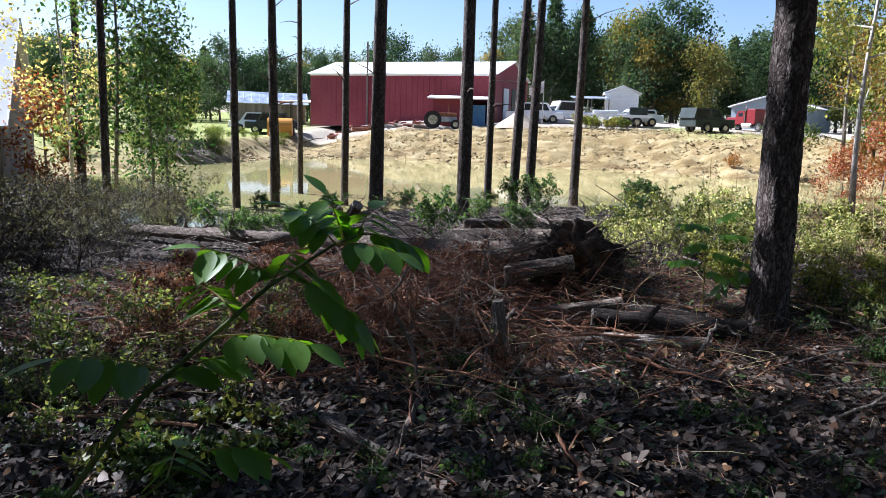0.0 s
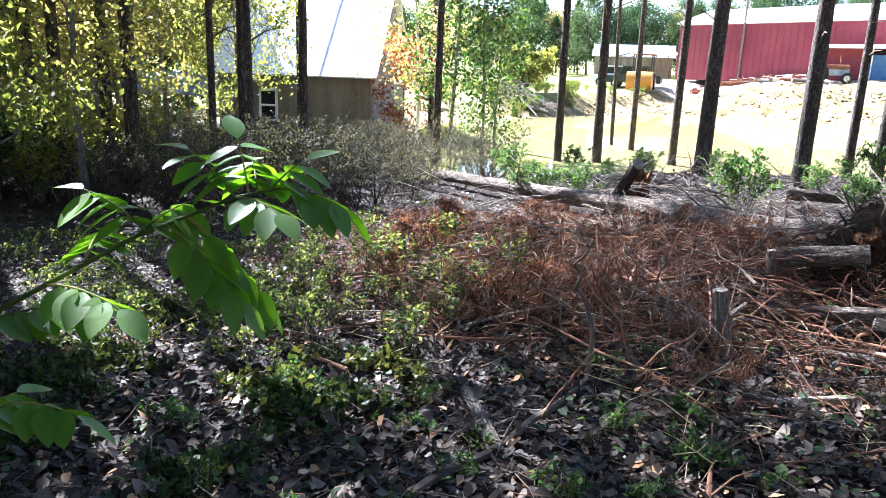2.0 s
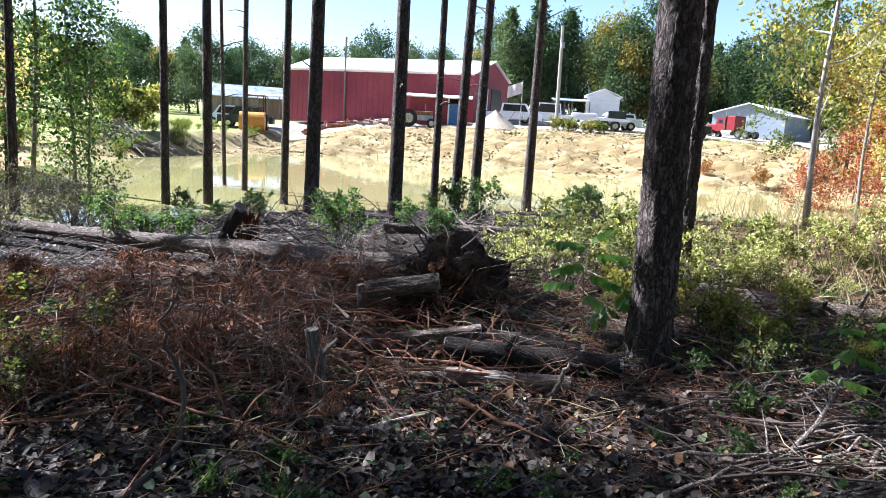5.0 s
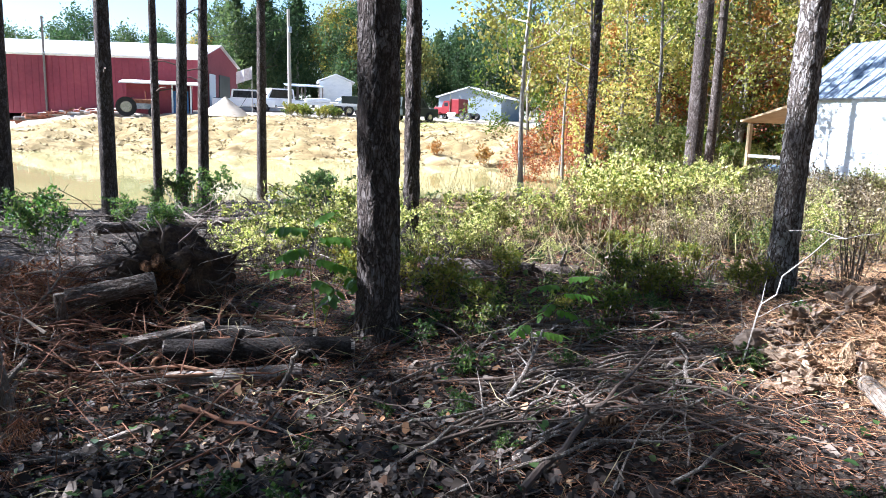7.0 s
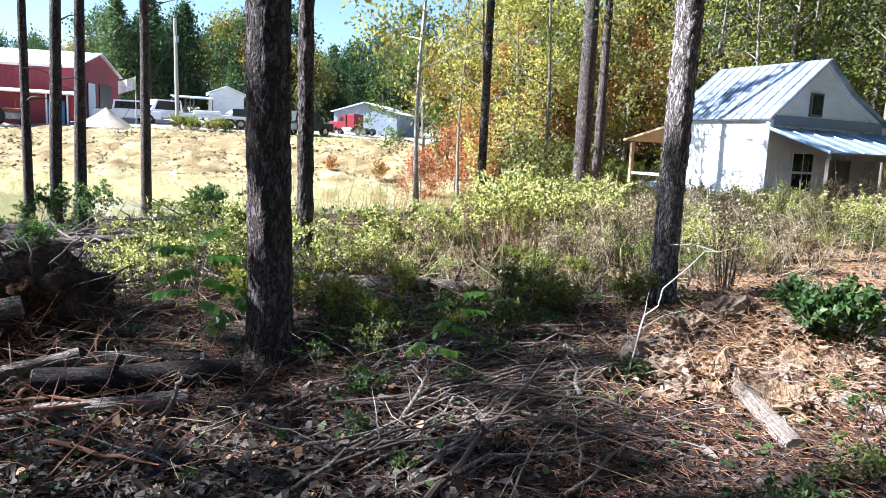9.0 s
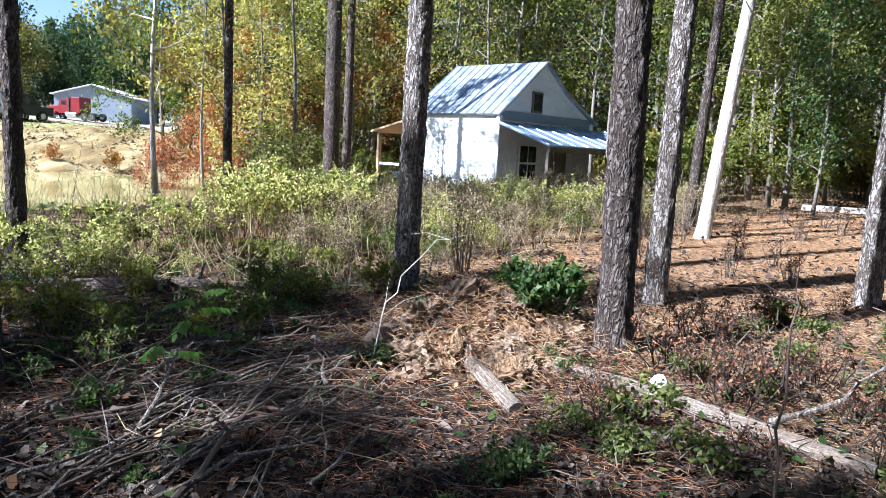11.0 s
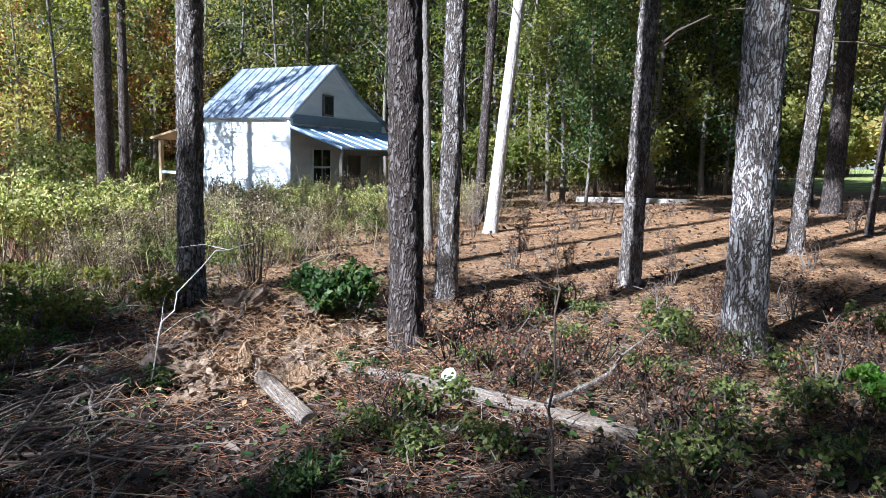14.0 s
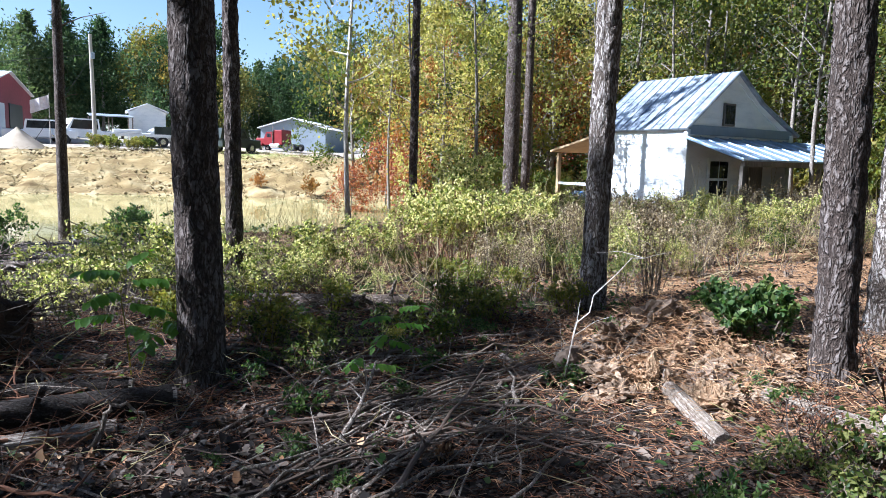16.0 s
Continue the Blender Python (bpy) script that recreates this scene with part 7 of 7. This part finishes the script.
sprig_plant("sapling", "young locust sapling with fine green compound leaves", [
    ([(4.55, 9.35, z - 0.05), (4.5, 9.2, z + 0.4), (4.45, 9.1, z + 0.75), (4.5, 9.0, z + 1.0)], 0.008,
     [(1.0, (0.4, -0.6, 0.6), 0.3, 6), (0.9, (-0.9, -0.3, 0.4), 0.35, 7), (0.8, (0.9, -0.3, 0.3), 0.35, 7), (0.7, (-0.7, -0.7, 0.2), 0.36, 7), (0.6, (0.8, -0.6, 0.1), 0.38, 7), (0.5, (-1, 0.1, 0.2), 0.34, 7), (0.42, (0.5, -0.9, 0.1), 0.34, 7)]),
    ([(4.6, 9.35, z - 0.05), (4.7, 9.25, z + 0.35), (4.85, 9.1, z + 0.6)], 0.006,
     [(1.0, (0.8, -0.4, 0.3), 0.32, 6), (0.8, (0.2, -1, 0.2), 0.32, 6), (0.6, (0.9, 0.3, 0.2), 0.3, 6), (0.5, (-0.4, -0.9, 0.1), 0.3, 6)]),
], 5, 0.105, "saplings", LEAF_BRIGHT)
z = gz(6.3, 8.2)
sprig_plant("sapling", "small locust seedling with fine green compound leaves", [
    ([(6.3, 8.15, z - 0.05), (6.25, 8.1, z + 0.25), (6.3, 8.0, z + 0.5)], 0.006,
     [(1.0, (0.4, -0.6, 0.4), 0.26, 6), (0.9, (-0.9, -0.3, 0.3), 0.28, 6), (0.75, (0.9, -0.3, 0.2), 0.28, 6), (0.6, (-0.7, -0.7, 0.1), 0.28, 6), (0.5, (0.6, -0.8, 0.1), 0.28, 6)]),
    ([(5.85, 7.55, gz(5.85, 7.55) - 0.05), (5.8, 7.5, gz(5.85, 7.55) + 0.2), (5.75, 7.45, gz(5.85, 7.55) + 0.35)], 0.005,
     [(1.0, (-0.6, -0.6, 0.2), 0.25, 6), (0.8, (0.7, -0.5, 0.2), 0.24, 6)]),
], 6, 0.07, "saplings", LEAF_BRIGHT)


scatter_copies(bush("leafy_shrub", "leafy green shrub beside the great pine", 0.95, 0.65, 18, 60, 0.055, LEAF_PALE, 19, weeds, wild=0.12), [(4.6, 11.4, 0.9), (5.3, 11.0, 0.8), (5.6, 12.2, 1.0), (4.3, 12.6, 0.9), (6.4, 11.6, 0.8), (5.0, 13.2, 1.1), (6.2, 13.6, 1.1), (7.2, 12.4, 0.9), (4.0, 11.8, 0.7)], 19, sink=0.0)

scatter_copies(bush("tall_shrub", "yellow-green leafy shrub on thin red-brown stems", 1.45, 0.6, 18, 84, 0.075, LEAF_PALE, 29, weeds, RUST_TWIG, start=0.45, wild=0.3), [(9.6, 12.1, 0.8), (10.5, 12.0, 0.75), (9.9, 13.2, 0.95), (9.1, 12.2, 0.75), (11.4, 12.6, 0.8), (8.3, 12.3, 0.62), (7.4, 12.2, 0.6)], 29, sink=0.0)

scatter_copies(bush("tall_shrub", "tall bright yellow-green leafy shrub", 2.0, 0.9, 20, 96, 0.085, LEAF_PALE, 21, weeds), [(12.6, 16.6, 0.9), (13.3, 17.4, 1.0), (11.6, 15.0, 0.4)], 21, sink=0.0)

fill(bush("dry_weed", "low tangle of dry brown weed stalks", 0.42, 0.32, 16, 14, 0.035, DEAD_NEEDLES, 22, weeds, SHADED_TWIG, 1.0, wild=0.12), 62, (6.6, 11.5, 1.2, 5.6), 22, 0.4, 0.95, lambda x, y: (x - 7.75) ** 2 + (y - 4.9) ** 2 > 0.1)
fill(bush("weed_clump", "low green leafy weeds on the straw", 0.24, 0.26, 10, 26, 0.045, LEAF_WEED, 23, weeds, broad=0.6, wild=0.1), 60, (5.6, 10.8, 0.9, 5.4), 23, 0.5, 1.1)
fill(bush("weed_clump", "small round-leaved green weeds on the leaf litter", 0.18, 0.24, 8, 16, 0.045, LEAF_GREEN, 24, weeds, broad=0.75, wild=0.1), 30, (0.0, 5.6, 4.2, 7.2), 24, 0.4, 0.85)

# ---- the forest floor ----


def scatter_xy(rng, n, area, density=None):
    x, y = rng.uniform(area[0], area[1], n), rng.uniform(area[2], area[3], n)
    if density is not None:
        k = density(x, y) > rng.random(n)
        x, y = x[k], y[k]
    return x, y


def litter(name, label, n, area, length, width, material, seed, lift=0.012, tilt=0.35, density=None):
    """Leaves lying loose on the floor, each curled and tilted a little."""
    rng = np.random.default_rng(seed)
    x, y = scatter_xy(rng, n, area, density)
    m = len(x)
    at = np.stack([x, y, land(x, y) + rng.uniform(0.0, lift * 3, m)], 1)
    a = rng.uniform(0, 2 * np.pi, m)
    w = np.stack([np.cos(a), np.sin(a), rng.normal(0, tilt, m)], 1)
    w /= np.linalg.norm(w, axis=1, keepdims=True)
    s = np.stack([-np.sin(a), np.cos(a), rng.normal(0, tilt, m)], 1)
    k = rng.uniform(0.5, 1.4, (m, 1))
    up = np.zeros((m, 3)) + np.array([0, 0, 1.0])
    rim = []
    for du, dv in ((0, 0), (0.22, -0.42), (0.68, -0.5), (1, 0.06), (0.74, 0.44), (0.3, 0.52)):
        fu, fv = rng.normal(du, 0.07, (m, 1)), rng.normal(dv, 0.08, (m, 1))
        rim.append(at + w * length * k * fu + s * width * k * fv + up * (np.abs(fv) * rng.uniform(-0.1, 0.9, (m, 1)) * width * k))
    v = np.stack(rim, 1).reshape(-1, 3)
    i = np.arange(m)[:, None] * 6
    f = np.concatenate([i + np.array([[0, 3, 2, 1]]), i + np.array([[0, 5, 4, 3]])], 1).reshape(-1, 4)
    me = np_mesh(name, v, f)
    me.materials.append(material)
    return tagged(new(name, me), label, "litter", kind="stuff")


def needle_litter(name, label, n, area, length, material, seed, lift=0.03, density=None, width=0.0022, rise=0.12):
    rng = np.random.default_rng(seed)
    x, y = scatter_xy(rng, n, area, density)
    m = len(x)
    at = np.stack([x, y, land(x, y) + rng.uniform(0.0, 1.0, m) * (lift(x, y) if callable(lift) else lift)], 1)
    a = rng.uniform(0, 2 * np.pi, m)
    w = np.stack([np.cos(a), np.sin(a), rng.normal(0, rise, m)], 1) * rng.uniform(0.5, 1.3, (m, 1)) * length
    s = np.stack([-np.sin(a), np.cos(a), np.zeros(m)], 1)
    mid = at + w * 0.5 + s * rng.normal(0, 0.1, (m, 1)) * length + np.array([0, 0, 1.0]) * np.abs(rng.normal(0, 0.05, (m, 1))) * length
    s = s * width
    t = np.array([0, 0, width * 1.6])
    v = np.stack([at - s, at + s, at + t, mid - s * 0.8, mid + s * 0.8, mid + t * 0.8, at + w - s * 0.35, at + w + s * 0.35, at + w + t * 0.35], 1).reshape(-1, 3)
    i = np.arange(m)[:, None] * 9
    f = np.concatenate([i + np.array([[k + p, k + q, k + q + 3, k + p + 3]]) for k in (0, 3) for p, q in ((0, 1), (1, 2), (2, 0))], 1).reshape(-1, 4)
    me = np_mesh(name, v, f)
    me.materials.append(material)
    return tagged(new(name, me), label, "litter", kind="stuff")


west_density = lambda x, y: 1 - 0.75 * smooth_step(8.0, 11.0, x)
east_density = lambda x, y: 0.15 + 0.85 * smooth_step(5.0, 9.0, x)
pile_density = lambda x, y: np.exp(-((x - 1.9) / 2.4) ** 2 - ((y - 9.6) / 2.2) ** 2)
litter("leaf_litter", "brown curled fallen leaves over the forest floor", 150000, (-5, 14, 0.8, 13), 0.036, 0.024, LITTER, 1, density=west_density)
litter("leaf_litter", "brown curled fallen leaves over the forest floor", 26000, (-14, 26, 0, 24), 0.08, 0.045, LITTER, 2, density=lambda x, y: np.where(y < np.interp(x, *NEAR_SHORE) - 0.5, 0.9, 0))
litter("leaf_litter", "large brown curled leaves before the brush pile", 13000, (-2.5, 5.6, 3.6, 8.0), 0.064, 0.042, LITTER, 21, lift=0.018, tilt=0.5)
litter("leaf_litter", "pale tan dry leaves before the brush pile", 1500, (-1.5, 5.6, 3.8, 8.4), 0.055, 0.034, STRAW, 22, lift=0.022, tilt=0.55)
litter("chip_litter", "tan bark chips and torn wood on the heap", 1500, (6.9, 9.2, 5.6, 7.8), 0.05, 0.025, STRAW, 11, 0.03, 0.5, lambda x, y: np.exp(-((x - 8.0) / 0.7) ** 2 - ((y - 6.6) / 0.6) ** 2))
litter("green_ground_leaves", "small green ground leaves among the litter", 7000, (-3, 10, 3.4, 11), 0.05, 0.035, LEAF_GREEN, 3, lift=0.03, density=lambda x, y: 0.35 + 0.5 * (np.sin(x * 1.7) * np.cos(y * 1.3) > 0.1))
needle_litter("pine_straw", "orange-brown fallen pine needles", 130000, (4, 22, -0.5, 10), 0.11, STRAW, 4, 0.02, density=east_density, width=0.0017, rise=0.08)
needle_litter("pine_straw", "orange-brown fallen pine needles", 52000, (-3, 8.5, 4.2, 12), 0.13, DEAD_NEEDLES, 5, 0.06, lambda x, y: 1 - 0.85 * smooth_step(8.0, 6.8, y) * smooth_step(5.4, 4.2, x), rise=0.2)
needle_litter("heap_straw", "straw and shredded roots over the heap", 22000, (6.5, 9.6, 5.0, 8.2), 0.11, STRAW, 14, 0.2, lambda x, y: np.exp(-((x - 8.0) / 0.8) ** 2 - ((y - 6.6) / 0.75) ** 2), 0.0022, 0.4)
needle_litter("pale_twigs", "thin pale dry twigs in the brush", 1300, (-1.5, 7.5, 5.5, 12), 0.34, DRY_GRASS, 15, 0.25, lambda x, y: 0.2 + 0.8 * pile_density(x, y), 0.003, 0.3)
needle_litter("twig_litter", "grey and brown twigs strewn over the floor", 9000, (-4, 12, 1.5, 13), 0.22, TWIG, 6, 0.08, None, 0.0035, 0.2)
heap_lift = lambda x, y: 0.10 + 0.32 * np.exp(-((x - 1.75) / 0.75) ** 2 - ((y - 8.5) / 0.7) ** 2) + 0.30 * np.exp(-((x - 1.2) / 1.7) ** 2 - ((y - 9.4) / 1.3) ** 2) + 0.45 * np.exp(-((x - 3.3) / 0.9) ** 2 - ((y - 10.6) / 0.7) ** 2)
needle_litter("brush_twigs", "tangle of dry twigs over the brush pile", 7500, (-1.8, 5, 6.8, 13), 0.34, RUST_TWIG, 7, heap_lift, lambda x, y: np.exp(-((x - 1.7) / 2.2) ** 2 - ((y - 9.2) / 2.0) ** 2), 0.0035, 0.55)
needle_litter("brush_sticks", "long crooked sticks tangled over the brush pile", 520, (-1.5, 4.8, 7.4, 12.6), 0.8, DEAD_WOOD, 17, heap_lift, pile_density, 0.005, 0.35)
needle_litter("root_tangle", "dark tangle of thin roots and twigs on the root plate", 1500, (2.3, 4.6, 9.5, 11.6), 0.36, TWIG, 18, lambda x, y: 0.15 + 0.6 * np.exp(-((x - 3.4) / 0.6) ** 2 - ((y - 10.4) / 0.6) ** 2), lambda x, y: np.exp(-((x - 3.4) / 0.7) ** 2 - ((y - 10.4) / 0.6) ** 2), 0.004, 0.6)
needle_litter("shore_sticks", "grey sticks and slash strewn behind the long log", 900, (-3, 6.5, 11.5, 19), 0.8, DEAD_WOOD, 19, 0.3, lambda x, y: np.where(y < np.interp(x, *NEAR_SHORE) - 1, 0.8, 0.0), 0.008, 0.35)
needle_litter("brush_needles", "rust-brown dead needles over the brush pile", 11000, (-1.8, 3.4, 6.6, 12), 0.11, DEAD_NEEDLES, 8, 0.3, lambda x, y: np.exp(-((x - 0.7) / 1.5) ** 2 - ((y - 9.2) / 1.9) ** 2), 0.003, 0.5)
needle_litter("dry_grass", "dry grass blades among the weeds", 9000, (7, 22, 9, 24), 0.4, DRY_GRASS, 9, 0.1, lambda x, y: np.where(y < np.interp(x, *NEAR_SHORE) - 2.5, 0.9, 0.0), 0.005, 1.4)
needle_litter("bank_straw", "dry straw on the clay bank", 5000, (-12, 28, 38, 62), 0.5, DRY_GRASS, 10, 0.1, lambda x, y: np.where(y > np.interp(x, *FAR_SHORE) + 1, 0.8, 0.0), 0.02, 0.5)


def clods(name, label, n, area, size, material, seed, keep):
    """Small broken lumps of earth, each an uneven eight-sided solid half sunk in the ground."""
    rng = np.random.default_rng(seed)
    x, y = scatter_xy(rng, n, area, keep)
    m = len(x)
    k = size * rng.uniform(0.35, 1.0, (m, 1)) ** 2
    at = np.stack([x, y, land(x, y)], 1)
    v = []
    for d in ((1, 0, 0.1), (0, 1, 0.1), (-1, 0, 0.1), (0, -1, 0.1), (0, 0, 0.7), (0, 0, -0.6)):
        v.append(at + (np.array(d) + rng.normal(0, 0.25, (m, 3))) * k)
    v = np.stack(v, 1).reshape(-1, 3)
    i = np.arange(m)[:, None] * 6
    f = np.concatenate([i + np.array([t]) for t in ([0, 1, 4], [1, 2, 4], [2, 3, 4], [3, 0, 4], [1, 0, 5], [2, 1, 5], [3, 2, 5], [0, 3, 5])], 1).reshape(-1, 3)
    me = np_mesh(name, v, f)
    me.materials.append(material)
    return tagged(new(name, me), label, "earth", kind="stuff")


CLAY_LUMP = mat("clay_lump", [(0.13, 0.085, 0.036), (0.26, 0.19, 0.085), (0.39, 0.315, 0.17)], island=0.7, bump=0.6, scale=8)
clods("bank_clods", "broken clay lumps strewn over the pond bank", 16000, (-14, 28, 36, 63), 0.15, CLAY_LUMP, 21, lambda x, y: np.where(y > np.interp(x, *FAR_SHORE) + 0.2, 0.3 + 0.7 * (np.sin(x * 0.9 + y * 0.4) * np.cos(y * 0.8) > 0), 0.0))
clods("heap_clods", "small crumbs of earth and rotten wood on the heap", 1500, (6.9, 9.3, 5.4, 7.9), 0.06, SOIL_CLOD, 22, lambda x, y: np.exp(-((x - 8.0) / 0.7) ** 2 - ((y - 6.6) / 0.65) ** 2))
clods("gravel", "pale gravel showing through the litter", 700, (7.0, 9.2, 1.0, 2.4), 0.045, STONE, 23, lambda x, y: np.exp(-((x - 8.0) / 0.7) ** 2 - ((y - 1.75) / 0.4) ** 2))
